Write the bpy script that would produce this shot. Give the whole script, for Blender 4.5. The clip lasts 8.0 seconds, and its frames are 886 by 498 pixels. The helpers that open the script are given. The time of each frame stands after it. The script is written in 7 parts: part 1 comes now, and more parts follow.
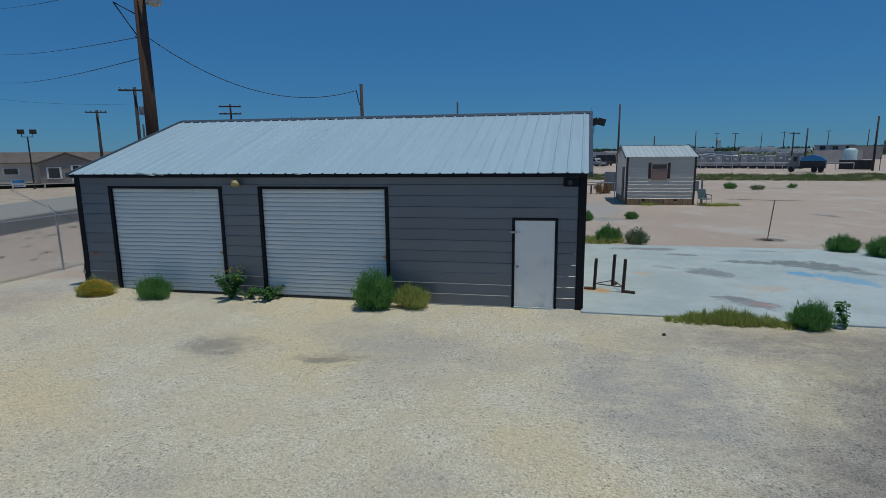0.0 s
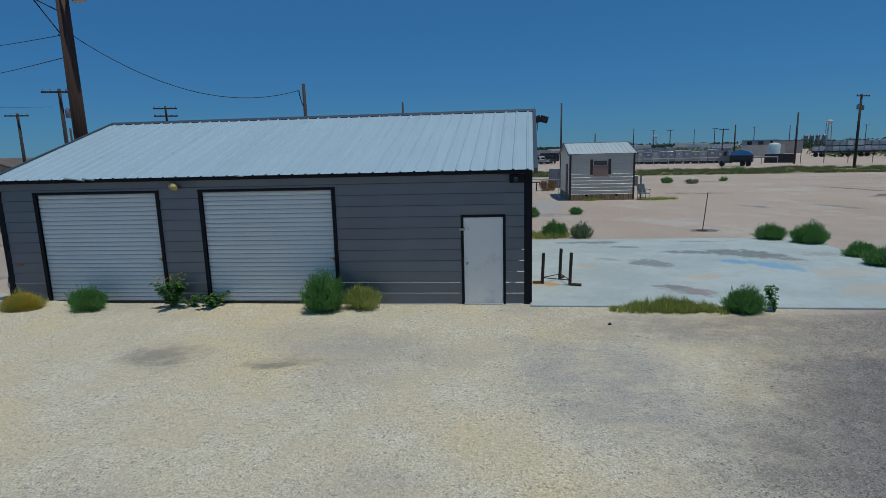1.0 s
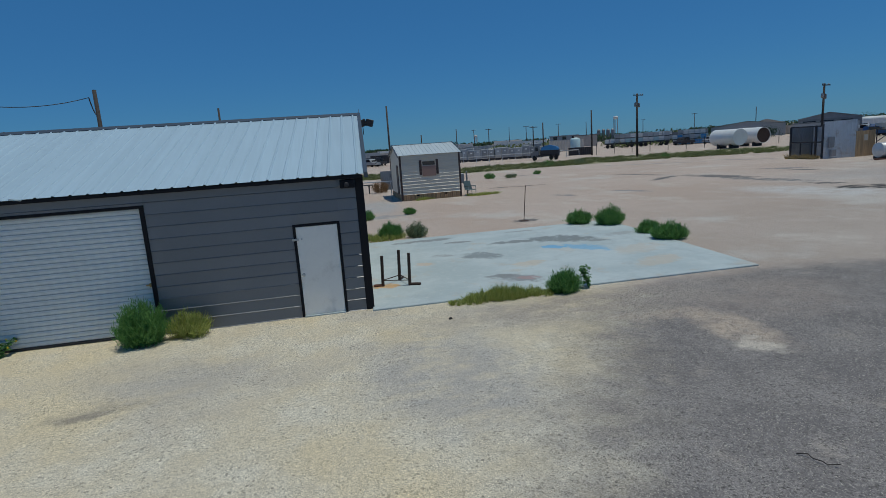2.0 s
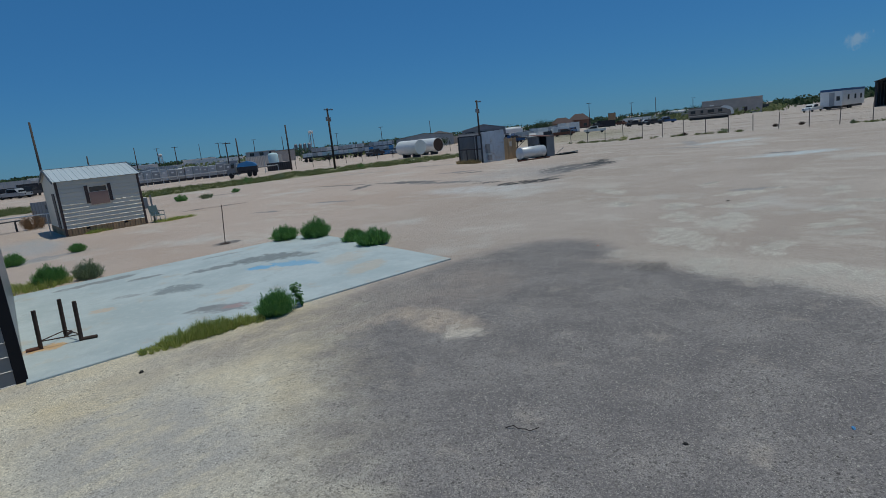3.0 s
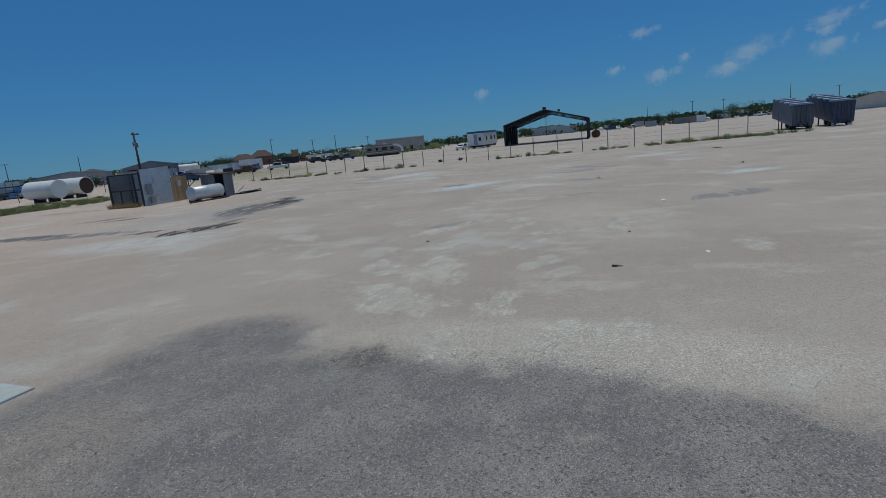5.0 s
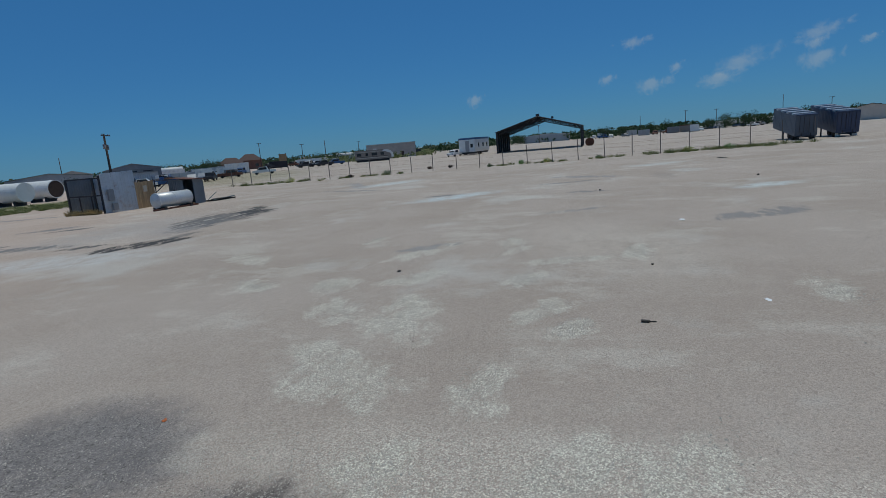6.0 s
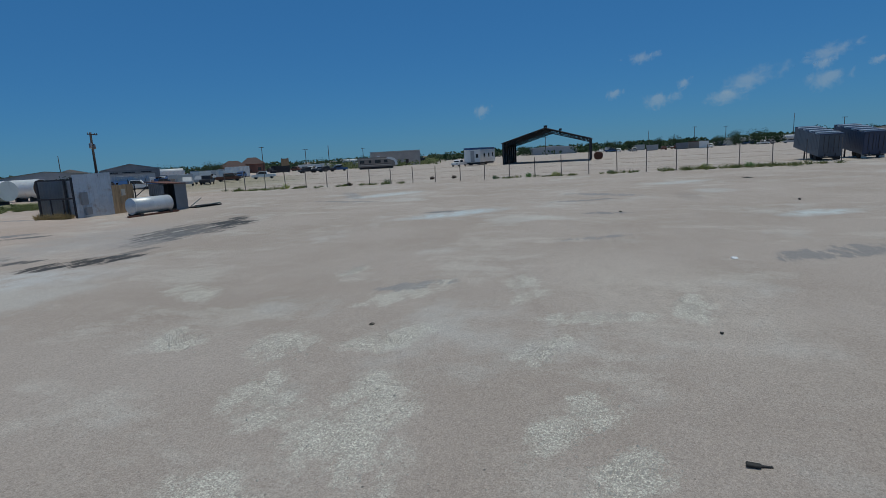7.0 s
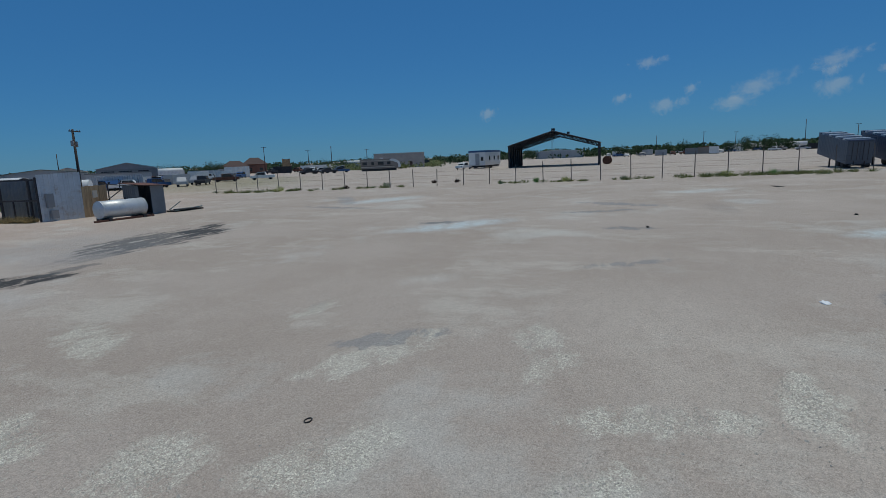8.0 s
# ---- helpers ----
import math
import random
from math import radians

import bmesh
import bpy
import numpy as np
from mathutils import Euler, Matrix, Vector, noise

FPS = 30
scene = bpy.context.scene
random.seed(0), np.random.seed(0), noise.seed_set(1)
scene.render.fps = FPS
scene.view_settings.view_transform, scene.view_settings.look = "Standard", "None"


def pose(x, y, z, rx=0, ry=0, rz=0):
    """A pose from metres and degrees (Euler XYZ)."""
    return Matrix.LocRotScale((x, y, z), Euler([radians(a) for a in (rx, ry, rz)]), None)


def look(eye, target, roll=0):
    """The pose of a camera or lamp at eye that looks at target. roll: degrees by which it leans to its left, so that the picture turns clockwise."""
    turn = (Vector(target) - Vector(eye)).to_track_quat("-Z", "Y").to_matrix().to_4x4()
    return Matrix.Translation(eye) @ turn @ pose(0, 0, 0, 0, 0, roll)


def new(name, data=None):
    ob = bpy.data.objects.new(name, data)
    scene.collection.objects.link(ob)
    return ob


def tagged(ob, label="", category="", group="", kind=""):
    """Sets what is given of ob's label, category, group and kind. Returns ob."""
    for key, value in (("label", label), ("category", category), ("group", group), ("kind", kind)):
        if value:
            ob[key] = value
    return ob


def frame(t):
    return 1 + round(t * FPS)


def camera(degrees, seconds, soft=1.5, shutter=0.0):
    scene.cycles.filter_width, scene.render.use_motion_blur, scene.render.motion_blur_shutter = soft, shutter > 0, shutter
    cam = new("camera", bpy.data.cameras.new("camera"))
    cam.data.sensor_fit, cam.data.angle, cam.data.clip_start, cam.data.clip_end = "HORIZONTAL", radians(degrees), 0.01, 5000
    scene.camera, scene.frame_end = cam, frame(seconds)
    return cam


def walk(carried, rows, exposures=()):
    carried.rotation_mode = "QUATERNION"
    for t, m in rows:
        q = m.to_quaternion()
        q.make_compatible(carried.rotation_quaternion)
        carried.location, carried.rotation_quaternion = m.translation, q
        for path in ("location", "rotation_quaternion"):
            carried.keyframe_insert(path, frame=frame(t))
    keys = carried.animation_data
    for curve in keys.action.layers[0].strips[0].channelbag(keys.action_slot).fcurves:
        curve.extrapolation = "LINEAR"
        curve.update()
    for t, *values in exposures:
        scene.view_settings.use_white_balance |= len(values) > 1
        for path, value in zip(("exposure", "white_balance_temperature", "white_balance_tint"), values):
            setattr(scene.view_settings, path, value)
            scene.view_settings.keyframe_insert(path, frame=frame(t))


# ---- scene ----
cam = camera(77.9, 8.0, soft=0.65)
# seconds, eye, a point looked at, roll
PATH = [
    (0, (-0.011, -0.069, 3.618), (-0.392, 1.863, 3.267), -0.6),
    (0.5, (-0.023, 0.001, 3.588), (-0.289, 1.952, 3.238), -1.2),
    (1, (-0.005, -0.072, 3.576), (-0.205, 1.886, 3.223), -1.5),
    (1.2, (-0.002, -0.074, 3.569), (-0.101, 1.892, 3.215), -2.0),
    (2.3, (0.125, 0.132, 3.601), (0.785, 1.981, 3.217), -4.8),
    (2.5, (0.195, 0.215, 3.565), (1.082, 1.963, 3.169), -5.4),
    (3, (0.425, 0.497, 3.522), (1.71, 1.974, 3.116), -5.9),
    (3.5, (0.867, 0.88, 3.497), (2.253, 2.265, 3.095), -5.8),
    (4, (1.654, 1.413, 3.481), (3.097, 2.742, 3.093), -5.2),
    (4.5, (2.96, 2.25, 3.387), (4.738, 3.073, 2.982), -6.4),
    (4.7, (3.547, 2.532, 3.384), (5.4, 3.162, 2.972), -6.7),
    (5.8, (7.555, 3.303, 3.288), (9.442, 3.85, 2.913), -5.0),
    (6, (8.273, 3.435, 3.298), (10.16, 3.984, 2.927), -4.9),
    (6.5, (10.155, 3.801, 3.315), (12.045, 4.353, 2.961), -4.1),
    (7, (12.082, 4.198, 3.354), (13.972, 4.756, 3.015), -3.2),
    (7.5, (14.095, 4.607, 3.353), (15.985, 5.173, 3.021), -2.6),
    (8, (16.106, 4.982, 3.359), (17.994, 5.555, 3.029), -2.5),
]
walk(cam, [(t, look(eye, target, roll)) for t, eye, target, roll in PATH],
     [(0.0, -0.54, 6560, 1), (8.0, -0.54, 6560, 1)])

# ---- world, sun ----
world = bpy.data.worlds.new("sky")
scene.world = world
world.use_nodes = True
wn = world.node_tree
for n in list(wn.nodes):
    wn.nodes.remove(n)
w_out = wn.nodes.new("ShaderNodeOutputWorld")
w_bg = wn.nodes.new("ShaderNodeBackground")
w_sky = wn.nodes.new("ShaderNodeTexSky")
w_sky.sky_type = "NISHITA"
w_sky.sun_disc = False
w_sky.sun_elevation = radians(78.2)
w_sky.sun_rotation = radians(96)
w_sky.air_density, w_sky.dust_density, w_sky.ozone_density = 1.0, 0.0, 6.0
w_bg.inputs["Strength"].default_value = 0.086
w_tint = wn.nodes.new("ShaderNodeMix")
w_tint.data_type, w_tint.blend_type = "RGBA", "MULTIPLY"
w_tint.inputs[0].default_value = 1.0
w_tint.inputs[7].default_value = (0.315, 0.615, 1.0, 1)
wn.links.new(w_sky.outputs[0], w_tint.inputs[6])
w_haze = wn.nodes.new("ShaderNodeMix")
w_haze.data_type = "RGBA"
w_haze.inputs[0].default_value = 0.42
w_haze.inputs[7].default_value = (0.62, 2.8, 6.4, 1)
wn.links.new(w_tint.outputs[2], w_haze.inputs[6])
wn.links.new(w_haze.outputs[2], w_bg.inputs["Color"])
wn.links.new(w_bg.outputs[0], w_out.inputs["Surface"])

sun = new("sun", bpy.data.lights.new("sun", "SUN"))
sun.data.energy, sun.data.angle, sun.data.color = 3.15, radians(0.53), (1.0, 0.94, 0.855)
SUN_DIR = Vector((0.2, -0.06, 1.0)).normalized()
sun.rotation_euler = SUN_DIR.to_track_quat("Z", "Y").to_euler()
sun.location = (0, 0, 60)


# ---- node helpers ----
class Graph:
    """Short hand for a material's nodes."""

    def __init__(self, name):
        self.mat = bpy.data.materials.new(name)
        self.mat.use_nodes = True
        self.nt = self.mat.node_tree
        self.bsdf = self.nt.nodes["Principled BSDF"]
        self.out = self.nt.nodes["Material Output"]

    def put(self, socket, value):
        if isinstance(value, bpy.types.NodeSocket):
            self.nt.links.new(value, socket)
        elif isinstance(value, (tuple, list)) and len(value) == 3 and socket.type == "RGBA":
            socket.default_value = (*value, 1)
        else:
            socket.default_value = value

    def coords(self):
        return self.nt.nodes.new("ShaderNodeTexCoord").outputs["Object"]

    def world(self):
        return self.nt.nodes.new("ShaderNodeNewGeometry").outputs["Position"]

    def island(self):
        return self.nt.nodes.new("ShaderNodeNewGeometry").outputs["Random Per Island"]

    def each(self):
        return self.nt.nodes.new("ShaderNodeObjectInfo").outputs["Random"]

    def noise(self, vec, scale, detail=4.0, rough=0.55, color=False):
        n = self.nt.nodes.new("ShaderNodeTexNoise")
        self.put(n.inputs["Vector"], vec)
        n.inputs["Scale"].default_value, n.inputs["Detail"].default_value, n.inputs["Roughness"].default_value = scale, detail, rough
        return n.outputs["Color" if color else "Fac"]

    def voronoi(self, vec, scale, color=True):
        n = self.nt.nodes.new("ShaderNodeTexVoronoi")
        self.put(n.inputs["Vector"], vec)
        n.inputs["Scale"].default_value = scale
        return n.outputs["Color"] if color else n.outputs["Distance"]

    def math(self, op, a, b=0.0, clamp=False):
        n = self.nt.nodes.new("ShaderNodeMath")
        n.operation, n.use_clamp = op, clamp
        self.put(n.inputs[0], a)
        self.put(n.inputs[1], b)
        return n.outputs[0]

    def vmath(self, op, a, b=(0, 0, 0)):
        n = self.nt.nodes.new("ShaderNodeVectorMath")
        n.operation = op
        self.put(n.inputs[0], a)
        if op == "SCALE":
            self.put(n.inputs["Scale"], b)
        else:
            self.put(n.inputs[1], b)
        return n.outputs["Value"] if op == "LENGTH" else n.outputs["Vector"]

    def span(self, v, a, b, c=0.0, d=1.0, smooth=True):
        n = self.nt.nodes.new("ShaderNodeMapRange")
        n.interpolation_type = "SMOOTHSTEP" if smooth else "LINEAR"
        self.put(n.inputs["Value"], v)
        for k, q in zip(("From Min", "From Max", "To Min", "To Max"), (a, b, c, d)):
            n.inputs[k].default_value = q
        return n.outputs[0]

    def mix(self, fac, a, b, kind="MIX"):
        n = self.nt.nodes.new("ShaderNodeMix")
        n.data_type, n.blend_type = "RGBA", kind
        self.put(n.inputs[0], fac)
        self.put(n.inputs[6], a)
        self.put(n.inputs[7], b)
        return n.outputs[2]

    def split(self, vec):
        n = self.nt.nodes.new("ShaderNodeSeparateXYZ")
        self.put(n.inputs[0], vec)
        return n.outputs

    def gray(self, v):
        n = self.nt.nodes.new("ShaderNodeCombineColor")
        for i in range(3):
            self.put(n.inputs[i], v)
        return n.outputs[0]

    def bump(self, height, strength=0.3, distance=0.02):
        n = self.nt.nodes.new("ShaderNodeBump")
        n.inputs["Strength"].default_value, n.inputs["Distance"].default_value = strength, distance
        self.put(n.inputs["Height"], height)
        self.nt.links.new(n.outputs[0], self.bsdf.inputs["Normal"])

    def done(self, color, rough=0.8, metal=0.0, spec=None):
        self.put(self.bsdf.inputs["Base Color"], color)
        self.put(self.bsdf.inputs["Roughness"], rough)
        self.put(self.bsdf.inputs["Metallic"], metal)
        if spec is not None:
            self.bsdf.inputs["Specular IOR Level"].default_value = spec
        return self.mat


def shade(c, k):
    return tuple(min(1.0, v * k) for v in c)


def plain(name, color, rough=0.7, metal=0.0, vary=0.18, big=0.7, fine=14.0, bump=0.15, dirt=None, spec=None, per_object=0.0):
    """A painted, metal or wooden surface with uneven tone at two scales and a fine relief."""
    g = Graph(name)
    p = g.world()
    n1, n2 = g.noise(p, big, 4), g.noise(p, fine, 5, 0.65)
    m = g.math("ADD", g.math("MULTIPLY", n1, 0.6), g.math("MULTIPLY", n2, 0.4))
    c = g.mix(g.span(m, 0.3, 0.7, smooth=False), shade(color, 1 - vary), shade(color, 1 + vary))
    if per_object:
        c = g.mix(1.0, c, g.gray(g.span(g.each(), 0, 1, 1 - per_object, 1 + per_object, smooth=False)), "MULTIPLY")
    if dirt:
        c = g.mix(g.math("MULTIPLY", g.span(g.noise(p, 1.7, 6, 0.7), 0.52, 0.72), 0.55), c, dirt)
    if bump:
        g.bump(n2, bump, 0.01)
    return g.done(c, g.span(n2, 0.3, 0.7, max(0.05, rough - 0.08), min(1, rough + 0.08), smooth=False), metal, spec)


# ---- mesh helpers ----
def link(name, bm, material, parent=None, label="", smooth=False):
    me = bpy.data.meshes.new(name)
    bm.to_mesh(me)
    bm.free()
    for q in (material if isinstance(material, (list, tuple)) else [material]):
        me.materials.append(q)
    if smooth:
        me.polygons.foreach_set("use_smooth", [True] * len(me.polygons))
    ob = new(name, me)
    if parent is not None:
        ob.parent = parent
    if label:
        ob["label"] = label
    return ob


def part(name, bm, material, parent, label="", smooth=False):
    return link(name, bm, material, parent, label, smooth)


def share(name, me, parent, m):
    """An object of its own on a mesh that alike pieces share."""
    ob = new(name, me)
    ob.parent = parent
    ob.matrix_basis = m
    return ob


def thing(name, label, category, group="", kind="", at=(0, 0, 0), turn=0.0):
    ob = new(name)
    ob.empty_display_size = 0.2
    ob.matrix_basis = pose(*at, 0, 0, turn)
    return tagged(ob, label, category, group, kind)


def mesh_of(bm, name, material, smooth=False):
    me = bpy.data.meshes.new(name)
    bm.to_mesh(me)
    bm.free()
    me.materials.append(material)
    if smooth:
        me.polygons.foreach_set("use_smooth", [True] * len(me.polygons))
    return me


def box(bm, x0, x1, y0, y1, z0, z1, m=None, bevel=0.0):
    vs = [Vector((x, y, z)) for z in (z0, z1) for x, y in ((x0, y0), (x1, y0), (x1, y1), (x0, y1))]
    if m is not None:
        vs = [m @ v for v in vs]
    v = [bm.verts.new(q) for q in vs]
    fs = [bm.faces.new([v[i] for i in f]) for f in ((0, 3, 2, 1), (4, 5, 6, 7), (0, 1, 5, 4), (1, 2, 6, 5), (2, 3, 7, 6), (3, 0, 4, 7))]
    if bevel:
        es = {e for f in fs for e in f.edges}
        bmesh.ops.bevel(bm, geom=list(es), offset=bevel, segments=1, affect="EDGES")
    return bm


def boxes(*rows, bevel=0.0):
    bm = bmesh.new()
    for q in rows:
        box(bm, *q, bevel=bevel)
    return bm


def tube(bm, p0, p1, r0, r1=None, n=10, cap=True):
    r1 = r0 if r1 is None else r1
    p0, p1 = Vector(p0), Vector(p1)
    q = (p1 - p0).to_track_quat("Z", "Y").to_matrix()
    rings = []
    for p, r in ((p0, r0), (p1, r1)):
        rings.append([bm.verts.new(p + q @ Vector((r * math.cos(2 * math.pi * k / n), r * math.sin(2 * math.pi * k / n), 0))) for k in range(n)])
    for k in range(n):
        bm.faces.new((rings[0][k], rings[0][(k + 1) % n], rings[1][(k + 1) % n], rings[1][k]))
    if cap:
        bm.faces.new(rings[0][::-1])
        bm.faces.new(rings[1])
    return bm


def tubes(*rows, n=10):
    bm = bmesh.new()
    for q in rows:
        tube(bm, *q, n=n)
    return bm


def lathe(bm, profile, n=24, m=None):
    """Turns (radius, height) pairs round z."""
    rings = []
    for r, z in profile:
        ring = [Vector((r * math.cos(2 * math.pi * k / n), r * math.sin(2 * math.pi * k / n), z)) for k in range(n)]
        rings.append([bm.verts.new(m @ v if m is not None else v) for v in ring])
    for a, b in zip(rings, rings[1:]):
        for k in range(n):
            bm.faces.new((a[k], a[(k + 1) % n], b[(k + 1) % n], b[k]))
    bm.faces.new(rings[0][::-1])
    bm.faces.new(rings[-1])
    return bm


def prism(bm, outline, y0, y1, m=None):
    """An (x, z) outline pushed along y."""
    a = [Vector((x, y0, z)) for x, z in outline]
    b = [Vector((x, y1, z)) for x, z in outline]
    if m is not None:
        a, b = [m @ v for v in a], [m @ v for v in b]
    a, b = [bm.verts.new(v) for v in a], [bm.verts.new(v) for v in b]
    n = len(a)
    for k in range(n):
        bm.faces.new((a[k], a[(k + 1) % n], b[(k + 1) % n], b[k]))
    bm.faces.new(a[::-1])
    bm.faces.new(b)
    bmesh.ops.recalc_face_normals(bm, faces=bm.faces[:])
    return bm


def ribbed(bm, width, length, pitch=0.3, rib=0.02, thick=0.004, m=None, steep=0.03, top=0.03):
    """A ribbed metal sheet: width along x with ribs along y, lying in the plane z = 0."""
    prof = []
    x = 0.0
    while x < width - 1e-6:
        c = x + pitch / 2
        for px, pz in ((x, 0), (c - top / 2 - steep, 0), (c - top / 2, rib), (c + top / 2, rib), (c + top / 2 + steep, 0)):
            if px <= width:
                prof.append((px, pz))
        x += pitch
    prof.append((width, 0))
    rows = []
    for y, dz in ((0, 0), (length, 0), (length, -thick), (0, -thick)):
        vs = [Vector((px, y, pz + dz)) for px, pz in prof]
        rows.append([bm.verts.new(m @ v if m is not None else v) for v in vs])
    for a, b in zip(rows, rows[1:] + rows[:1]):
        for k in range(len(prof) - 1):
            bm.faces.new((a[k], a[k + 1], b[k + 1], b[k]))
    return bm


def from_lists(name, verts, faces, material, parent=None, label="", smooth=False):
    me = bpy.data.meshes.new(name)
    me.from_pydata(verts, [], faces)
    for q in (material if isinstance(material, (list, tuple)) else [material]):
        me.materials.append(q)
    if smooth:
        me.polygons.foreach_set("use_smooth", [True] * len(me.polygons))
    ob = new(name, me)
    if parent is not None:
        ob.parent = parent
    if label:
        ob["label"] = label
    return ob


# ---- materials ----
# ragged patches of crushed stone on the hardpan: x, y, two radii, turn
CRUSHED = (
    (20.5, 10.0, 0.9, 0.6, 30), (18.5, 8.9, 0.9, 0.5, 40), (18.9, 7.4, 0.9, 0.55, 20), (17.5, 7.3, 0.9, 0.6, 50), (23.0, 4.3, 1.2, 0.35, -80), (18.6, 4.5, 0.9, 0.35, -30), (17.6, 3.9, 0.6, 0.3, -30),
    (20.7, 12.4, 1.0, 0.4, 60), (24.3, 15.2, 1.2, 0.5, 50), (24.7, 8.8, 1.2, 0.5, -30), (25.5, 6.1, 1.3, 0.4, 10), (21.3, 8.0, 0.9, 0.5, -40), (23.8, 2.4, 0.9, 0.4, 0),
) + (
    (16.0, 7.9, 1.0, 0.5, 60), (15.2, 7.2, 1.1, 0.6, 60), (15.2, 5.1, 0.8, 0.4, 0), (13.3, 3.6, 0.9, 0.5, -40), (12.9, 5.8, 0.7, 0.5, 0), (13.5, 2.6, 0.9, 0.4, -30), (20.0, -0.9, 0.9, 0.4, 0), (27.2, 11.5, 0.8, 0.3, 0), (21.0, 5.2, 0.7, 0.3, 0),
)


def ground_material():
    """Caliche yard: pale beige gravel, a dark gravel drive, pink-grey hardpan, stains, a grass verge and an asphalt road."""
    g = Graph("caliche_ground")
    p = g.world()
    flat = g.vmath("MULTIPLY", p, (1, 1, 0))
    wob = g.vmath("SCALE", g.vmath("SUBTRACT", g.noise(flat, 0.35, 5, 0.6, True), (0.5, 0.5, 0.5)), 1.3)
    wob2 = g.vmath("SCALE", g.vmath("SUBTRACT", g.noise(flat, 2.2, 4, 0.6, True), (0.5, 0.5, 0.5)), 0.9)
    q = g.vmath("ADD", flat, g.vmath("ADD", wob, wob2))

    last = [None]

    def blob(cx, cy, rx, ry, turn=0.0, soft=0.5):
        # each patch hangs on the one before, which keeps the node stack small
        at = q if last[0] is None else g.vmath("ADD", q, g.math("MULTIPLY", last[0], 0.00001))
        n = g.nt.nodes.new("ShaderNodeMapping")
        n.vector_type = "TEXTURE"
        g.put(n.inputs["Vector"], at)
        n.inputs["Location"].default_value = (cx, cy, 0)
        n.inputs["Rotation"].default_value = (0, 0, radians(turn))
        n.inputs["Scale"].default_value = (rx, ry, 1)
        last[0] = g.span(g.vmath("LENGTH", g.vmath("MULTIPLY", n.outputs[0], (1, 1, 0))), 1 - soft, 1 + soft, 1, 0)
        return last[0]

    def half(nx, ny, d, soft):
        s = g.split(q)
        return g.span(g.math("ADD", g.math("MULTIPLY", s[0], nx), g.math("MULTIPLY", s[1], ny)), d - soft, d + soft)

    def both(a, b):
        return g.math("MULTIPLY", a, b)

    big, mid, fine = g.noise(flat, 0.12, 5, 0.6), g.noise(flat, 0.9, 6, 0.65), g.noise(flat, 9, 6, 0.7)
    grit = g.voronoi(flat, 56)
    grit_v = g.split(grit)
    small = g.noise(flat, 70, 3, 0.7)
    # hardpan
    north = g.span(g.math("SUBTRACT", g.split(q)[1], g.math("MULTIPLY", g.split(q)[0], 0.55)), 2.0, 22.0)
    pan = g.mix(g.span(big, 0.35, 0.65), g.mix(north, (0.37, 0.315, 0.272), (0.435, 0.345, 0.288)), g.mix(north, (0.415, 0.36, 0.318), (0.475, 0.39, 0.335)))
    pan = g.mix(g.math("MULTIPLY", g.span(mid, 0.45, 0.75), 0.4), pan, (0.48, 0.425, 0.375))
    pan = g.mix(g.math("MULTIPLY", g.span(fine, 0.5, 0.75), 0.3), pan, (0.33, 0.27, 0.23))
    patch = g.span(g.noise(g.vmath("MULTIPLY", flat, (1.0, 0.6, 1)), 0.32, 7, 0.72), 0.53, 0.64)
    pan = g.mix(g.math("MULTIPLY", patch, 0.22), pan, (0.50, 0.47, 0.42))
    pan = g.mix(both(patch, g.span(grit_v[0], 0.40, 0.52, 0, 0.35)), pan, (0.60, 0.58, 0.52))
    pan = g.mix(g.math("MULTIPLY", g.span(g.noise(g.vmath("ADD", flat, (50, 20, 0)), 0.16, 6, 0.65), 0.55, 0.68), 0.45), pan, (0.53, 0.53, 0.50))
    # beige gravel by the garage
    beige = g.mix(g.span(mid, 0.35, 0.7), (0.59, 0.52, 0.39), (0.64, 0.595, 0.49))
    beige = g.mix(g.math("MULTIPLY", g.span(g.noise(flat, 0.28, 4), 0.46, 0.66), 0.65), beige, (0.66, 0.55, 0.35))
    beige = g.mix(g.math("MULTIPLY", g.span(g.noise(g.vmath("ADD", flat, (31, 7, 0)), 0.33, 5), 0.5, 0.68), 0.55), beige, (0.42, 0.39, 0.35))
    # dark gravel
    dark = g.mix(g.span(mid, 0.35, 0.65), (0.168, 0.156, 0.156), (0.248, 0.23, 0.222))
    dark = g.mix(g.math("MULTIPLY", g.span(grit_v[1], 0.5, 1.0), 0.5), dark, (0.36, 0.33, 0.30))
    dark = g.mix(g.math("MULTIPLY", g.span(g.noise(flat, 1.4, 6, 0.7), 0.55, 0.72), 0.55), dark, (0.42, 0.37, 0.32))
    # where each lies
    across = g.math("SUBTRACT", g.split(q)[0], g.math("MULTIPLY", g.split(q)[1], 0.6))
    across = g.math("ADD", across, g.math("MULTIPLY", g.math("SUBTRACT", g.noise(flat, 1.1, 7, 0.72), 0.5), 3.0))
    in_beige = both(g.span(across, -2.3, 0.9, 1, 0), half(0, -1, -13.2, 0.8))
    in_beige = both(in_beige, half(1, 0, -16, 2.5))
    in_dark = both(both(half(-1, 0.0, -12.25, 0.5), half(-1, 0.55, -10.6, 0.5)), half(0, -1, -11.5, 0.6))
    in_dark = g.math("MAXIMUM", in_dark, blob(12.7, 9.7, 1.4, 1.6, 0, 0.35))
    c = g.mix(in_dark, pan, dark)
    edge = blob(12.9, 3.4, 1.0, 4.0, -8, 0.5)
    c = g.mix(both(edge, g.span(grit_v[0], 0.50, 0.62, 0.0, 0.75)), c, (0.62, 0.58, 0.51))
    c = g.mix(in_beige, c, beige)
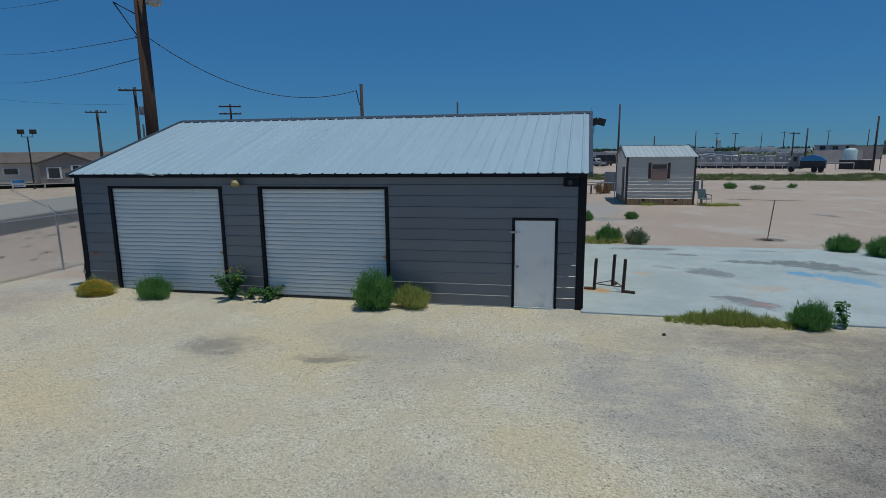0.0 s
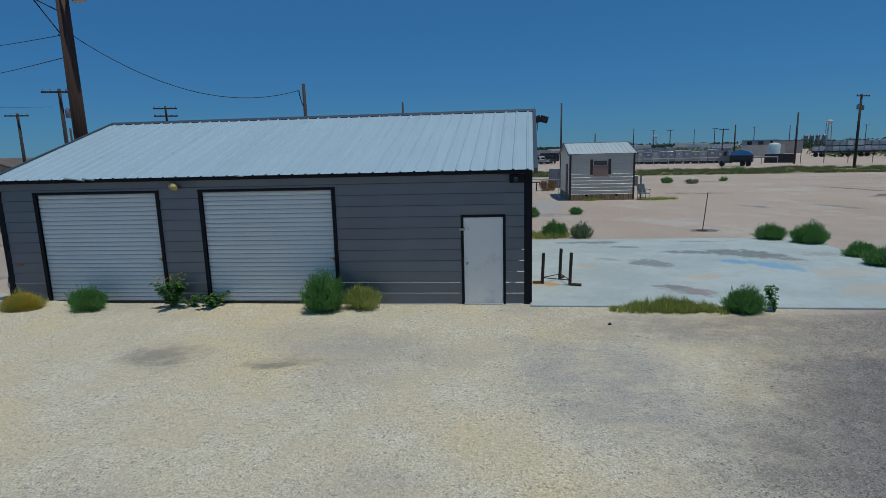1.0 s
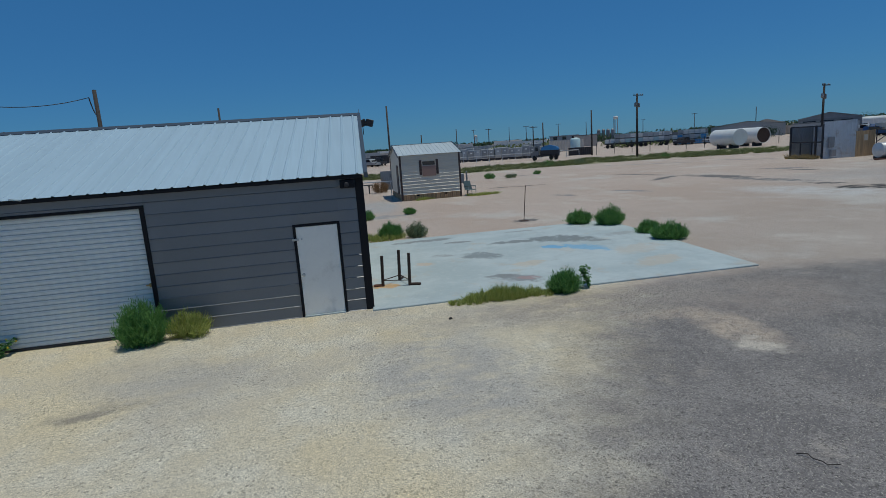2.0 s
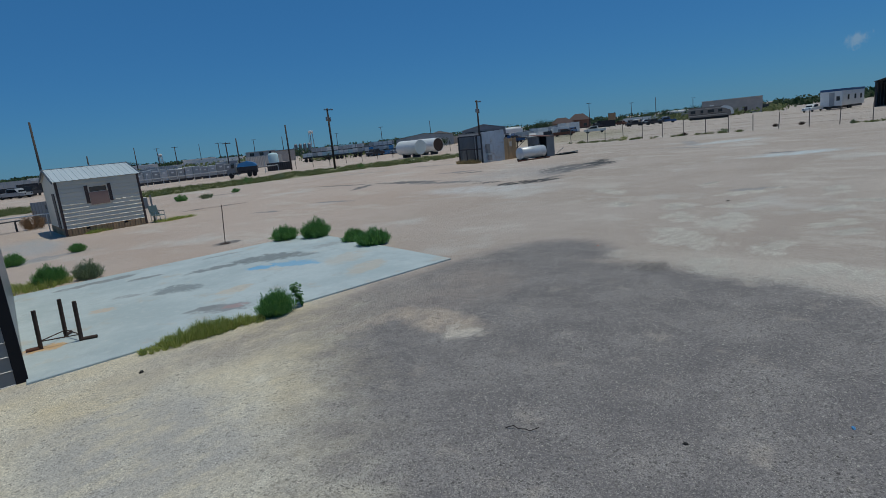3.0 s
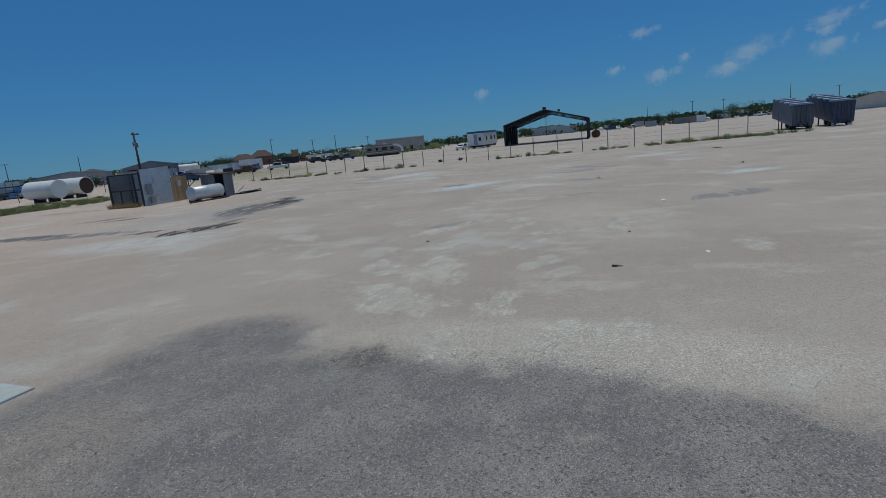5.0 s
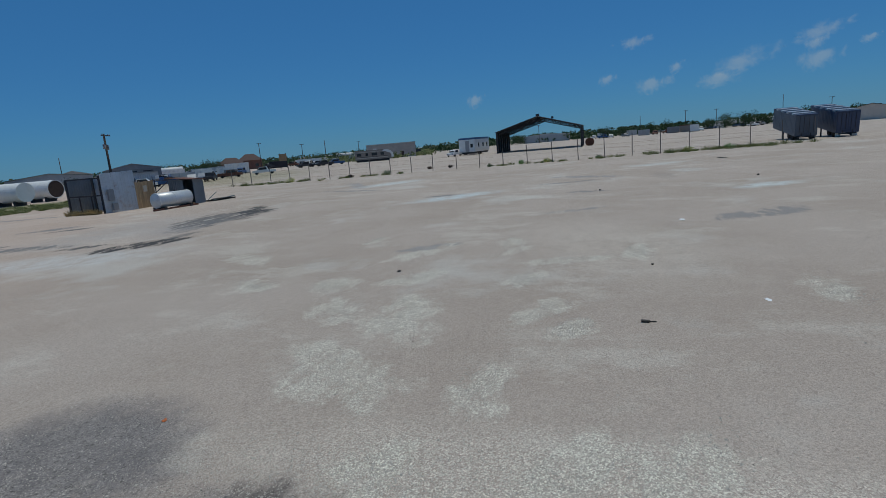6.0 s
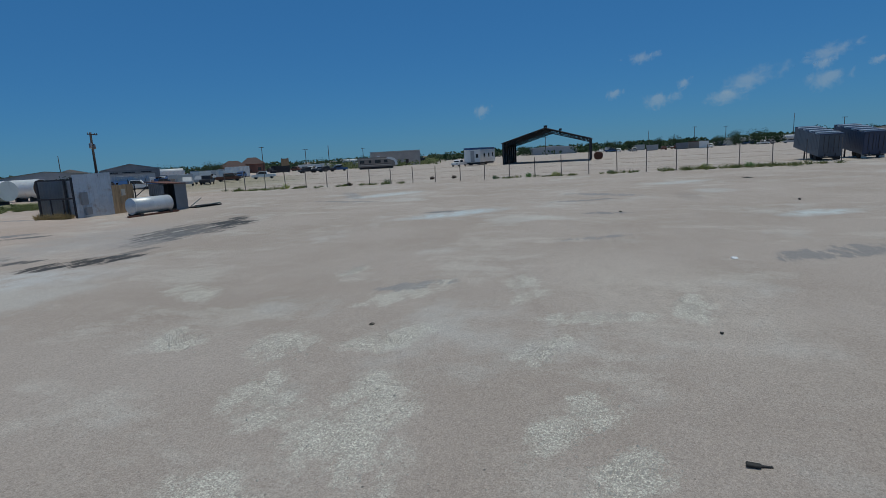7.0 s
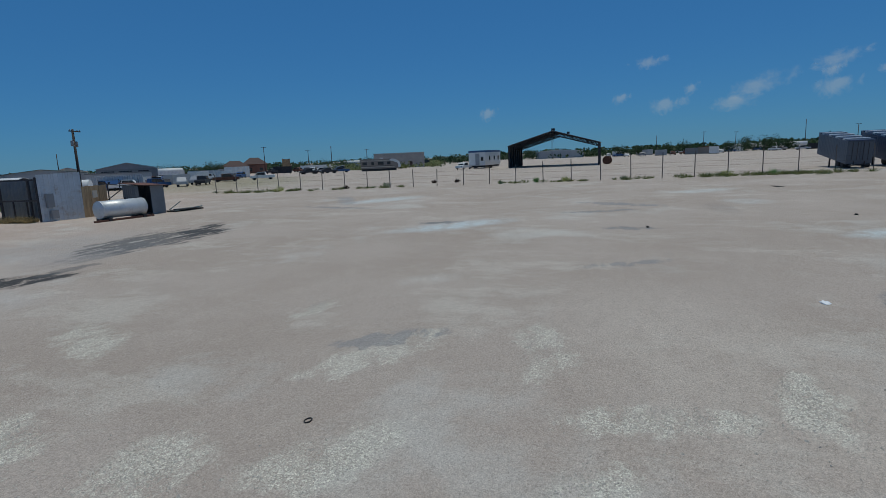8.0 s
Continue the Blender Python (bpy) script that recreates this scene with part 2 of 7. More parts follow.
    # soft blotches on the gravel
    rag = g.noise(g.vmath("MULTIPLY", flat, (0.75, 1.25, 1)), 1.3, 8, 0.76)
    ragged = g.span(rag, 0.36, 0.56, 0.25, 1.0)

    def blotches(base, rows):
        for cx, cy, rx, ry, turn, col, k in rows:
            base = g.mix(both(both(blob(cx, cy, rx, ry, turn), ragged), k), base, col)
        return base

    c = blotches(c, (
        (6.9, 8.5, 1.15, 0.45, -80, (0.46, 0.38, 0.31), 1.0), (6.2, 9.5, 0.9, 0.3, 0, (0.46, 0.38, 0.31), 0.7), (6.62, 7.42, 0.38, 0.26, -30, (0.62, 0.56, 0.48), 0.8),
        (1.6, 8.2, 1.3, 1.9, 10, (0.36, 0.35, 0.345), 0.7), (-6.2, 9.1, 0.75, 0.55, 0, (0.26, 0.24, 0.22), 0.75), (-3.7, 8.7, 0.75, 0.2, 5, (0.22, 0.20, 0.18), 0.75),
        (-2.6, 9.6, 1.2, 0.7, 20, (0.42, 0.40, 0.37), 0.6), (8.9, 9.7, 1.8, 1.1, 10, (0.36, 0.30, 0.26), 0.5), (12.2, 6.9, 0.5, 0.35, 0, (0.10, 0.09, 0.085), 0.7),
    ))
    c = blotches(c, (
        (-13.6, 12.4, 1.5, 0.9, 0, (0.52, 0.50, 0.47), 0.9), (-14.2, 10.4, 2.2, 1.6, 20, (0.43, 0.37, 0.32), 0.8), (3.0, 35.5, 1.2, 4.0, 0, (0.36, 0.37, 0.375), 0.85), (-14.6, 9.6, 2.6, 0.9, 30, (0.50, 0.42, 0.36), 0.6),
        (118, 84, 42, 15, 33, (0.23, 0.225, 0.14), 0.75), (25, 3.0, 4.5, 2.0, 20, (0.55, 0.50, 0.44), 0.35), (5.2, 10.7, 3.4, 0.9, 0, (0.34, 0.30, 0.265), 0.8),
    ))
    c = blotches(c, (
        (25.0, 24.0, 1.8, 4.0, 20, (0.55, 0.57, 0.57), 0.6), (42.4, 12.1, 3.0, 1.2, -45, (0.50, 0.56, 0.58), 0.85), (59.2, 23.1, 3.6, 1.6, -32, (0.51, 0.56, 0.57), 0.75), (39.2, -4.8, 1.7, 0.8, -60, (0.54, 0.60, 0.61), 0.8),
        (62.0, -2.0, 2.6, 1.2, -60, (0.52, 0.56, 0.56), 0.6), (52.6, -3.0, 1.6, 1.2, 0, (0.54, 0.58, 0.58), 0.4), (34.0, 30.0, 5.5, 3.0, 10, (0.36, 0.36, 0.36), 0.45), (49, -1.0, 2.6, 0.6, 0, (0.27, 0.24, 0.22), 0.45), (34.5, 26.0, 4.0, 1.6, 12, (0.30, 0.30, 0.31), 0.45),
    ))
    # crushed pale stone lying in ragged patches on the hardpan
    crushed = None
    for cx, cy, rx, ry, turn in CRUSHED:
        m = blob(cx, cy, rx * 1.15, ry * 1.15, turn, 0.55)
        crushed = m if crushed is None else g.math("MAXIMUM", crushed, m)
    crushed = g.span(g.math("MULTIPLY", crushed, g.math("ADD", 1.0, g.math("MULTIPLY", g.math("SUBTRACT", rag, 0.5), 7.0))), 0.3, 1.2)
    c = g.mix(g.math("MULTIPLY", crushed, 0.34), c, (0.50, 0.49, 0.43))
    c = g.mix(both(crushed, g.span(grit_v[0], 0.50, 0.62, 0, 0.75)), c, (0.66, 0.64, 0.56))
    c = g.mix(both(crushed, g.span(grit_v[1], 0.88, 0.94, 0, 0.35)), c, (0.24, 0.22, 0.20))
    # crisp oily stains and tyre marks
    slick = g.noise(g.vmath("MULTIPLY", flat, (0.45, 1.6, 1)), 1.3, 8, 0.74)

    def slicks(base, rows):
        for cx, cy, rx, ry, turn, tone, k in rows:
            e = g.math("MULTIPLY", blob(cx, cy, rx * 1.3, ry * 1.3 + 0.08, turn, 0.8), g.math("ADD", 1.0, g.math("MULTIPLY", g.math("SUBTRACT", slick, 0.5), 7.0)))
            base = g.mix(g.math("MULTIPLY", g.span(e, 0.34, 0.78), k), base, (tone, tone * 1.04, tone * 1.08))
        return base

    # beside the tank
    c = slicks(c, (
        (40.2, 25.6, 1.8, 0.9, 25, 0.052, 0.95), (37.2, 26.2, 2.9, 1.6, 14, 0.08, 0.72), (42.8, 27.0, 1.2, 0.35, 20, 0.06, 0.9), (34.2, 25.3, 2.2, 0.8, 10, 0.16, 0.45),
        (28.4, 23.5, 1.5, 0.75, -35, 0.048, 0.95), (30.6, 23.3, 0.9, 0.25, 5, 0.12, 0.6), (28.1, 26.8, 1.0, 0.3, -60, 0.085, 0.85), (35.0, 35.6, 1.0, 0.3, -45, 0.12, 0.8),
    ))
    # in the north yard
    c = slicks(c, (
        (26.3, 43.5, 2.6, 0.22, -72, 0.13, 0.85), (25.2, 38.3, 1.7, 0.28, 35, 0.12, 0.9), (28.4, 36.5, 2.6, 0.6, -80, 0.11, 0.85), (28.2, 31.5, 2.4, 0.5, -80, 0.15, 0.8), (35.6, 37.9, 1.3, 0.5, -50, 0.19, 0.8),
        (14.8, 42.2, 1.7, 0.26, -8, 0.12, 0.9), (14.4, 32.8, 0.7, 0.22, -60, 0.2, 0.8), (18.6, 31.8, 1.3, 0.2, -65, 0.22, 0.75), (36.0, 57.0, 4.5, 0.35, -38, 0.245, 0.7), (44.0, 51.0, 3.0, 0.4, -75, 0.22, 0.7), (19.5, 55.0, 1.9, 0.25, -22, 0.2, 0.8),
    ))
    # in the east yard
    c = slicks(c, (
        (30.0, -2.2, 1.5, 0.5, -60, 0.20, 0.65), (52, 4, 2.4, 0.5, 60, 0.24, 0.7), (60, 27, 4.0, 0.5, 30, 0.27, 0.6), (53, 24.4, 2.6, 0.3, 70, 0.22, 0.7), (43.4, 13.2, 1.0, 0.3, -60, 0.19, 0.8), (41.0, 4.0, 0.9, 0.3, 80, 0.21, 0.7),
        (8.5, 23.6, 0.5, 0.3, 0, 0.11, 0.8), (2.6, 29.8, 1.8, 0.5, 0, 0.27, 0.7), (48.0, 5.5, 1.6, 0.25, -70, 0.22, 0.7), (33.0, 4.5, 1.0, 0.2, -70, 0.24, 0.6), (25.5, 9.0, 0.8, 0.15, -60, 0.24, 0.6),
    ))
    # grass verge and rough grass in the north
    verge = both(half(0.1, 1, 70.0, 1.6), half(-0.1, -1, -86.0, 2.0))
    verge = both(verge, half(-1, 0, -68.0, 4.0))
    verge = both(verge, g.span(g.noise(flat, 0.6, 5, 0.7), 0.32, 0.5))
    c = g.mix(g.math("MULTIPLY", verge, 0.85), c, g.mix(fine, (0.12, 0.145, 0.055), (0.24, 0.235, 0.12)))
    # asphalt road in the west
    s = g.split(g.vmath("ADD", flat, g.vmath("SCALE", wob2, 0.7)))
    rx = g.math("ADD", s[0], g.math("MULTIPLY", s[1], 0.2))
    road = both(g.span(rx, -34.3, -33.6), g.span(rx, -20.9, -20.3, 1, 0))
    tar = g.mix(g.span(rx, -26.4, -25.0), g.mix(mid, (0.25, 0.245, 0.235), (0.31, 0.30, 0.285)), g.mix(mid, (0.085, 0.085, 0.088), (0.12, 0.118, 0.115)))
    c = g.mix(road, c, tar)
    west = both(g.span(rx, -19.6, -18.6, 1, 0), g.math("SUBTRACT", 1.0, road))
    c = g.mix(g.math("MULTIPLY", both(west, g.span(mid, 0.45, 0.62)), 0.5), c, (0.28, 0.27, 0.15))
    # grain of single stones: pits, chips and uneven tone
    vor, coarse = g.split(g.voronoi(flat, 78)), g.split(g.voronoi(flat, 34))
    clod = g.noise(flat, 24, 4, 0.7)
    loose = g.math("MAXIMUM", g.math("MAXIMUM", in_beige, in_dark), g.math("MULTIPLY", crushed, 0.3))
    dense = both(g.span(g.noise(flat, 0.9, 5, 0.7), 0.34, 0.6, 0.3, 1.0), g.math("ADD", g.math("MULTIPLY", loose, 0.7), 0.3))
    pit = both(g.span(vor[0], 0.76, 0.84), dense)
    chip = both(g.span(vor[1], 0.84, 0.92), dense)
    tone = g.math("ADD", 1.10, g.math("MULTIPLY", g.math("SUBTRACT", grit_v[2], 0.5), 0.26))
    for v, k in ((small, g.math("ADD", 1.0, g.math("MULTIPLY", loose, 0.6))), (clod, 0.65), (fine, 0.35), (coarse[2], 0.12)):
        tone = g.math("ADD", tone, g.math("MULTIPLY", g.math("SUBTRACT", v, 0.5), k))
    tone = g.math("MULTIPLY", tone, g.math("SUBTRACT", 1.0, g.math("MULTIPLY", pit, 0.4)))
    tone = g.math("MULTIPLY", tone, g.math("SUBTRACT", 1.0, g.math("MULTIPLY", both(g.span(coarse[0], 0.93, 0.96), dense), 0.45)))
    tone = g.math("MULTIPLY", tone, g.math("ADD", 1.0, g.math("MULTIPLY", chip, 0.28)))
    c = g.mix(1.0, c, g.gray(g.math("MAXIMUM", tone, 0.08)), "MULTIPLY")
    g.bump(g.math("ADD", g.math("MULTIPLY", grit_v[0], 0.5), g.math("SUBTRACT", g.math("ADD", g.math("ADD", fine, clod), small), pit)), 0.55, 0.02)
    return g.done(c, 0.95, 0.0, 0.15)


def concrete_material():
    g = Graph("old_concrete")
    p = g.world()
    q = g.vmath("ADD", p, g.vmath("SCALE", g.vmath("SUBTRACT", g.noise(p, 1.1, 8, 0.72, True), (0.5, 0.5, 0.5)), 0.9))
    rag = g.noise(g.vmath("MULTIPLY", p, (1, 1, 0)), 2.6, 8, 0.74)
    c = g.mix(g.span(g.noise(p, 0.5, 5), 0.35, 0.65), (0.395, 0.462, 0.475), (0.47, 0.535, 0.545))
    c = g.mix(g.math("MULTIPLY", g.span(g.noise(p, 5, 6, 0.7), 0.5, 0.75), 0.35), c, (0.62, 0.62, 0.58))
    c = g.mix(g.math("MULTIPLY", g.span(g.noise(g.vmath("ADD", p, (9, 3, 0)), 0.7, 6, 0.7), 0.56, 0.7), 0.45), c, (0.47, 0.38, 0.28))

    c = g.mix(g.math("MULTIPLY", g.span(g.noise(g.vmath("ADD", p, (3, 17, 0)), 0.9, 8, 0.72), 0.55, 0.72), 0.45), c, (0.33, 0.37, 0.39))

    def blob(cx, cy, rx, ry, turn, soft=0.14):
        n = g.nt.nodes.new("ShaderNodeMapping")
        n.vector_type = "TEXTURE"
        g.put(n.inputs["Vector"], q)
        n.inputs["Location"].default_value = (cx, cy, 0)
        n.inputs["Rotation"].default_value = (0, 0, radians(turn))
        n.inputs["Scale"].default_value = (rx, ry, 1)
        return g.span(g.vmath("LENGTH", g.vmath("MULTIPLY", n.outputs[0], (1, 1, 0))), 1 - soft, 1 + soft, 1, 0)

    def marks(base, rows):
        for cx, cy, rx, ry, turn, col, k in rows:
            edge = g.math("MULTIPLY", blob(cx, cy, rx * 1.15, ry * 1.15, turn, 0.8), g.math("ADD", 1.0, g.math("MULTIPLY", g.math("SUBTRACT", rag, 0.5), 4.0)))
            base = g.mix(g.math("MULTIPLY", g.span(edge, 0.3, 0.75), k), base, col)
        return base

    # grey damp stains
    c = marks(c, (
        (4.6, 16.8, 0.6, 0.45, -40, (0.22, 0.25, 0.26), 0.85), (8.0, 18.2, 1.0, 0.6, -30, (0.20, 0.225, 0.23), 0.9), (8.7, 17.5, 0.6, 0.3, -50, (0.23, 0.25, 0.25), 0.8), (6.3, 18.5, 0.8, 0.25, -8, (0.20, 0.22, 0.225), 0.85),
        (4.7, 13.5, 0.55, 0.3, -45, (0.24, 0.25, 0.26), 0.85), (4.3, 13.9, 0.35, 0.2, 0, (0.23, 0.245, 0.25), 0.8), (3.5, 17.4, 0.32, 0.14, -30, (0.30, 0.32, 0.33), 0.75), (4.4, 19.6, 0.45, 0.16, -10, (0.22, 0.23, 0.23), 0.8), (10.1, 18.0, 0.5, 0.3, 0, (0.30, 0.31, 0.31), 0.6),
        (3.3, 20.6, 1.0, 0.22, 0, (0.22, 0.23, 0.23), 0.8),
    ))
    # blue paint, rust and dirt
    c = marks(c, (
        (7.1, 16.95, 0.4, 0.26, -30, (0.12, 0.37, 0.62), 0.75), (8.0, 16.4, 0.7, 0.35, -60, (0.14, 0.39, 0.62), 0.62), (4.95, 13.4, 0.25, 0.14, -40, (0.42, 0.26, 0.25), 0.5),
        (2.7, 16.4, 0.3, 0.2, 0, (0.56, 0.42, 0.30), 0.6), (1.2, 14.2, 0.3, 0.26, 0, (0.60, 0.34, 0.12), 0.75), (5.5, 15.0, 0.5, 0.3, 10, (0.54, 0.46, 0.36), 0.6), (8.8, 13.6, 0.8, 0.4, 30, (0.50, 0.44, 0.36), 0.6), (9.3, 15.4, 0.9, 0.5, 30, (0.50, 0.45, 0.38), 0.5),
        (7.3, 20.6, 0.6, 0.12, 0, (0.28, 0.29, 0.29), 0.7),
    ))
    c = g.mix(1.0, c, g.gray(g.math("ADD", 0.76, g.math("ADD", g.math("MULTIPLY", g.noise(p, 45, 4, 0.7), 0.3), g.math("MULTIPLY", g.noise(p, 6, 6, 0.7), 0.18)))), "MULTIPLY")
    crack = g.nt.nodes.new("ShaderNodeTexVoronoi")
    crack.feature = "DISTANCE_TO_EDGE"
    g.put(crack.inputs["Vector"], q)
    crack.inputs["Scale"].default_value = 0.16
    c = g.mix(g.span(crack.outputs["Distance"], 0.0, 0.003, 0.25, 0), c, (0.22, 0.21, 0.2))
    g.bump(g.noise(p, 30, 5, 0.7), 0.2, 0.01)
    return g.done(c, 0.9, 0.0, 0.2)


def leaf_material(name, a, b, glossy=0.6):
    """Leaves that let some light through."""
    g = Graph(name)
    c = g.mix(g.island(), a, b)
    c = g.mix(g.math("MULTIPLY", g.noise(g.world(), 4.0, 3), 0.4), c, shade(a, 0.8))
    through_leaf = g.nt.nodes.new("ShaderNodeBsdfTranslucent")
    g.put(through_leaf.inputs["Color"], c)
    blend = g.nt.nodes.new("ShaderNodeMixShader")
    blend.inputs[0].default_value = 0.42
    g.nt.links.new(g.bsdf.outputs[0], blend.inputs[1])
    g.nt.links.new(through_leaf.outputs[0], blend.inputs[2])
    g.nt.links.new(blend.outputs[0], g.out.inputs["Surface"])
    return g.done(c, glossy, 0.0, 0.25)


def wood_material(name, color, scale=1.0):
    g = Graph(name)
    p = g.coords()
    grain = g.noise(g.vmath("MULTIPLY", p, (18 * scale, 18 * scale, 0.9 * scale)), 1.0, 6, 0.65)
    c = g.mix(g.span(grain, 0.3, 0.7), shade(color, 0.65), shade(color, 1.25))
    c = g.mix(1.0, c, g.gray(g.span(g.each(), 0, 1, 0.85, 1.15, smooth=False)), "MULTIPLY")
    g.bump(grain, 0.3, 0.01)
    return g.done(c, 0.85)


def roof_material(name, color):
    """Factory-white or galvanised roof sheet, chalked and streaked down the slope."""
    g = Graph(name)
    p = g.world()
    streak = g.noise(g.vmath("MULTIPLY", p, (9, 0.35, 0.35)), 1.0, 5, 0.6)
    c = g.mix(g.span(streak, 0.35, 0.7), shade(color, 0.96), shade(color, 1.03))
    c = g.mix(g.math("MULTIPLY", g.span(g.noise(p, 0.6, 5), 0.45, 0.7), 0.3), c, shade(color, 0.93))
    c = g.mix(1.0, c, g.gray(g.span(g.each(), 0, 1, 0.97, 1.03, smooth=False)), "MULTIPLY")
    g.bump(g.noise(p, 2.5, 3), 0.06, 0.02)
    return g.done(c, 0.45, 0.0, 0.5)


M_GROUND = ground_material()
M_CONCRETE = concrete_material()
M_SIDING = plain("charcoal_siding", (0.148, 0.160, 0.178), 0.40, 0.0, 0.10, 0.8, 20, 0.04, spec=1.0, per_object=0.08)
M_TRIM = plain("black_trim", (0.009, 0.010, 0.014), 0.6, 0.0, 0.2, bump=0.05, spec=0.2)
M_RAKE = plain("slate_trim", (0.075, 0.095, 0.12), 0.45, 0.3, 0.12, bump=0.05)
# white sheet; the sky's blue reflection is put into its base colour
M_ROOF = roof_material("sky_tinted_roof_sheet", (0.40, 0.53, 0.62))
M_GALV = plain("galvanised_steel", (0.45, 0.48, 0.51), 0.4, 0.7, 0.2, 1.5, 25, 0.05)
M_SHUTTER = plain("white_shutter_paint", (0.65, 0.70, 0.72), 0.5, 0.0, 0.07, 0.6, 9, 0.05, per_object=0.02)
M_DOOR = plain("white_door_paint", (0.84, 0.83, 0.79), 0.6, 0.0, 0.05, 0.9, 12, 0.04, dirt=(0.55, 0.53, 0.49))
M_WALL = plain("plain_wall", (0.16, 0.16, 0.17), 0.8)
M_RUST = plain("rusty_pipe", (0.07, 0.045, 0.035), 0.8, 0.3, 0.35, 3, 30, 0.3)
M_RUST_RED = plain("red_rust", (0.15, 0.068, 0.045), 0.85, 0.1, 0.35, 3, 30, 0.3)
M_STEEL = plain("dark_steel", (0.05, 0.05, 0.055), 0.6, 0.5, 0.25, 3, 30, 0.1)
M_BRASS = plain("brass", (0.45, 0.33, 0.15), 0.4, 0.9, 0.15)
M_POLE = wood_material("creosoted_pole", (0.088, 0.046, 0.03))
M_POLE_DARK = wood_material("dark_weathered_pole", (0.055, 0.045, 0.04))
M_WOOD = wood_material("bare_board", (0.36, 0.245, 0.14))
M_PLY = wood_material("weathered_plywood", (0.40, 0.28, 0.16), 0.4)
M_CABLE = plain("black_cable", (0.015, 0.015, 0.017), 0.6)
M_VINYL = plain("grey_beige_vinyl", (0.60, 0.56, 0.46), 0.42, 0.0, 0.08, bump=0.05, spec=0.9, per_object=0.05)
M_VINYL_EDGE = plain("pale_board_edge", (0.68, 0.66, 0.60), 0.6, 0.0, 0.06)
M_SHED_ROOF = roof_material("pale_roof_sheet", (0.50, 0.56, 0.58))
M_BROWN = plain("brown_paint", (0.055, 0.035, 0.03), 0.6)
M_WHITE = plain("white_paint", (0.74, 0.74, 0.72), 0.5, 0.0, 0.06, dirt=(0.55, 0.52, 0.47))
M_CREAM = plain("cream_paint", (0.55, 0.50, 0.42), 0.6, 0.0, 0.08)
M_TAN = plain("tan_siding", (0.58, 0.52, 0.45), 0.7, 0.0, 0.1)
M_TAUPE = plain("taupe_siding", (0.28, 0.245, 0.215), 0.7, 0.0, 0.1)
M_SHINGLE = plain("grey_brown_shingle", (0.145, 0.12, 0.105), 0.9, 0.0, 0.25, 1.2, 25, 0.3)
M_BRICK = plain("red_brown_brick", (0.20, 0.10, 0.075), 0.85, 0.0, 0.2)
M_BLUE = plain("blue_paint", (0.03, 0.09, 0.22), 0.5, 0.0, 0.15)
M_BRIGHT_BLUE = plain("bright_blue_plastic", (0.05, 0.24, 0.50), 0.5, 0.0, 0.15)
M_PALE_TANK = plain("pale_plastic_tank", (0.50, 0.66, 0.68), 0.5, 0.0, 0.06)
M_GREY = plain("mid_grey_metal", (0.22, 0.23, 0.245), 0.5, 0.3, 0.15, per_object=0.25)
M_CABINET = plain("pale_cabinet_paint", (0.36, 0.37, 0.375), 0.6, 0.0, 0.12, per_object=0.3)
M_LIGHT_GREY = plain("light_grey_metal", (0.42, 0.43, 0.44), 0.5, 0.2, 0.12, per_object=0.2)
M_SHEET = plain("weathered_corrugated_sheet", (0.52, 0.56, 0.60), 0.5, 0.4, 0.2, 0.8, 10, 0.08, dirt=(0.30, 0.20, 0.13))
M_SHEET_DARK = plain("dull_corrugated_sheet", (0.20, 0.215, 0.23), 0.55, 0.4, 0.2, 0.8, 10, 0.08)
M_TANK = plain("silver_tank_paint", (0.55, 0.58, 0.60), 0.45, 0.3, 0.12, 1.5, 12, 0.05, dirt=(0.30, 0.26, 0.22))
M_TRAILER = plain("grey_trailer_skin", (0.075, 0.098, 0.13), 0.45, 0.15, 0.1, 0.7, 8, 0.05)
M_TRAILER_BLUE = plain("navy_trailer_skin", (0.045, 0.065, 0.12), 0.45, 0.2, 0.15)
M_TYRE = plain("tyre_rubber", (0.018, 0.018, 0.018), 0.9, 0.0, 0.2)
M_GLASS = plain("dark_glazing", (0.02, 0.025, 0.03), 0.08, 0.0, 0.1, bump=0, spec=0.8)
M_YELLOW = plain("yellowed_fixture", (0.42, 0.34, 0.16), 0.6)
M_ORANGE = plain("orange_paint", (0.45, 0.12, 0.03), 0.7)
M_TEAL = plain("green_grey_chair", (0.10, 0.145, 0.15), 0.6)
M_DUN = plain("dun_wall", (0.46, 0.40, 0.355), 0.7)
M_SHADE_NET = plain("grey_beige_camper_skin", (0.25, 0.215, 0.185), 0.55, 0.0, 0.15)
M_BUSH = leaf_material("green_weed", (0.10, 0.25, 0.075), (0.23, 0.43, 0.13))
M_BUSH_GREY = leaf_material("grey_green_weed", (0.16, 0.22, 0.12), (0.32, 0.38, 0.23))
M_LEAF = leaf_material("broad_leaf", (0.07, 0.18, 0.06), (0.15, 0.29, 0.09))
M_GRASS = leaf_material("yellow_green_grass", (0.28, 0.37, 0.09), (0.60, 0.58, 0.21))
M_DRY_BUSH = leaf_material("dry_tan_bush", (0.26, 0.16, 0.09), (0.42, 0.28, 0.16))
M_DRY = leaf_material("dry_grass", (0.36, 0.27, 0.13), (0.50, 0.40, 0.22))
M_FLOWER = leaf_material("yellow_flower", (0.62, 0.42, 0.02), (0.80, 0.58, 0.05))
M_TREE = leaf_material("tree_leaf", (0.022, 0.05, 0.022), (0.045, 0.085, 0.035))
M_FAR_GRASS = leaf_material("olive_grass", (0.10, 0.14, 0.05), (0.24, 0.25, 0.11))
M_POST = plain("weathered_post", (0.16, 0.14, 0.125), 0.8, 0.0, 0.25, 2, 20, 0.1)
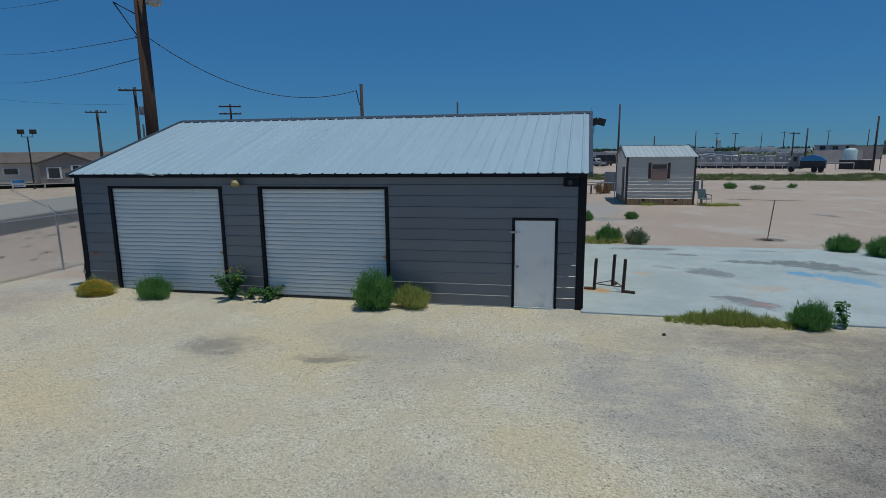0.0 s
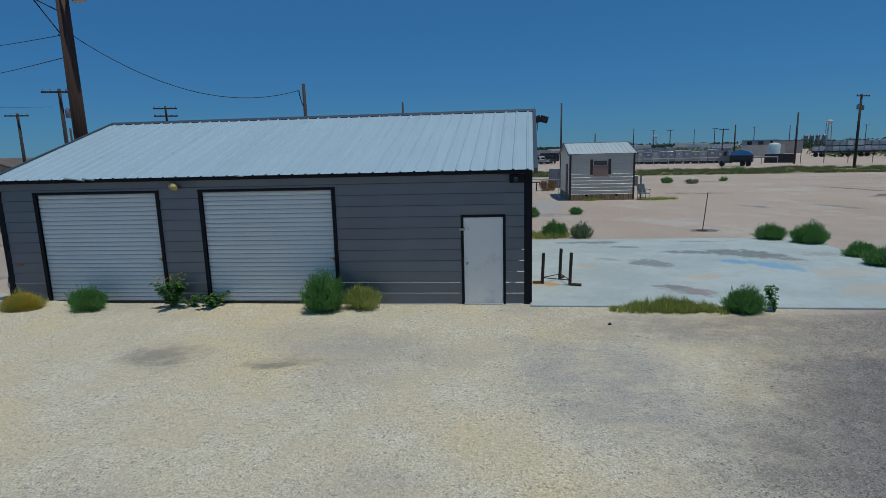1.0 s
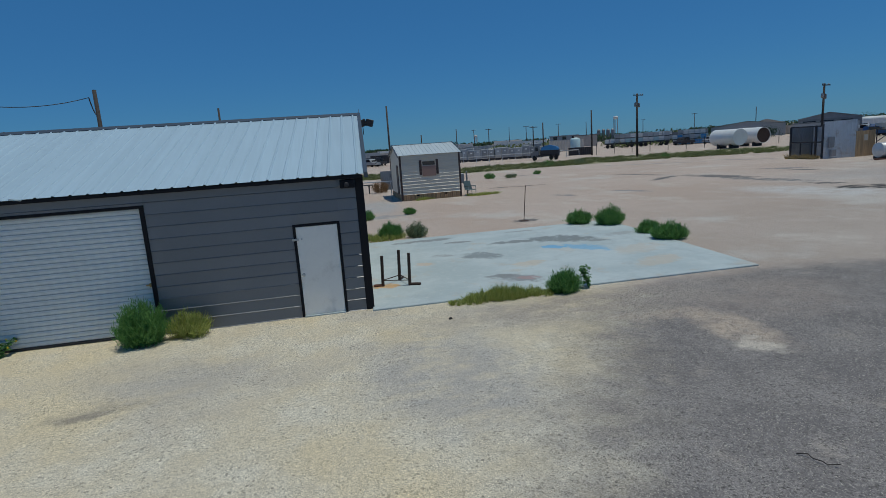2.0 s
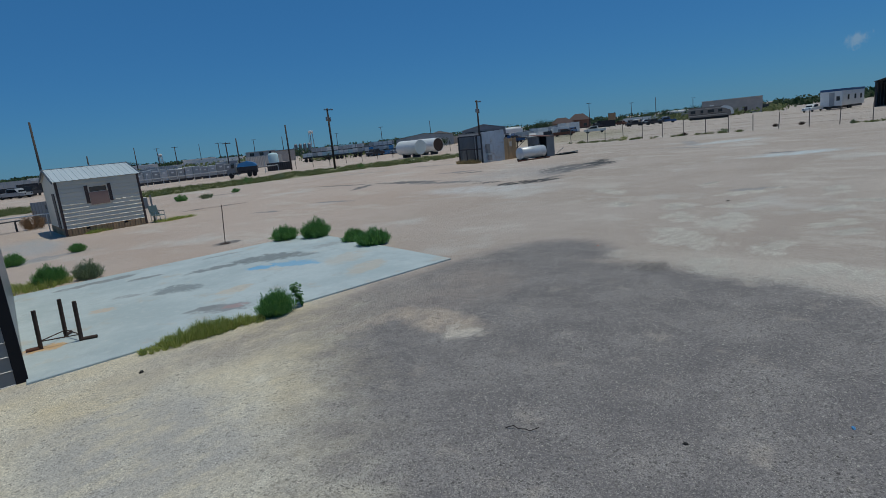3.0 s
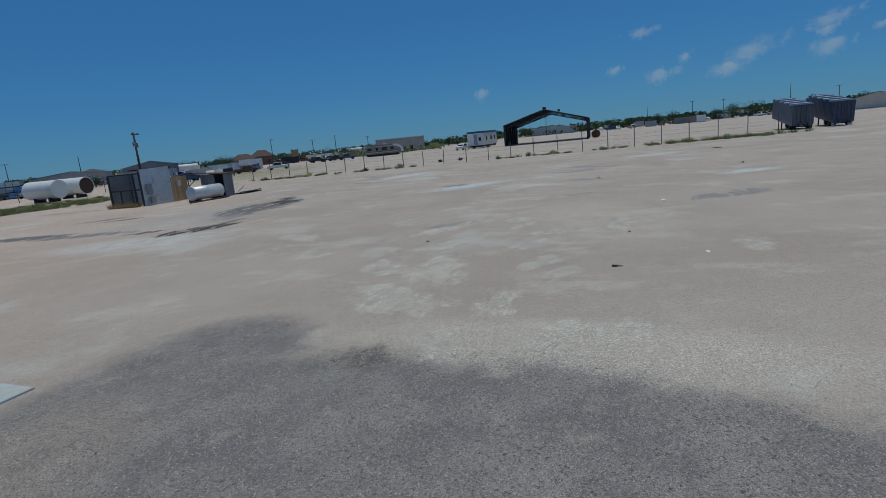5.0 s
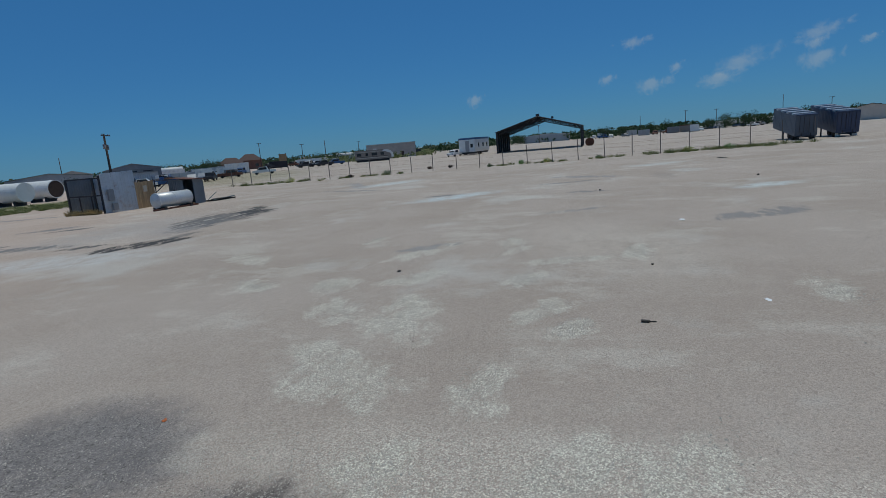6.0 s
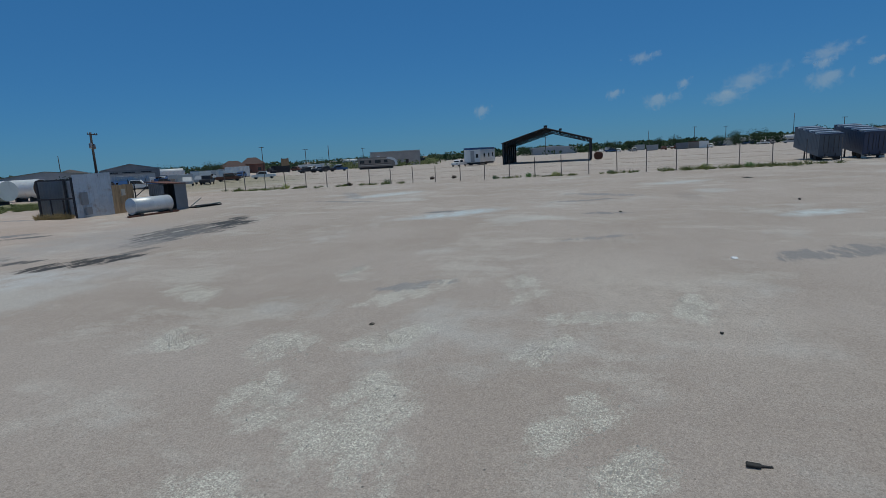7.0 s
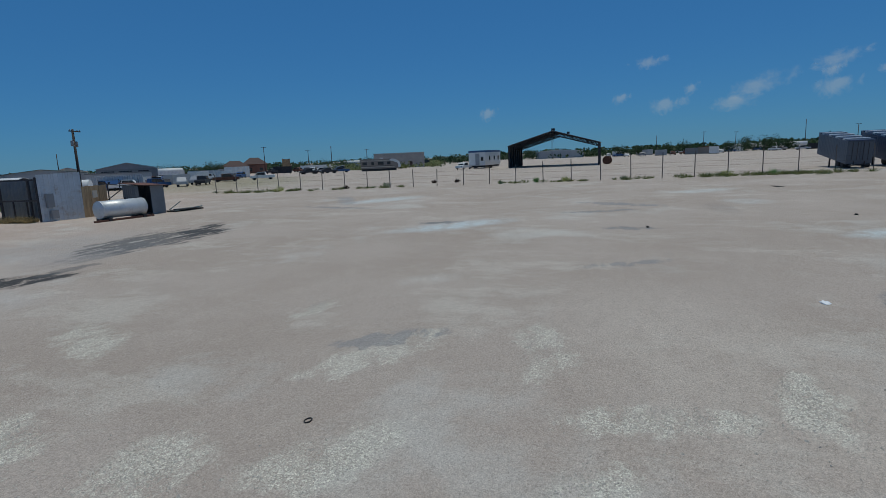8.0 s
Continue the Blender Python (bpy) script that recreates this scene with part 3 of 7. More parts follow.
M_STONE = plain("pale_stone", (0.52, 0.48, 0.42), 0.9, 0.0, 0.2, 3, 30, 0.3)
M_STONE_MID = plain("grey_brown_stone", (0.30, 0.27, 0.24), 0.9, 0.0, 0.25, 3, 30, 0.3)
M_STONE_DARK = plain("dark_stone", (0.17, 0.155, 0.145), 0.9, 0.0, 0.25, 3, 30, 0.3)
M_SCRAP = plain("black_scrap", (0.03, 0.028, 0.026), 0.8)
M_PAPER = plain("white_litter", (0.80, 0.82, 0.84), 0.6)


# ---- ground ----
def swell(x, y):
    """The yard's faint unevenness."""
    r = math.hypot(x - 8, y - 8)
    return 0.03 * noise.noise((x * 0.22, y * 0.22, 0.0)) * max(0, 1 - r / 140)


def ground():
    def axis(c, near, far, n):
        k = math.log(far / near + 1)
        side = [near * (math.exp(k * i / n) - 1) for i in range(1, n + 1)]
        return [c - v for v in side[::-1]] + [c] + [c + v for v in side]

    xs, ys = axis(8, 8, 4200, 70), axis(8, 8, 4200, 70)
    vs, fs = [], []
    for y in ys:
        for x in xs:
            h = swell(x, y)
            # bank of dirt against the garage's west end
            h += 0.12 * math.exp(-((x + 12.5) / 1.8) ** 2 - ((y - 12.2) / 1.2) ** 2)
            vs.append((x, y, h))
    n = len(xs)
    for j in range(len(ys) - 1):
        for i in range(n - 1):
            a = j * n + i
            fs.append((a, a + 1, a + n + 1, a + n))
    ob = from_lists("ground", vs, fs, M_GROUND, smooth=True)
    return tagged(ob, "pale caliche and gravel yard with dark stains", "ground", kind="structure")


ground()


def slab():
    """The bare concrete pad beside the garage."""
    bm = bmesh.new()
    pts = [(0.72, 12.18), (10.66, 11.96), (11.22, 19.2), (11.26, 21.3), (1.2, 21.45)]
    lo = [bm.verts.new((x, y, -0.1)) for x, y in pts]
    hi = [bm.verts.new((x, y, 0.05)) for x, y in pts]
    for k in range(5):
        bm.faces.new((lo[k], lo[(k + 1) % 5], hi[(k + 1) % 5], hi[k]))
    top = bm.faces.new(hi)
    bm.faces.new(lo[::-1])
    bmesh.ops.bevel(bm, geom=list(top.edges), offset=0.015, segments=1, affect="EDGES")
    tagged(link("concrete_slab", bm, M_CONCRETE), "stained bare concrete slab with blue paint marks", "slab", kind="structure")


slab()

# ---- the garage ----
GX0, GX1, GY0, GY1, EAVE, RIDGE_Y, RIDGE = -12.38, 0.72, 12.4, 21.1, 3.11, 16.75, 4.67
LEAN_X = 0.055
SH = Matrix(((1, LEAN_X, 0, -LEAN_X * GY0), (0, 1, 0, 0), (0, 0, 1, 0), (0, 0, 0, 1)))


def garage():
    top = thing("garage", "charcoal sided metal garage with a white ribbed roof", "garage")
    # the walls' core, with openings through the front
    front = []
    t = 0.12
    for x0, x1, z0, z1 in ((GX0, -11.315, 0, EAVE), (-8.205, -7.035, 0, EAVE), (-3.865, -0.80, 0, EAVE), (0.115, GX1, 0, EAVE),
                           (-11.315, -8.205, 2.76, EAVE), (-7.035, -3.865, 2.76, EAVE), (-0.80, 0.115, 2.06, EAVE)):
        front.append(part("wall_front", box(bmesh.new(), x0, x1, GY0 + 0.02, GY0 + t, z0, z1), M_WALL, top))
    wall_front = front[0]
    for nm, x in (("wall_side", GX0), ("wall_side", GX1 - t)):
        bm = bmesh.new()
        prism(bm, [(GY0 + t, 0), (GY1 - t, 0), (GY1 - t, EAVE - 0.05), (RIDGE_Y, RIDGE - 0.12), (GY0 + t, EAVE - 0.02)], 0, t,
              SH @ Matrix(((0, 1, 0, x), (1, 0, 0, 0), (0, 0, 1, 0), (0, 0, 0, 1))))
        side = part(nm, bm, M_SIDING, top)
    part("wall_back", box(bmesh.new(), GX0, GX1, GY1 - t, GY1, 0, EAVE - 0.05, SH), M_SIDING, top)

    # lap siding: one mesh for each length, shared by the rows
    rows = 12
    pitch = EAVE / rows
    meshes = {}

    def board(length):
        key = round(length, 3)
        if key not in meshes:
            bm = bmesh.new()
            prof = [(0.0, 0.0), (-0.020, 0.004), (-0.032, -0.002), (-0.034, 0.001), (-0.034, 0.004), (-0.0175, 0.0175), (-0.006, pitch - 0.004), (0.0, pitch)]
            a = [bm.verts.new((0, y, z)) for y, z in prof]
            b = [bm.verts.new((length, y, z)) for y, z in prof]
            for k in range(len(prof)):
                bm.faces.new((a[k], b[k], b[(k + 1) % len(prof)], a[(k + 1) % len(prof)]))
            bm.faces.new(a[::-1])
            bm.faces.new(b)
            bmesh.ops.recalc_face_normals(bm, faces=bm.faces[:])
            meshes[key] = mesh_of(bm, "siding_board", M_SIDING)
        return meshes[key]

    cuts = [(GX0 + 0.12, -11.405, 0), (-8.115, -7.125, 0), (-3.775, -0.855, 0), (0.17, GX1 - 0.13, 0), (-11.405, -8.115, 2.81), (-7.125, -3.775, 2.81), (-0.855, 0.17, 2.12)]
    for r in range(rows):
        z = r * pitch
        for x0, x1, zmin in cuts:
            if z + pitch * 0.75 > zmin:
                if zmin and z < zmin:
                    continue
                share("siding_board", board(x1 - x0), wall_front, pose(x0, GY0 + 0.02, z + 0.004))
    # narrow fillers over the openings
    for x0, x1, z0 in ((-11.405, -8.115, 2.81), (-7.125, -3.775, 2.81), (-0.855, 0.17, 2.12)):
        z1 = math.ceil(z0 / pitch - 1e-6) * pitch
        if z1 - z0 > 0.02:
            part("filler_board", boxes((x0, x1, GY0 - 0.002, GY0 + 0.02, z0, z1)), M_SIDING, wall_front)

    part("rust_mark", boxes((-12.10, -11.95, GY0 - 0.006, GY0 + 0.01, 0.985, 1.055), bevel=0.004), M_ORANGE, wall_front, "small orange rust mark")
    # black trim
    for x0, x1 in ((GX0 - 0.03, GX0 + 0.12), (GX1 - 0.13, GX1 + 0.05)):
        part("corner_trim", boxes((x0, x1, GY0 - 0.010, GY0 + 0.02, 0.0, EAVE - 0.02), bevel=0.003), M_TRIM, top, "black corner trim")
    part("corner_trim", box(bmesh.new(), GX1, GX1 + 0.05, GY0 + 0.02, GY0 + 0.16, 0, EAVE - 0.02, SH), M_TRIM, top)
    part("eave_trim", boxes((GX0 - 0.03, GX1 + 0.04, GY0 - 0.14, GY0 + 0.015, EAVE - 0.075, EAVE - 0.004), bevel=0.006), M_TRIM, top, "black eave trim, dented over the first door")

    # roof sheets
    run = math.hypot(RIDGE_Y - (GY0 - 0.155), RIDGE - EAVE)
    tilt = math.degrees(math.atan2(RIDGE - EAVE, RIDGE_Y - (GY0 - 0.155)))
    w = (GX1 - GX0 + 0.14) / 14
    for k in range(14):
        x = GX0 - 0.04 + k * w
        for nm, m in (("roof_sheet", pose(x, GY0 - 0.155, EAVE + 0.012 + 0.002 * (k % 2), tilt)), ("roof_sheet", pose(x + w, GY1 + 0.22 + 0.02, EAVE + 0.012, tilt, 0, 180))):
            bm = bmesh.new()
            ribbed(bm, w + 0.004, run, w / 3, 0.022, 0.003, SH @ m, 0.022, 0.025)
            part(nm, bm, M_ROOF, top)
    # ridge cap and rakes
    bm = bmesh.new()
    a = 0.16
    dz = a * math.sin(radians(tilt))
    prism(bm, [(RIDGE_Y - a, RIDGE + 0.03 - dz), (RIDGE_Y, RIDGE + 0.055), (RIDGE_Y + a, RIDGE + 0.03 - dz), (RIDGE_Y + a, RIDGE + 0.015 - dz), (RIDGE_Y, RIDGE + 0.03), (RIDGE_Y - a, RIDGE + 0.015 - dz)],
          GX0 - 0.06, GX1 + 0.12, SH @ Matrix(((0, 1, 0, 0), (1, 0, 0, 0), (0, 0, 1, 0), (0, 0, 0, 1))))
    part("ridge_cap", bm, M_RAKE, top, "slate grey ridge cap")
    for x0, x1 in ((GX0 - 0.10, GX0 - 0.03), (GX1 + 0.08, GX1 + 0.17)):
        for y0, y1, s in ((GY0 - 0.17, RIDGE_Y, 1), (GY1 + 0.24, RIDGE_Y, -1)):
            bm = bmesh.new()
            prism(bm, [(y0, EAVE - 0.07), (y1, RIDGE - 0.07), (y1, RIDGE + 0.05), (y0, EAVE + 0.045)], x0, x1, SH @ Matrix(((0, 1, 0, 0), (1, 0, 0, 0), (0, 0, 1, 0), (0, 0, 0, 1))))
            part("rake_trim", bm, M_RAKE, top, "slate grey rake trim")
    # dented gutter edge
    for x, wd in ((-10.1, 0.5), (-9.75, 0.3), (-6.0, 0.22)):
        m = pose(x, GY0 - 0.165, EAVE + 0.02, 25, 8, 0)
        part("bent_flashing", box(bmesh.new(), -wd / 2, wd / 2, -0.01, 0.05, -0.02, 0.012, m), M_ROOF, top, "bent strip of roof edge flashing")
    return top


G = garage()


def roll_up_door(x0, x1, h):
    """A ribbed white curtain in black guides, shut."""
    top = thing("roll_up_door", "closed white ribbed roll-up garage door", "garage door", "roll-up doors", at=(x0, GY0, 0))
    w = x1 - x0
    n = 25
    p = (h - 0.06) / n
    bm = bmesh.new()
    prof = [(0.03, 0), (0.008, 0.012), (0.0, p * 0.5), (0.008, p - 0.012), (0.03, p), (0.04, p), (0.04, 0)]
    a, b = [bm.verts.new((0.0, y, z)) for y, z in prof], [bm.verts.new((w, y, z)) for y, z in prof]
    for k in range(len(prof)):
        bm.faces.new((a[k], b[k], b[(k + 1) % len(prof)], a[(k + 1) % len(prof)]))
    bm.faces.new(a[::-1])
    bm.faces.new(b)
    bmesh.ops.recalc_face_normals(bm, faces=bm.faces[:])
    me = mesh_of(bm, "door_slat", M_SHUTTER)
    for k in range(n):
        share("door_slat", me, top, pose(0, 0.045, 0.06 + k * p))
    part("bottom_bar", boxes((0.02, w - 0.02, 0.03, 0.09, 0.012, 0.062), bevel=0.006), M_STEEL, top, "dark bottom bar")
    for g0, g1 in ((-0.09, 0.0), (w, w + 0.09)):
        part("guide_rail", boxes((g0, g1, -0.02, 0.10, 0.0, h + 0.0), bevel=0.006), M_TRIM, top, "black guide rail")
    part("head_trim", boxes((-0.09, w + 0.09, -0.022, 0.10, h, h + 0.06), bevel=0.006), M_TRIM, top, "black head trim")
    latch = part("latch", boxes((w - 0.12, w - 0.02, 0.015, 0.045, 1.10, 1.125), (w - 0.05, w - 0.02, 0.0, 0.045, 1.07, 1.15), bevel=0.003), M_BRASS, top, "small brass slide latch")
    return top


roll_up_door(-11.315, -8.205, 2.75)
roll_up_door(-7.035, -3.865, 2.75)


def entry_door():
    top = thing("entry_door", "closed plain white steel entry door with black frame", "door", at=(-0.80, GY0, 0))
    w, h = 0.915, 2.055
    for x0, x1 in ((-0.055, 0.0), (w, w + 0.055)):
        part("door_jamb", boxes((x0, x1, -0.015, 0.10, 0.0, h + 0.06), bevel=0.005), M_TRIM, top, "black door jamb")
    part("door_head", boxes((0, w, -0.015, 0.10, h + 0.005, h + 0.06), bevel=0.005), M_TRIM, top, "black door head")
    part("threshold", boxes((0.0, w, -0.05, 0.10, 0.0, 0.035), bevel=0.005), M_CONCRETE, top, "worn threshold")
    leaf = part("door_leaf", boxes((0.008, w - 0.008, 0.0, 0.045, 0.04, h), bevel=0.004), M_DOOR, top)
    kn = bmesh.new()
    lathe(kn, [(0.035, 0), (0.035, 0.008), (0.012, 0.012), (0.012, 0.035), (0.027, 0.042), (0.03, 0.06), (0.02, 0.07)], 14, pose(0.075, 0.0, 0.98, 90))
    part("door_knob", kn, M_GALV, leaf, "round metal knob", True)
    part("hasp", boxes((-0.09, 0.05, -0.035, -0.015, 1.76, 1.81), (0.10, 0.13, -0.012, 0.0, 1.77, 1.80), bevel=0.003), M_GALV, top, "small metal hasp")


entry_door()


def wall_lamp():
    top = thing("wall_lamp", "yellowed twin wall lamp under the eave", "wall lamp", at=(-7.68, GY0 - 0.0, 2.92))
    part("base_plate", boxes((-0.14, 0.0, -0.06, -0.002, -0.06, 0.06), bevel=0.01), M_YELLOW, top)
    bm = bmesh.new()
    lathe(bm, [(0.04, 0), (0.07, 0.03), (0.10, 0.10), (0.10, 0.13)], 14, pose(0.04, -0.10, 0.04, 150, 0, 10))
    part("lamp_head", bm, M_YELLOW, top, "", True)


wall_lamp()


def eave_box():
    top = thing("security_camera", "small black camera housing under the eave", "camera", at=(0.42, GY0 - 0.03, 2.93))
    part("housing", boxes((-0.16, 0.16, -0.09, 0.0, -0.10, 0.09), bevel=0.012), M_TRIM, top)
    bm = bmesh.new()
    lathe(bm, [(0.05, 0), (0.055, 0.05), (0.04, 0.06)], 14, pose(-0.02, -0.09, -0.02, 90))
    part("lens", bm, M_STEEL, top, "", True)


eave_box()


def gable_floodlight():
    top = thing("floodlight", "dark floodlight pair on the gable peak", "floodlight", at=(1.06, 16.5, 4.38))
    part("bracket", tubes(((-0.12, 0, -0.1), (0.1, 0, 0), 0.02), ((0.1, 0, 0), (0.1, 0, -0.3), 0.012)), M_STEEL, top)
    for x, a in ((0.10, -20), (0.30, 15)):
        bm = bmesh.new()
        box(bm, -0.11, 0.11, -0.06, 0.06, -0.10, 0.10, pose(x, 0, 0.02, 0, a, 0), 0.015)
        part("lamp_head", bm, M_STEEL, top)
    part("antenna", tubes(((0.02, 0.05, 0), (0.02, 0.05, 0.42), 0.008)), M_GALV, top)


gable_floodlight()


def meter_pipes():
    """Pipe stubs by the garage's west end."""
    top = thing("pipe_stub", "pair of short grey pipe stubs by the garage", "pipe", at=(-12.75, 12.75, 0))
    for x, h in ((0, 0.62), (0.1, 0.5)):
        part("pipe", tubes(((x, 0, -0.05), (x, 0, h), 0.035)), M_STEEL, top)
    part("valve", boxes((-0.05, 0.15, -0.05, 0.05, 0.35, 0.45), bevel=0.01), M_GALV, top)


meter_pipes()


# ---- plants ----
def blades(rng, count, rx, ry, height, width, curl, spread=1.0, base=0.15):
    """Many thin bent blades that spring from a patch: lists of points and faces."""
    vs, fs = [], []
    for _ in range(count):
        a, r = rng.uniform(0, 2 * math.pi), math.sqrt(rng.random())
        bx, by = rx * r * math.cos(a) * base, ry * r * math.sin(a) * base
        tx, ty = rx * r * math.cos(a) * spread, ry * r * math.sin(a) * spread
        h = height * rng.uniform(0.55, 1.0) * math.sqrt(max(0.05, 1 - 0.8 * r * r))
        tx += rng.uniform(-curl, curl)
        ty += rng.uniform(-curl, curl)
        p0, p1, p2 = Vector((bx, by, -0.02)), Vector((bx + (tx - bx) * 0.45, by + (ty - by) * 0.45, h * 0.65)), Vector((tx, ty, h))
        s = Vector((rng.uniform(-1, 1), rng.uniform(-1, 1), 0)).normalized() * width * rng.uniform(0.6, 1.3)
        k = len(vs)
        vs += [p0 - s * 0.6, p0 + s * 0.6, p1 + s, p1 - s, p2]
        fs += [(k, k + 1, k + 2, k + 3), (k + 3, k + 2, k + 4)]
    return vs, fs


def tuft(rng, count, rx, ry, height, size):
    """A dense weed of fine upward sprays: many short needles along thin stalks that fan out from the root."""
    vs, fs = [], []
    stalks = []
    for _ in range(max(40, count // 60)):
        a, r = rng.uniform(0, 6.28), math.sqrt(rng.random())
        reach = rng.uniform(0.72, 1.0) if rng.random() < 0.75 else rng.uniform(1.0, 1.3)
        top = math.sqrt(max(0.10, 1 - 0.85 * r * r)) * reach
        r *= rng.uniform(0.8, 1.12)
        stalks.append((Vector((0.62 * r * math.cos(a) * rx, 0.62 * r * math.sin(a) * ry, 0.0)), Vector((r * math.cos(a) * rx, r * math.sin(a) * ry, top * height))))
    for _ in range(count):
        p0, p1 = rng.choice(stalks)
        t = 1 - rng.random() ** 1.3 * 0.95
        d = (p1 - p0).normalized()
        c = p0.lerp(p1, t) + Vector((rng.gauss(0, 0.045), rng.gauss(0, 0.045), rng.gauss(0, 0.03)))
        c.z = max(c.z, 0.0)
        up = (d + Vector((0, 0, 0.25)) + Vector((rng.gauss(0, 0.5), rng.gauss(0, 0.5), rng.gauss(0, 0.3)))).normalized()
        s = up.orthogonal()
        s.rotate(Matrix.Rotation(rng.uniform(0, 6.28), 3, up))
        ln, wd = size * rng.uniform(0.5, 1.5), size * 0.06
        k = len(vs)
        vs += [c - s * wd, c + s * wd, c + up * ln]
        fs.append((k, k + 1, k + 2))
    return vs, fs


def weed(x, y, rx, ry, h, seed, label, material=None, count=3200, size=0.09, flowers=0, group="weeds"):
    rng = random.Random(seed)
    top = thing("weed_bush", label, "bush", group, at=(x, y, 0.0))
    vs, fs = tuft(rng, int(count * 1.9), rx, ry, h, size)
    from_lists("foliage", vs, fs, material or M_BUSH, top)
    bm = bmesh.new()
    for _ in range(9):
        a = rng.uniform(0, 6.28)
        tube(bm, (0.02 * math.cos(a), 0.02 * math.sin(a), -0.02), (rx * 0.6 * math.cos(a), ry * 0.6 * math.sin(a), h * rng.uniform(0.4, 0.8)), 0.008, 0.003, 5)
    part("stem", bm, M_POLE_DARK, top)
    if flowers:
        vs, fs = [], []
        for _ in range(flowers):
            d = Vector((rng.gauss(0, 1), rng.gauss(0, 1), abs(rng.gauss(0.4, 0.7)))).normalized()
            c = Vector((d.x * rx * 0.95, d.y * ry * 0.95, d.z * h * 0.85 + 0.08))
            k = len(vs)
            for j in range(4):
                vs.append(c + Vector((0.022 * math.cos(j * 1.57), 0.022 * math.sin(j * 1.57), 0.01 * (j % 2))))
            fs.append((k, k + 1, k + 2, k + 3))
        from_lists("blossom", vs, fs, M_FLOWER, top, "small yellow blossoms")
    return top


def broad_weed(x, y, h, spread, seed, label, stalks=5, leaves=22, flowers=0):
    rng = random.Random(seed)
    top = thing("broadleaf_weed", label, "weed", "weeds", at=(x, y, 0.0))
    bm, vs, fs = bmesh.new(), [], []
    for s in range(stalks):
        a = rng.uniform(0, 6.28)
        tip = Vector((spread * math.cos(a) * rng.uniform(0.3, 1), spread * math.sin(a) * rng.uniform(0.3, 1), h * rng.uniform(0.7, 1)))
        tube(bm, (0, 0, -0.02), tip, 0.012, 0.005, 6)
        for k in range(leaves):
            c = tip * rng.uniform(0.25, 1.0)
            d = Vector((rng.gauss(0, 1), rng.gauss(0, 1), rng.gauss(0.1, 0.3))).normalized()
            w = d.cross(Vector((0, 0, 1))).normalized()
            ln, wd = rng.uniform(0.07, 0.14), rng.uniform(0.025, 0.05)
            i = len(vs)
            mid = c + d * ln * 0.5 + Vector((0, 0, 0.015))
            vs += [c, mid - w * wd, c + d * ln - Vector((0, 0, 0.03)), mid + w * wd]
            fs += [(i, i + 1, i + 2), (i, i + 2, i + 3)]
    part("stem", bm, M_LEAF, top)
    from_lists("leaf", vs, fs, M_LEAF, top)
    if flowers:
        vs, fs = [], []
        for k in range(flowers):
            c = Vector((rng.gauss(0, spread * 0.5), rng.gauss(0, spread * 0.4), h * rng.uniform(0.75, 1.15)))
            i = len(vs)
            vs += [c + Vector((0.025 * math.cos(j * 1.57), 0.012 * (j % 2), 0.025 * math.sin(j * 1.57))) for j in range(4)]
            fs.append((i, i + 1, i + 2, i + 3))
        from_lists("blossom", vs, fs, M_FLOWER, top, "small yellow blossoms")


def grass_patch(name, label, spots, seed, material, h=0.35, count=60, width=0.006, spread=0.35):
    """Tufts of grass over many spots: one object, as nobody could count it."""
    rng = random.Random(seed)
    vs, fs = [], []
    for x, y, s in spots:
        v, f = blades(rng, count, spread * s, spread * s, h * s * rng.uniform(0.7, 1.2), width, 0.08, 1.1, 0.4)
        k = len(vs)
        vs += [q + Vector((x, y, 0)) for q in v]
        fs += [tuple(i + k for i in t) for t in f]
    ob = from_lists(name, vs, fs, material)
    return tagged(ob, label, "grass", kind="stuff")


def along(rng, x0, y0, x1, y1, n, jitter, s0=0.7, s1=1.2):
    out = []
    for _ in range(n):
        t = rng.random()
        out.append((x0 + (x1 - x0) * t + rng.gauss(0, jitter), y0 + (y1 - y0) * t + rng.gauss(0, jitter), rng.uniform(s0, s1)))
    return out


weed(-11.55, 11.75, 0.48, 0.36, 0.42, 1, "yellow flowering weed by the garage corner", M_GRASS, 2400, 0.08, 900)
weed(-9.9, 11.85, 0.42, 0.34, 0.50, 2, "green feathery weed before the first garage door", M_BUSH, 3600)
broad_weed(-7.85, 12.05, 0.72, 0.42, 3, "ragged broadleaf weed with tall stalks between the garage doors", 12, 34, 26)
broad_weed(-7.45, 12.12, 0.3, 0.3, 4, "low broadleaf weed against the wall", 5, 16)
broad_weed(-6.8, 12.1, 0.32, 0.42, 5, "sprawling broadleaf weed at the garage door sill", 9, 24, 6)
weed(-4.02, 11.85, 0.50, 0.42, 0.78, 6, "dense tall green weed before the garage wall", M_BUSH, 6200, 0.1)
weed(-3.15, 12.0, 0.42, 0.30, 0.45, 7, "yellow-green weed at the foot of the wall", M_GRASS, 2200, 0.10)
weed(5.25, 11.85, 0.40, 0.34, 0.47, 8, "dense green weed at the slab edge", M_BUSH, 6500, 0.075)
broad_weed(5.88, 11.86, 0.56, 0.36, 9, "broadleaf weed with large leaves at the slab edge", 4, 26)
weed(10.05, 21.1, 0.52, 0.48, 0.52, 10, "round green weed behind the slab corner", M_BUSH, 5200, 0.1)
weed(10.95, 20.2, 0.60, 0.55, 0.66, 11, "large round green weed at the slab corner", M_BUSH, 6400, 0.1)
weed(11.1, 17.7, 0.42, 0.38, 0.38, 12, "green weed on the slab's long edge", M_BUSH, 3600, 0.1)
weed(11.05, 16.35, 0.62, 0.45, 0.46, 13, "spiky green weed on the slab's long edge", M_BUSH, 5600, 0.12)
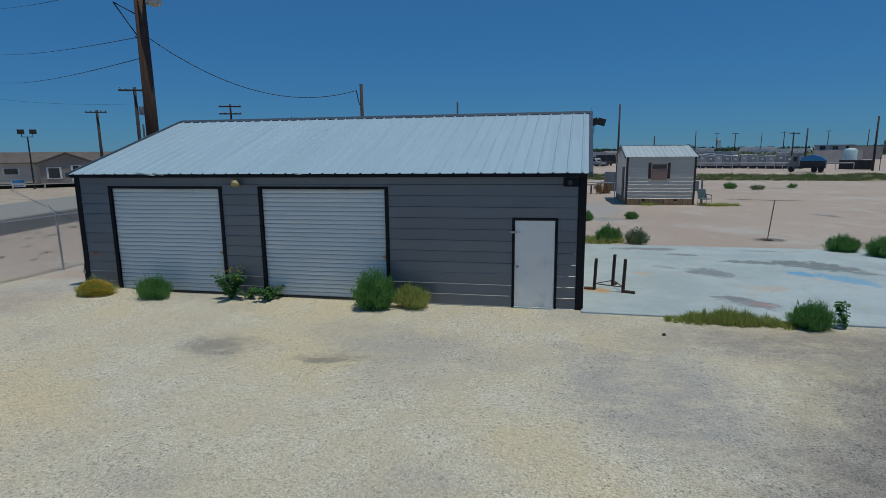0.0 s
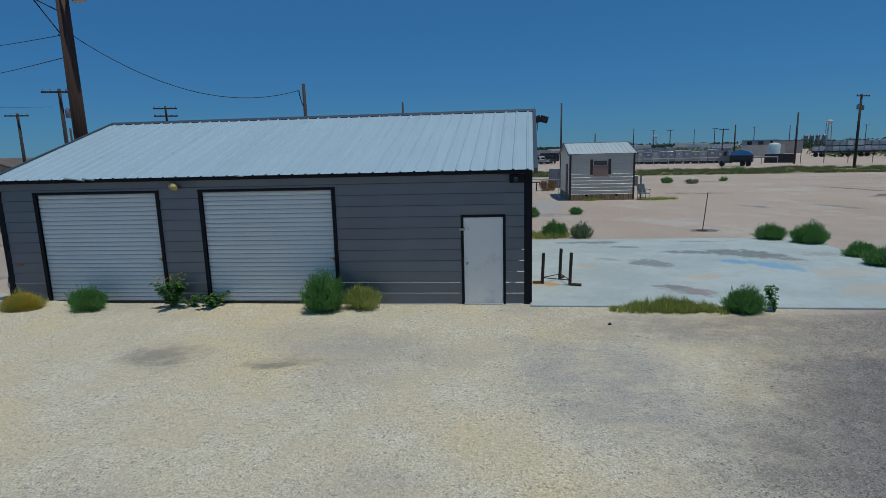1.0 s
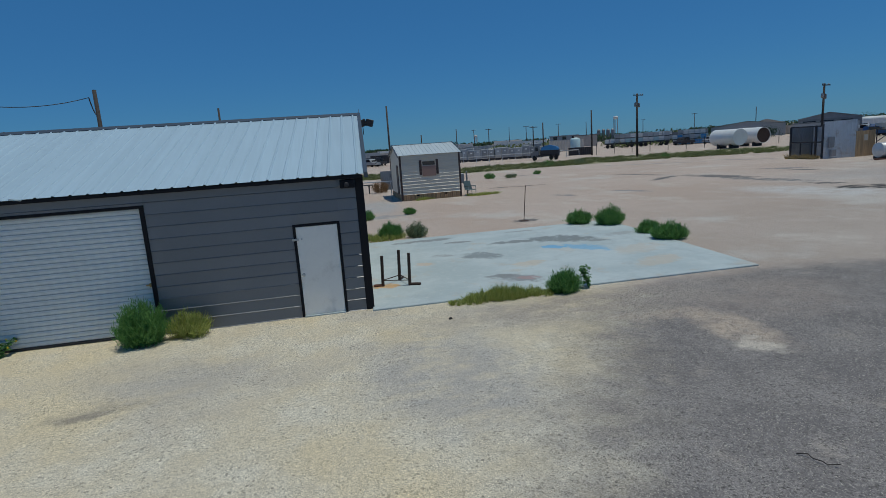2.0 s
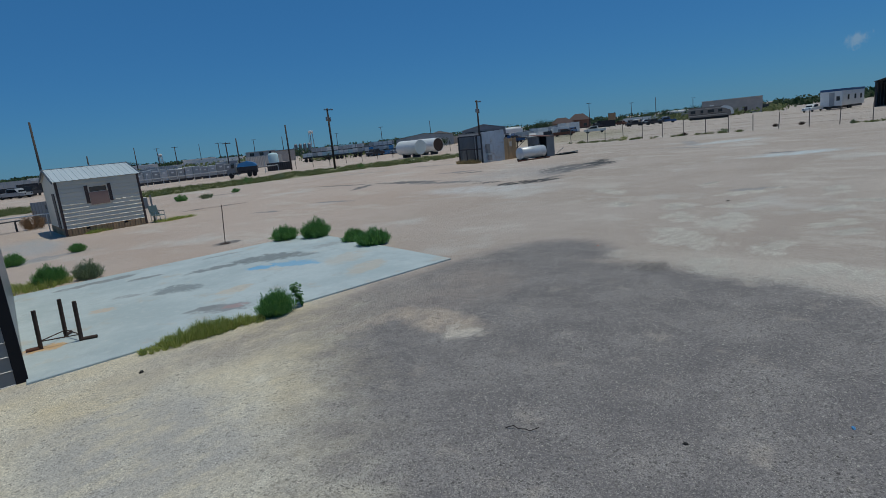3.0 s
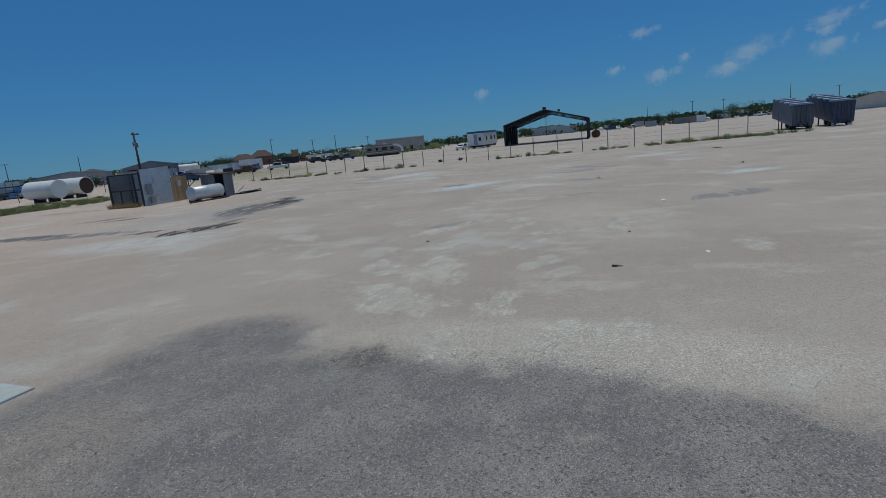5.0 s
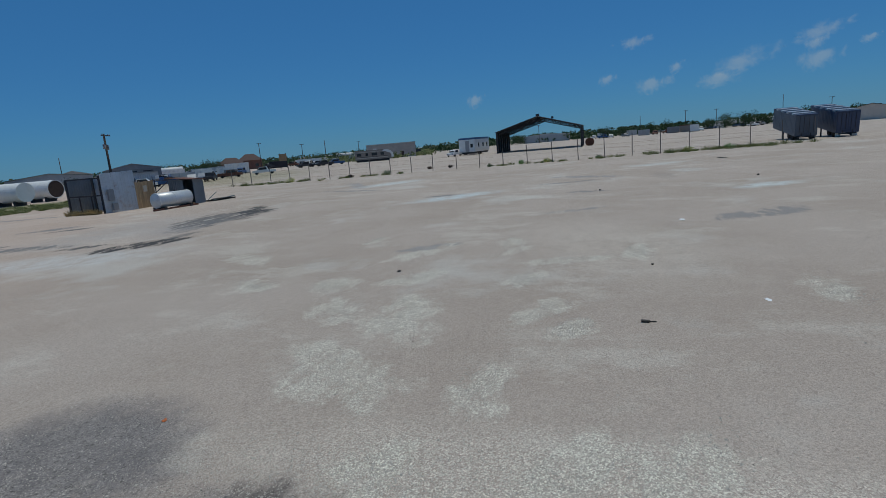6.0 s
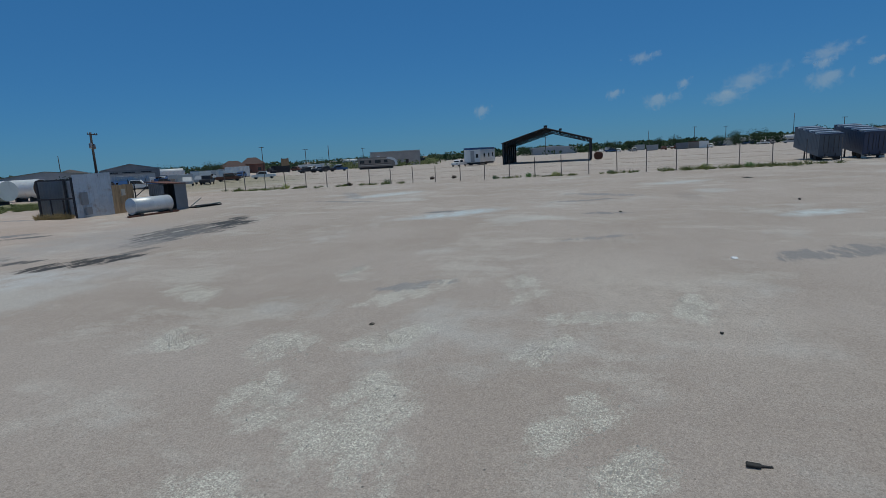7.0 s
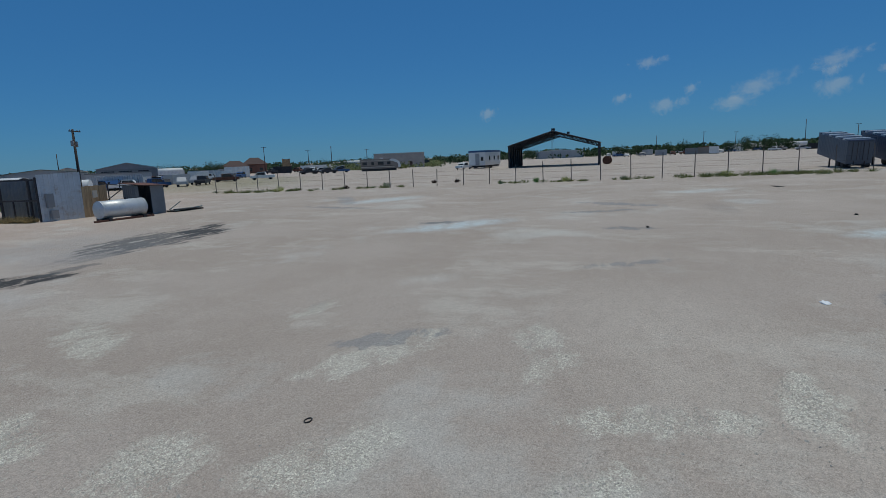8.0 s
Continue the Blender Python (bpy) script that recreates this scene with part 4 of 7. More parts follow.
weed(2.3, 22.3, 0.50, 0.42, 0.56, 14, "green weed behind the slab", M_BUSH, 4600, 0.1)
weed(3.3, 22.0, 0.46, 0.4, 0.52, 15, "grey-green wispy weed behind the slab", M_BUSH_GREY, 2200, 0.1)
weed(1.75, 29.2, 0.42, 0.4, 0.42, 16, "green weed in the yard behind the garage", M_BUSH, 2400, 0.1)
weed(4.2, 30.2, 0.34, 0.3, 0.28, 17, "small green weed on bare ground", M_BUSH, 1800, 0.1)
weed(15.9, 53.9, 0.62, 0.6, 0.55, 18, "round green bush in the far yard", M_BUSH, 1600, 0.12)
weed(17.8, 52.6, 0.7, 0.5, 0.4, 19, "grey-green bush in the far yard", M_BUSH_GREY, 1200, 0.12)
weed(21.6, 55.2, 0.4, 0.4, 0.4, 20, "small green bush in the far yard", M_BUSH, 900, 0.1)
weed(4.3, 47.5, 0.85, 0.75, 1.0, 27, "dry tan bush beside the small shed", M_DRY_BUSH, 2600, 0.12)
rng = random.Random(5)
grass_patch("grass_clump", "yellow-green grass growing along the slab edge", [(3.7 + 1.25 * u, 11.92 - 0.05 * u + rng.gauss(0, 0.10), rng.uniform(0.45, 1.0) * (1.25 - 0.85 * abs(u))) for u in [max(-0.95, min(0.95, rng.gauss(0.1, 0.5))) for _ in range(230)]], 21, M_GRASS, 0.40, 46, 0.0045, 0.2)
grass_patch("grass_clump", "short green grass behind the slab", along(rng, 1.0, 22.2, 2.6, 22.4, 40, 0.3), 22, M_GRASS, 0.32, 50, 0.008, 0.3)
grass_patch("grass_clump", "dry yellow grass beside the small shed", along(rng, 9.6, 37.6, 11.6, 37.8, 40, 0.25), 23, M_GRASS, 0.24, 70, 0.006, 0.4)
grass_patch("grass_clump", "green grass at the small shed's skirting", along(rng, 6.0, 37.8, 7.0, 37.8, 20, 0.15), 24, M_GRASS, 0.28, 60, 0.006, 0.3)


# ---- utility poles ----
def pole(x, y, h, r, label, bars=1, drums=0, dark=True, lean=(0, 0), turn=0.0):
    top = thing("utility_pole", label, "utility pole", "utility poles", at=(x, y, 0), turn=turn)
    mat = M_POLE_DARK if dark else M_POLE
    part("pole_shaft", tubes(((0, 0, -0.3), (lean[0], lean[1], h), r, r * 0.72), n=14), mat, top, "", True)
    for k in range(bars):
        z = h - 0.25 - k * 0.7
        arm = part("crossarm", boxes((lean[0] - 1.05, lean[0] + 1.05, lean[1] - r - 0.1, lean[1] - r, z - 0.06, z + 0.06)), mat, top)
        for px in (-0.95, -0.5, 0.5, 0.95):
            bm = bmesh.new()
            lathe(bm, [(0.05, 0), (0.06, 0.05), (0.03, 0.09), (0.05, 0.13), (0.02, 0.16)], 8, Matrix.Translation((lean[0] + px, lean[1] - r - 0.05, z + 0.06)))
            part("insulator", bm, M_GREY, arm)
    for k in range(drums):
        bm = bmesh.new()
        lathe(bm, [(0.14, 0), (0.17, 0.04), (0.17, 0.55), (0.14, 0.6), (0.04, 0.66)], 12, Matrix.Translation((lean[0] + (-1) ** k * (r + 0.2), lean[1], h - 2.0 + 0.1 * k)))
        part("transformer", bm, M_GREY, top, "grey transformer can", True)
    return top


def cable(points, r=0.014, label="thin black overhead cable against the sky", name="overhead_cable"):
    cu = bpy.data.curves.new(name, "CURVE")
    cu.dimensions, cu.bevel_depth, cu.bevel_resolution = "3D", r, 1
    sp = cu.splines.new("POLY")
    sp.points.add(len(points) - 1)
    for q, p in zip(sp.points, points):
        q.co = (*p, 1)
    cu.materials.append(M_CABLE)
    return tagged(new(name, cu), label, "cable")


def sag(a, b, drop, n=20):
    a, b = Vector(a), Vector(b)
    return [a.lerp(b, k / n) - Vector((0, 0, drop * 4 * (k / n) * (1 - k / n))) for k in range(n + 1)]


big = pole(-14.35, 18.0, 10.4, 0.25, "tall brown wooden utility pole with a transformer", 1, 0, False)
bm = bmesh.new()
lathe(bm, [(0.2, 0), (0.26, 0.05), (0.26, 0.8), (0.2, 0.88), (0.06, 0.95)], 16, Matrix.Translation((0.55, 0, 8.75)))
part("transformer", bm, M_LIGHT_GREY, big, "pale grey transformer can", True)
for zz in (9.0, 9.4):
    part("bracket", boxes((0.15, 0.4, -0.05, 0.05, zz, zz + 0.08)), M_STEEL, big)
part("drop_loop", tubes(((-0.3, 0, 7.75), (-0.1, 0.0, 7.6), 0.02), ((-0.1, 0, 7.6), (-0.9, -0.2, 8.9), 0.02), ((-0.9, -0.2, 8.9), (-0.2, 0, 8.5), 0.02)), M_CABLE, big)
pole(-7.69, 22.0, 6.35, 0.09, "short dark service pole behind the garage", 0)
cable(sag((-14.1, 18.0, 7.66), (-7.9, 22.0, 6.1), 0.95), 0.014)
cable(sag((-7.9, 22.0, 6.1), (-7.72, 21.9, 5.5), 0.1), 0.02)
for start, end, dip in (((-14.6, 18.0, 7.72), (-59.5, 52.2, 14.6), 0.25), ((-14.6, 18.0, 7.0), (-60.0, 52.2, 11.6), 0.35), ((-14.6, 18.0, 9.5), (-58.6, 52.2, 19.2), 0.15), ((-46.0, 54.3, 9.1), (-84.0, 70.0, 12.4), 0.4)):
    cable(sag(start, end, dip), 0.013)

for x, y, h, r, bars, drums in (
    (-47.4, 51.5, 8.3, 0.17, 1, 0), (-30.6, 37.0, 8.55, 0.15, 1, 1), (-37.9, 46.5, 6.4, 0.11, 0, 0), (-31.5, 51.0, 8.45, 0.13, 2, 0), (-39.6, 80.8, 9.1, 0.15, 1, 0),
    (-8.3, 49.3, 7.9, 0.11, 0, 0), (7.4, 66.0, 8.6, 0.13, 0, 0), (18.5, 108.4, 6.0, 0.14, 0, 0), (43.1, 112, 6.4, 0.14, 1, 0), (45.0, 111.2, 7.0, 0.16, 0, 0),
    (48.4, 96.0, 8.2, 0.17, 0, 0), (46.2, 76.9, 9.3, 0.18, 1, 2), (65.2, 63.2, 8.3, 0.17, 1, 2),
):
    pole(x, y, h, r, "dark wooden utility pole" + (" with transformer cans" if drums else " with a crossarm" if bars else ", bare"), bars, drums, True, turn=20)


def light_mast(x, y, h):
    top = thing("light_mast", "slim pole with two square floodlights", "light pole", at=(x, y, 0), turn=35)
    part("pole_shaft", tubes(((0, 0, 0), (0, 0, h), 0.09, 0.07)), M_STEEL, top)
    part("crossbar", tubes(((-0.5, 0, h), (0.5, 0, h), 0.04), ((-0.5, 0, h), (-0.5, 0, h + 0.3), 0.03), ((0.5, 0, h), (0.5, 0, h + 0.3), 0.03)), M_STEEL, top)
    for px in (-0.55, 0.55):
        part("lamp_head", boxes((px - 0.3, px + 0.3, -0.15, 0.15, h + 0.3, h + 0.8), bevel=0.03), M_STEEL, top)


light_mast(-55.5, 50.5, 5.6)


# ---- the small shed ----
def small_shed():
    top = thing("small_shed", "small beige lap-sided shed with a metal roof", "shed", at=(4.87, 37.9, 0), turn=0.0)
    w, d, skirt, eave, rid, ry = 4.2, 5.6, 0.42, 3.1, 3.85, 2.8
    wall = part("wall_front", boxes((0.06, 1.45, 0, 0.1, skirt, eave), (2.55, w - 0.06, 0, 0.1, skirt, eave), (1.45, 2.55, 0, 0.1, skirt, 1.75), (1.45, 2.55, 0, 0.1, 2.7, eave)), M_VINYL, top)
    rows = 12
    p = (eave - skirt) / rows
    cache = {}
    for r in range(rows):
        z = skirt + r * p
        for x0, x1 in (((0.08, w - 0.08),) if (z + p <= 1.7 or z >= 2.68) else ((0.08, 1.4), (2.6, w - 0.08))):
            key = round(x1 - x0, 3)
            if key not in cache:
                bm = bmesh.new()
                a = [bm.verts.new((0, y, zz)) for y, zz in ((0, 0), (-0.052, -0.004), (-0.060, 0.003), (-0.060, 0.008), (-0.042, 0.024), (-0.008, p - 0.004), (0, p))]
                b = [bm.verts.new((x1 - x0, v.co.y, v.co.z)) for v in a]
                for k in range(7):
                    bm.faces.new((a[k], b[k], b[(k + 1) % 7], a[(k + 1) % 7]))
                bm.faces.new(a[::-1])
                bm.faces.new(b)
                bmesh.ops.recalc_face_normals(bm, faces=bm.faces[:])
                cache[key] = mesh_of(bm, "siding_board", M_VINYL)
            share("siding_board", cache[key], wall, pose(x0, 0, z))
    for x in (0, w - 0.1):
        bm = bmesh.new()
        prism(bm, [(0.1, skirt), (d, skirt), (d, eave), (ry, rid - 0.06), (0.1, eave)], 0, 0.1, Matrix(((0, 1, 0, x), (1, 0, 0, 0), (0, 0, 1, 0), (0, 0, 0, 1))))
        part("wall_side", bm, M_VINYL, top)
    part("wall_back", boxes((0, w, d - 0.1, d, skirt, eave)), M_VINYL, top)
    for x0, x1 in ((-0.05, 0.08), (w - 0.08, w + 0.05)):
        part("corner_trim", boxes((x0, x1, -0.034, 0.1, 0.05, eave)), M_BROWN, top, "dark brown corner trim")
    # plank skirting
    n = 14
    pw = (w - 0.02) / n
    me = mesh_of(boxes((0.01, pw - 0.01, -0.02, 0.02, -0.02, skirt)), "skirt_board", M_WOOD)
    for k in range(n):
        share("skirt_board", me, top, pose(0.01 + k * pw, 0, 0))
    for x in (1.0, 3.0):
        part("vent_hole", boxes((x, x + 0.2, -0.03, 0.0, 0.28, 0.38)), M_TRIM, top)
    side = mesh_of(boxes((-0.02, 0.02, 0.01, 0.38, -0.02, skirt)), "skirt_board", M_WOOD)
    for k in range(14):
        share("skirt_board", side, top, pose(0.0, k * 0.4, 0))
        share("skirt_board", side, top, pose(w, k * 0.4, 0))
    # window with shutters
    win = part("window", boxes((1.5, 1.56, -0.05, 0.06, 1.75, 2.7), (2.44, 2.5, -0.05, 0.06, 1.75, 2.7), (1.56, 2.44, -0.05, 0.06, 2.64, 2.7), (1.56, 2.44, -0.05, 0.06, 1.75, 1.81), (1.56, 2.44, -0.04, 0.05, 2.32, 2.36)), M_CREAM, top, "window with a board over its lower sash")
    part("pane", boxes((1.56, 2.44, 0.0, 0.02, 1.81, 2.64)), M_GLASS, win, "dark glazing")
    part("board", boxes((1.52, 2.48, -0.07, -0.05, 1.62, 2.33)), plain("faded_pink_board", (0.30, 0.20, 0.165), 0.8), win, "faded board")
    for x0, x1 in ((1.32, 1.5), (2.5, 2.68)):
        part("shutter", boxes((x0, x1, -0.06, -0.03, 1.72, 2.74), bevel=0.01), M_BROWN, top, "dark brown shutter")
    # roof
    for s in (1, -1):
        run = math.hypot(ry + 0.13, rid - eave)
        t = math.degrees(math.atan2(rid - eave, ry + 0.13))
        for k in range(5):
            bm = bmesh.new()
            m = pose(-0.15 + k * 0.9, -0.13, eave + 0.02, t) if s == 1 else pose(-0.15 + (k + 1) * 0.9, d + 0.13, eave + 0.02, t, 0, 180)
            ribbed(bm, 0.9, run, 0.3, 0.02, 0.003, m, 0.02, 0.025)
            part("roof_sheet", bm, M_SHED_ROOF, top)
    for x in (-0.17, w + 0.13):
        bm = bmesh.new()
        prism(bm, [(-0.13, eave - 0.08), (ry, rid - 0.06), (d + 0.13, eave - 0.08), (d + 0.13, eave + 0.04), (ry, rid + 0.06), (-0.13, eave + 0.04)], x, x + 0.05, Matrix(((0, 1, 0, 0), (1, 0, 0, 0), (0, 0, 1, 0), (0, 0, 0, 1))))
        part("rake_trim", bm, M_RAKE, top)
    part("ridge_cap", boxes((-0.17, w + 0.17, ry - 0.12, ry + 0.12, rid + 0.015, rid + 0.035)), M_SHED_ROOF, top)
    part("side_door", boxes((-0.04, 0.0, 1.2, 2.1, skirt, 2.45), bevel=0.008), M_BROWN, top, "dark door in the side wall")


small_shed()


def shed_annex():
    """The grey box and chair beside the shed."""
    cab = thing("meter_cabinet", "grey metal cabinet on posts beside the shed", "cabinet", at=(9.15, 38.4, 0), turn=-5)
    for x in (0.0, 0.5):
        part("post", boxes((x - 0.05, x + 0.05, -0.05, 0.05, -0.05, 1.7)), M_GREY, cab)
    part("cabinet_body", boxes((-0.05, 0.3, -0.12, 0.12, 0.9, 1.6), bevel=0.02), M_GREY, cab)
    ch = thing("lawn_chair", "grey-green metal lawn chair beside the shed", "chair", at=(9.75, 37.9, 0), turn=20)
    part("seat", boxes((-0.3, 0.3, -0.28, 0.28, 0.40, 0.45), bevel=0.02), M_TEAL, ch)
    bm = bmesh.new()
    box(bm, -0.3, 0.3, -0.02, 0.02, 0.0, 0.62, pose(0, 0.27, 0.43, -14), 0.02)
    part("backrest", bm, M_TEAL, ch)
    for x in (-0.3, 0.3):
        part("armrest", boxes((x - 0.03, x + 0.03, -0.28, 0.3, 0.66, 0.70), bevel=0.01), M_TEAL, ch)
        for y in (-0.25, 0.25):
            part("leg", tubes(((x, y, 0.0), (x, y, 0.66), 0.02)), M_GALV, ch)

    rail = thing("pipe_rail", "galvanised pipe rail running off the small shed", "rail", at=(4.5, 39.8, 0), turn=170)
    part("rail_pipe", tubes(((0, 0, 1.35), (7.5, 0, 1.38), 0.035), n=8), M_GALV, rail)
    for x in (0.15, 3.6, 7.3):
        part("post", tubes(((x, 0, -0.05), (x, 0, 1.36), 0.03), n=8), M_GALV, rail)
    bench = thing("steel_bench", "dark narrow steel work bench behind the small shed", "bench", at=(1.6, 47.2, 0), turn=6)
    part("bench_top", boxes((0, 2.0, -0.2, 0.2, 0.70, 0.77), bevel=0.01), M_STEEL, bench)
    for x in (0.3, 1.7):
        for y in (-0.15, 0.15):
            part("leg", boxes((x - 0.03, x + 0.03, y - 0.03, y + 0.03, 0, 0.70)), M_STEEL, bench)
    sheet = thing("windbreak", "grey corrugated windbreak propped behind the dry bush", "windbreak", at=(4.6, 50.5, 0), turn=-8)
    bm = bmesh.new()
    ribbed(bm, 1.9, 1.7, 0.19, 0.02, 0.004, pose(0, 0, 0, 82), 0.02, 0.03)
    part("panel_sheet", bm, M_SHEET_DARK, sheet)
    part("prop", tubes(((0.9, 0.0, 1.4), (0.9, 0.9, 0.0), 0.03), n=6), M_STEEL, sheet)


shed_annex()


# ---- things on the slab and yard ----
def pipe_stand():
    top = thing("pipe_stand", "rusty three-post pipe stand on the slab", "pipe stand")
    a, b, c = Vector((1.15, 14.22, 0.05)), Vector((1.66, 14.73, 0.05)), Vector((1.84, 14.02, 0.05))
    for p, h, foot in ((a, 0.82, (0.9, 14.24)), (b, 0.84, (1.78, 14.9)), (c, 0.86, (2.12, 13.92))):
        part("post", tubes((p, p + Vector((0.03, 0, h)), 0.042), n=10), M_RUST, top)
        f = Vector((*foot, 0.085))
        part("foot", tubes((p + Vector((0, 0, 0.035)), f, 0.036), n=8), M_RUST_RED if p is a else M_RUST, top)
    for p, q in ((a, b), (b, c), (a, c)):
        part("brace", tubes((p + Vector((0, 0, 0.16)), q + Vector((0, 0, 0.14)), 0.012), n=6), M_RUST, top)


pipe_stand()


def marker_rod(x, y):
    top = thing("marker_rod", "thin rusty rod standing in a flat plate", "rod", at=(x, y, 0))
    part("rod", tubes(((0, 0, 0), (0.14, 0.02, 1.6), 0.017), n=8), M_RUST, top)
    bm = bmesh.new()
    lathe(bm, [(0.22, 0.0), (0.21, 0.025), (0.05, 0.045)], 14)
    part("base_plate", bm, M_RUST, top)


marker_rod(8.5, 23.55)


# ---- chain link fence by the road ----
def chain_fence(name, label, line, height, step, mesh=True, lean=True, seed=1, material=None, cell=0.075, posts_r=0.03, rails=True):
    rng = random.Random(seed)
    top = thing(name, label, "fence")
    (x0, y0), (x1, y1) = line
    ln = math.hypot(x1 - x0, y1 - y0)
    ux, uy = (x1 - x0) / ln, (y1 - y0) / ln
    mat = material or M_GALV
    n = int(ln / step)
    for k in range(n + 1):
        x, y = x0 + ux * k * step, y0 + uy * k * step
        h = height(y) if callable(height) else height
        bm = tubes(((x, y, -0.1), (x + rng.uniform(-0.02, 0.02), y, h), posts_r), n=8)
        if lean:
            tube(bm, (x, y, h), (x - uy * 0.25, y + ux * 0.25, h + 0.28), 0.015, n=6)
        part("post", bm, mat, top)
    if rails:
        h = height(y0) if callable(height) else height
        part("top_rail", tubes(((x0, y0, h - 0.02), (x1, y1, h - 0.02), 0.02), n=6), mat, top)
    if mesh:
        vs, fs = [], []
        h = (height(y0) if callable(height) else height) - 0.05
        w = 0.004
        m = int((ln + h) / cell)
        for k in range(m):
            for sgn in (1, -1):
                s0 = k * cell - (h if sgn == 1 else 0)
                s1 = s0 + h * sgn if sgn == 1 else s0 - h
                za, zb = 0.03, h
                a0, a1 = s0, s1
                if a0 < 0:
                    za, a0 = za + (0 - s0) / (s1 - s0) * (zb - za), 0
                if a1 < 0:
                    zb, a1 = 0.03 + (0 - s0) / (s1 - s0) * (h - 0.03), 0
                if a0 > ln:
                    za, a0 = 0.03 + (ln - s0) / (s1 - s0) * (h - 0.03), ln
                if a1 > ln:
                    zb, a1 = 0.03 + (ln - s0) / (s1 - s0) * (h - 0.03), ln
                if abs(a1 - a0) < 0.01:
                    continue
                i = len(vs)
                vs += [(x0 + ux * a0, y0 + uy * a0, za - w), (x0 + ux * a1, y0 + uy * a1, zb - w), (x0 + ux * a1, y0 + uy * a1, zb + w), (x0 + ux * a0, y0 + uy * a0, za + w),
                       (x0 + ux * a0 - uy * 0.004, y0 + uy * a0 + ux * 0.004, za)]
                fs += [(i, i + 1, i + 2, i + 3), (i, i + 1, i + 4)]
        ob = from_lists("wire_mesh", vs, fs, mat, top, "woven wire mesh")
    return top


chain_fence("chain_link_fence", "galvanised chain-link fence along the road verge", ((-15.4, 5.0), (-15.05, 30.0)), 1.78, 3.15, seed=2)


def east_h(y):
    return 2.85 if y < 3 else 2.85 - (y - 3) / 18 * 0.9 if y < 21 else 1.95 + min(0.4, (y - 21) * 0.02)


wf = thing("wire_fence", "weathered post and wire fence across the far yard", "fence")
fence_rng = random.Random(3)
for yy in [53.2 - 2.87 * k for k in range(11)] + [21.3 - 3.0 * k - 0.024 * k * k for k in range(14)]:
    xx = 84.6 - (yy + 22.0) * 9.2 / 78
    part("post", tubes(((xx, yy, -0.1), (xx + fence_rng.uniform(-0.05, 0.05), yy + fence_rng.uniform(-0.06, 0.06), east_h(yy)), 0.05), n=8), M_POST, wf)
for z in (0.5, 1.2, 1.7):
    cable([(84.6, -22.0, z), (75.4, 56.0, z)], 0.006, "thin fence wire strung between posts", "fence_wire")


# ---- pen, tank and hut ----
def pen():
    top = thing("sheet_metal_pen", "grey corrugated sheet-metal stall with a plywood side", "stall", at=(-2.3, -2.7, 0))
    x0, xb, y0, y1 = 47.7, 50.3, 46.4, 50.2
    # open steel front
    for y, h in ((y1, 3.0), ((y0 + y1) / 2 - 1.0, 3.1), (y0 + 0.15, 3.2)):
        part("post", boxes((x0 - 0.07, x0 + 0.07, y - 0.07, y + 0.07, 0, h)), M_STEEL, top)
    for z in (3.02, 1.55):
        part("rail", boxes((x0 - 0.05, x0 + 0.05, y0, y1, z - 0.06, z + 0.06)), M_STEEL, top)
    for y in (47.7, 49.0):
        part("post", boxes((x0 - 0.04, x0 + 0.04, y - 0.04, y + 0.04, 0, 1.5)), M_STEEL, top)
    bm = bmesh.new()
    ribbed(bm, 3.8, 3.0, 0.25, 0.03, 0.004, pose(xb, y1, 0, 90, 0, -90), 0.03, 0.05)
    part("back_sheet", bm, M_SHEET, top)
    bm = bmesh.new()
    ribbed(bm, 2.7, 3.0, 0.25, 0.03, 0.004, pose(x0, y1, 0, 90, 0, 0), 0.03, 0.05)
    part("side_sheet", bm, M_SHEET_DARK, top)
    # tall sheet wall towards the yard
    bm = bmesh.new()
    for k in range(3):
        ribbed(bm, 0.94, 3.38 + 0.03 * k, 0.31, 0.02, 0.004, pose(x0 - 0.05 + 0.92 * k, y0 - 0.02 - 0.27 * k, 0, 90, 0, -17), 0.02, 0.03)
    part("wall_sheet", bm, M_SHEET, top)
    part("meter_box", boxes((x0 + 0.25, x0 + 0.75, y0 - 0.42, y0 - 0.2, 1.0, 2.0), (x0 + 0.4, x0 + 0.9, y0 - 0.5, y0 - 0.3, 0.2, 0.8)), M_GREY, top, "grey meter boxes")
    # plywood side
    n = 6
    for k in range(n):
        part("plank", boxes((50.35 + k * 0.36, 50.35 + k * 0.36 + 0.345, 45.55, 45.6, 0.02, 2.35 + 0.03 * (k % 2))), M_PLY, top)
    bm = bmesh.new()
    box(bm, 51.2, 51.6, 45.5, 45.55, 1.45, 2.0, None)
    part("sign_plate", bm, M_CREAM, top, "small pale plate")
    part("bracket", tubes(((52.5, 45.5, 2.4), (54.2, 45.3, 2.2), 0.04), ((52.5, 45.5, 1.2), (54.2, 45.3, 2.2), 0.04), ((52.6, 45.5, 0), (52.6, 45.5, 2.4), 0.05)), M_STEEL, top)


pen()
rng = random.Random(8)
grass_patch("dry_grass", "dry straw grass at the foot of the stall", along(rng, 45.1, 44.3, 45.1, 47.4, 40, 0.25), 26, M_DRY, 0.55, 40, 0.02, 0.5)


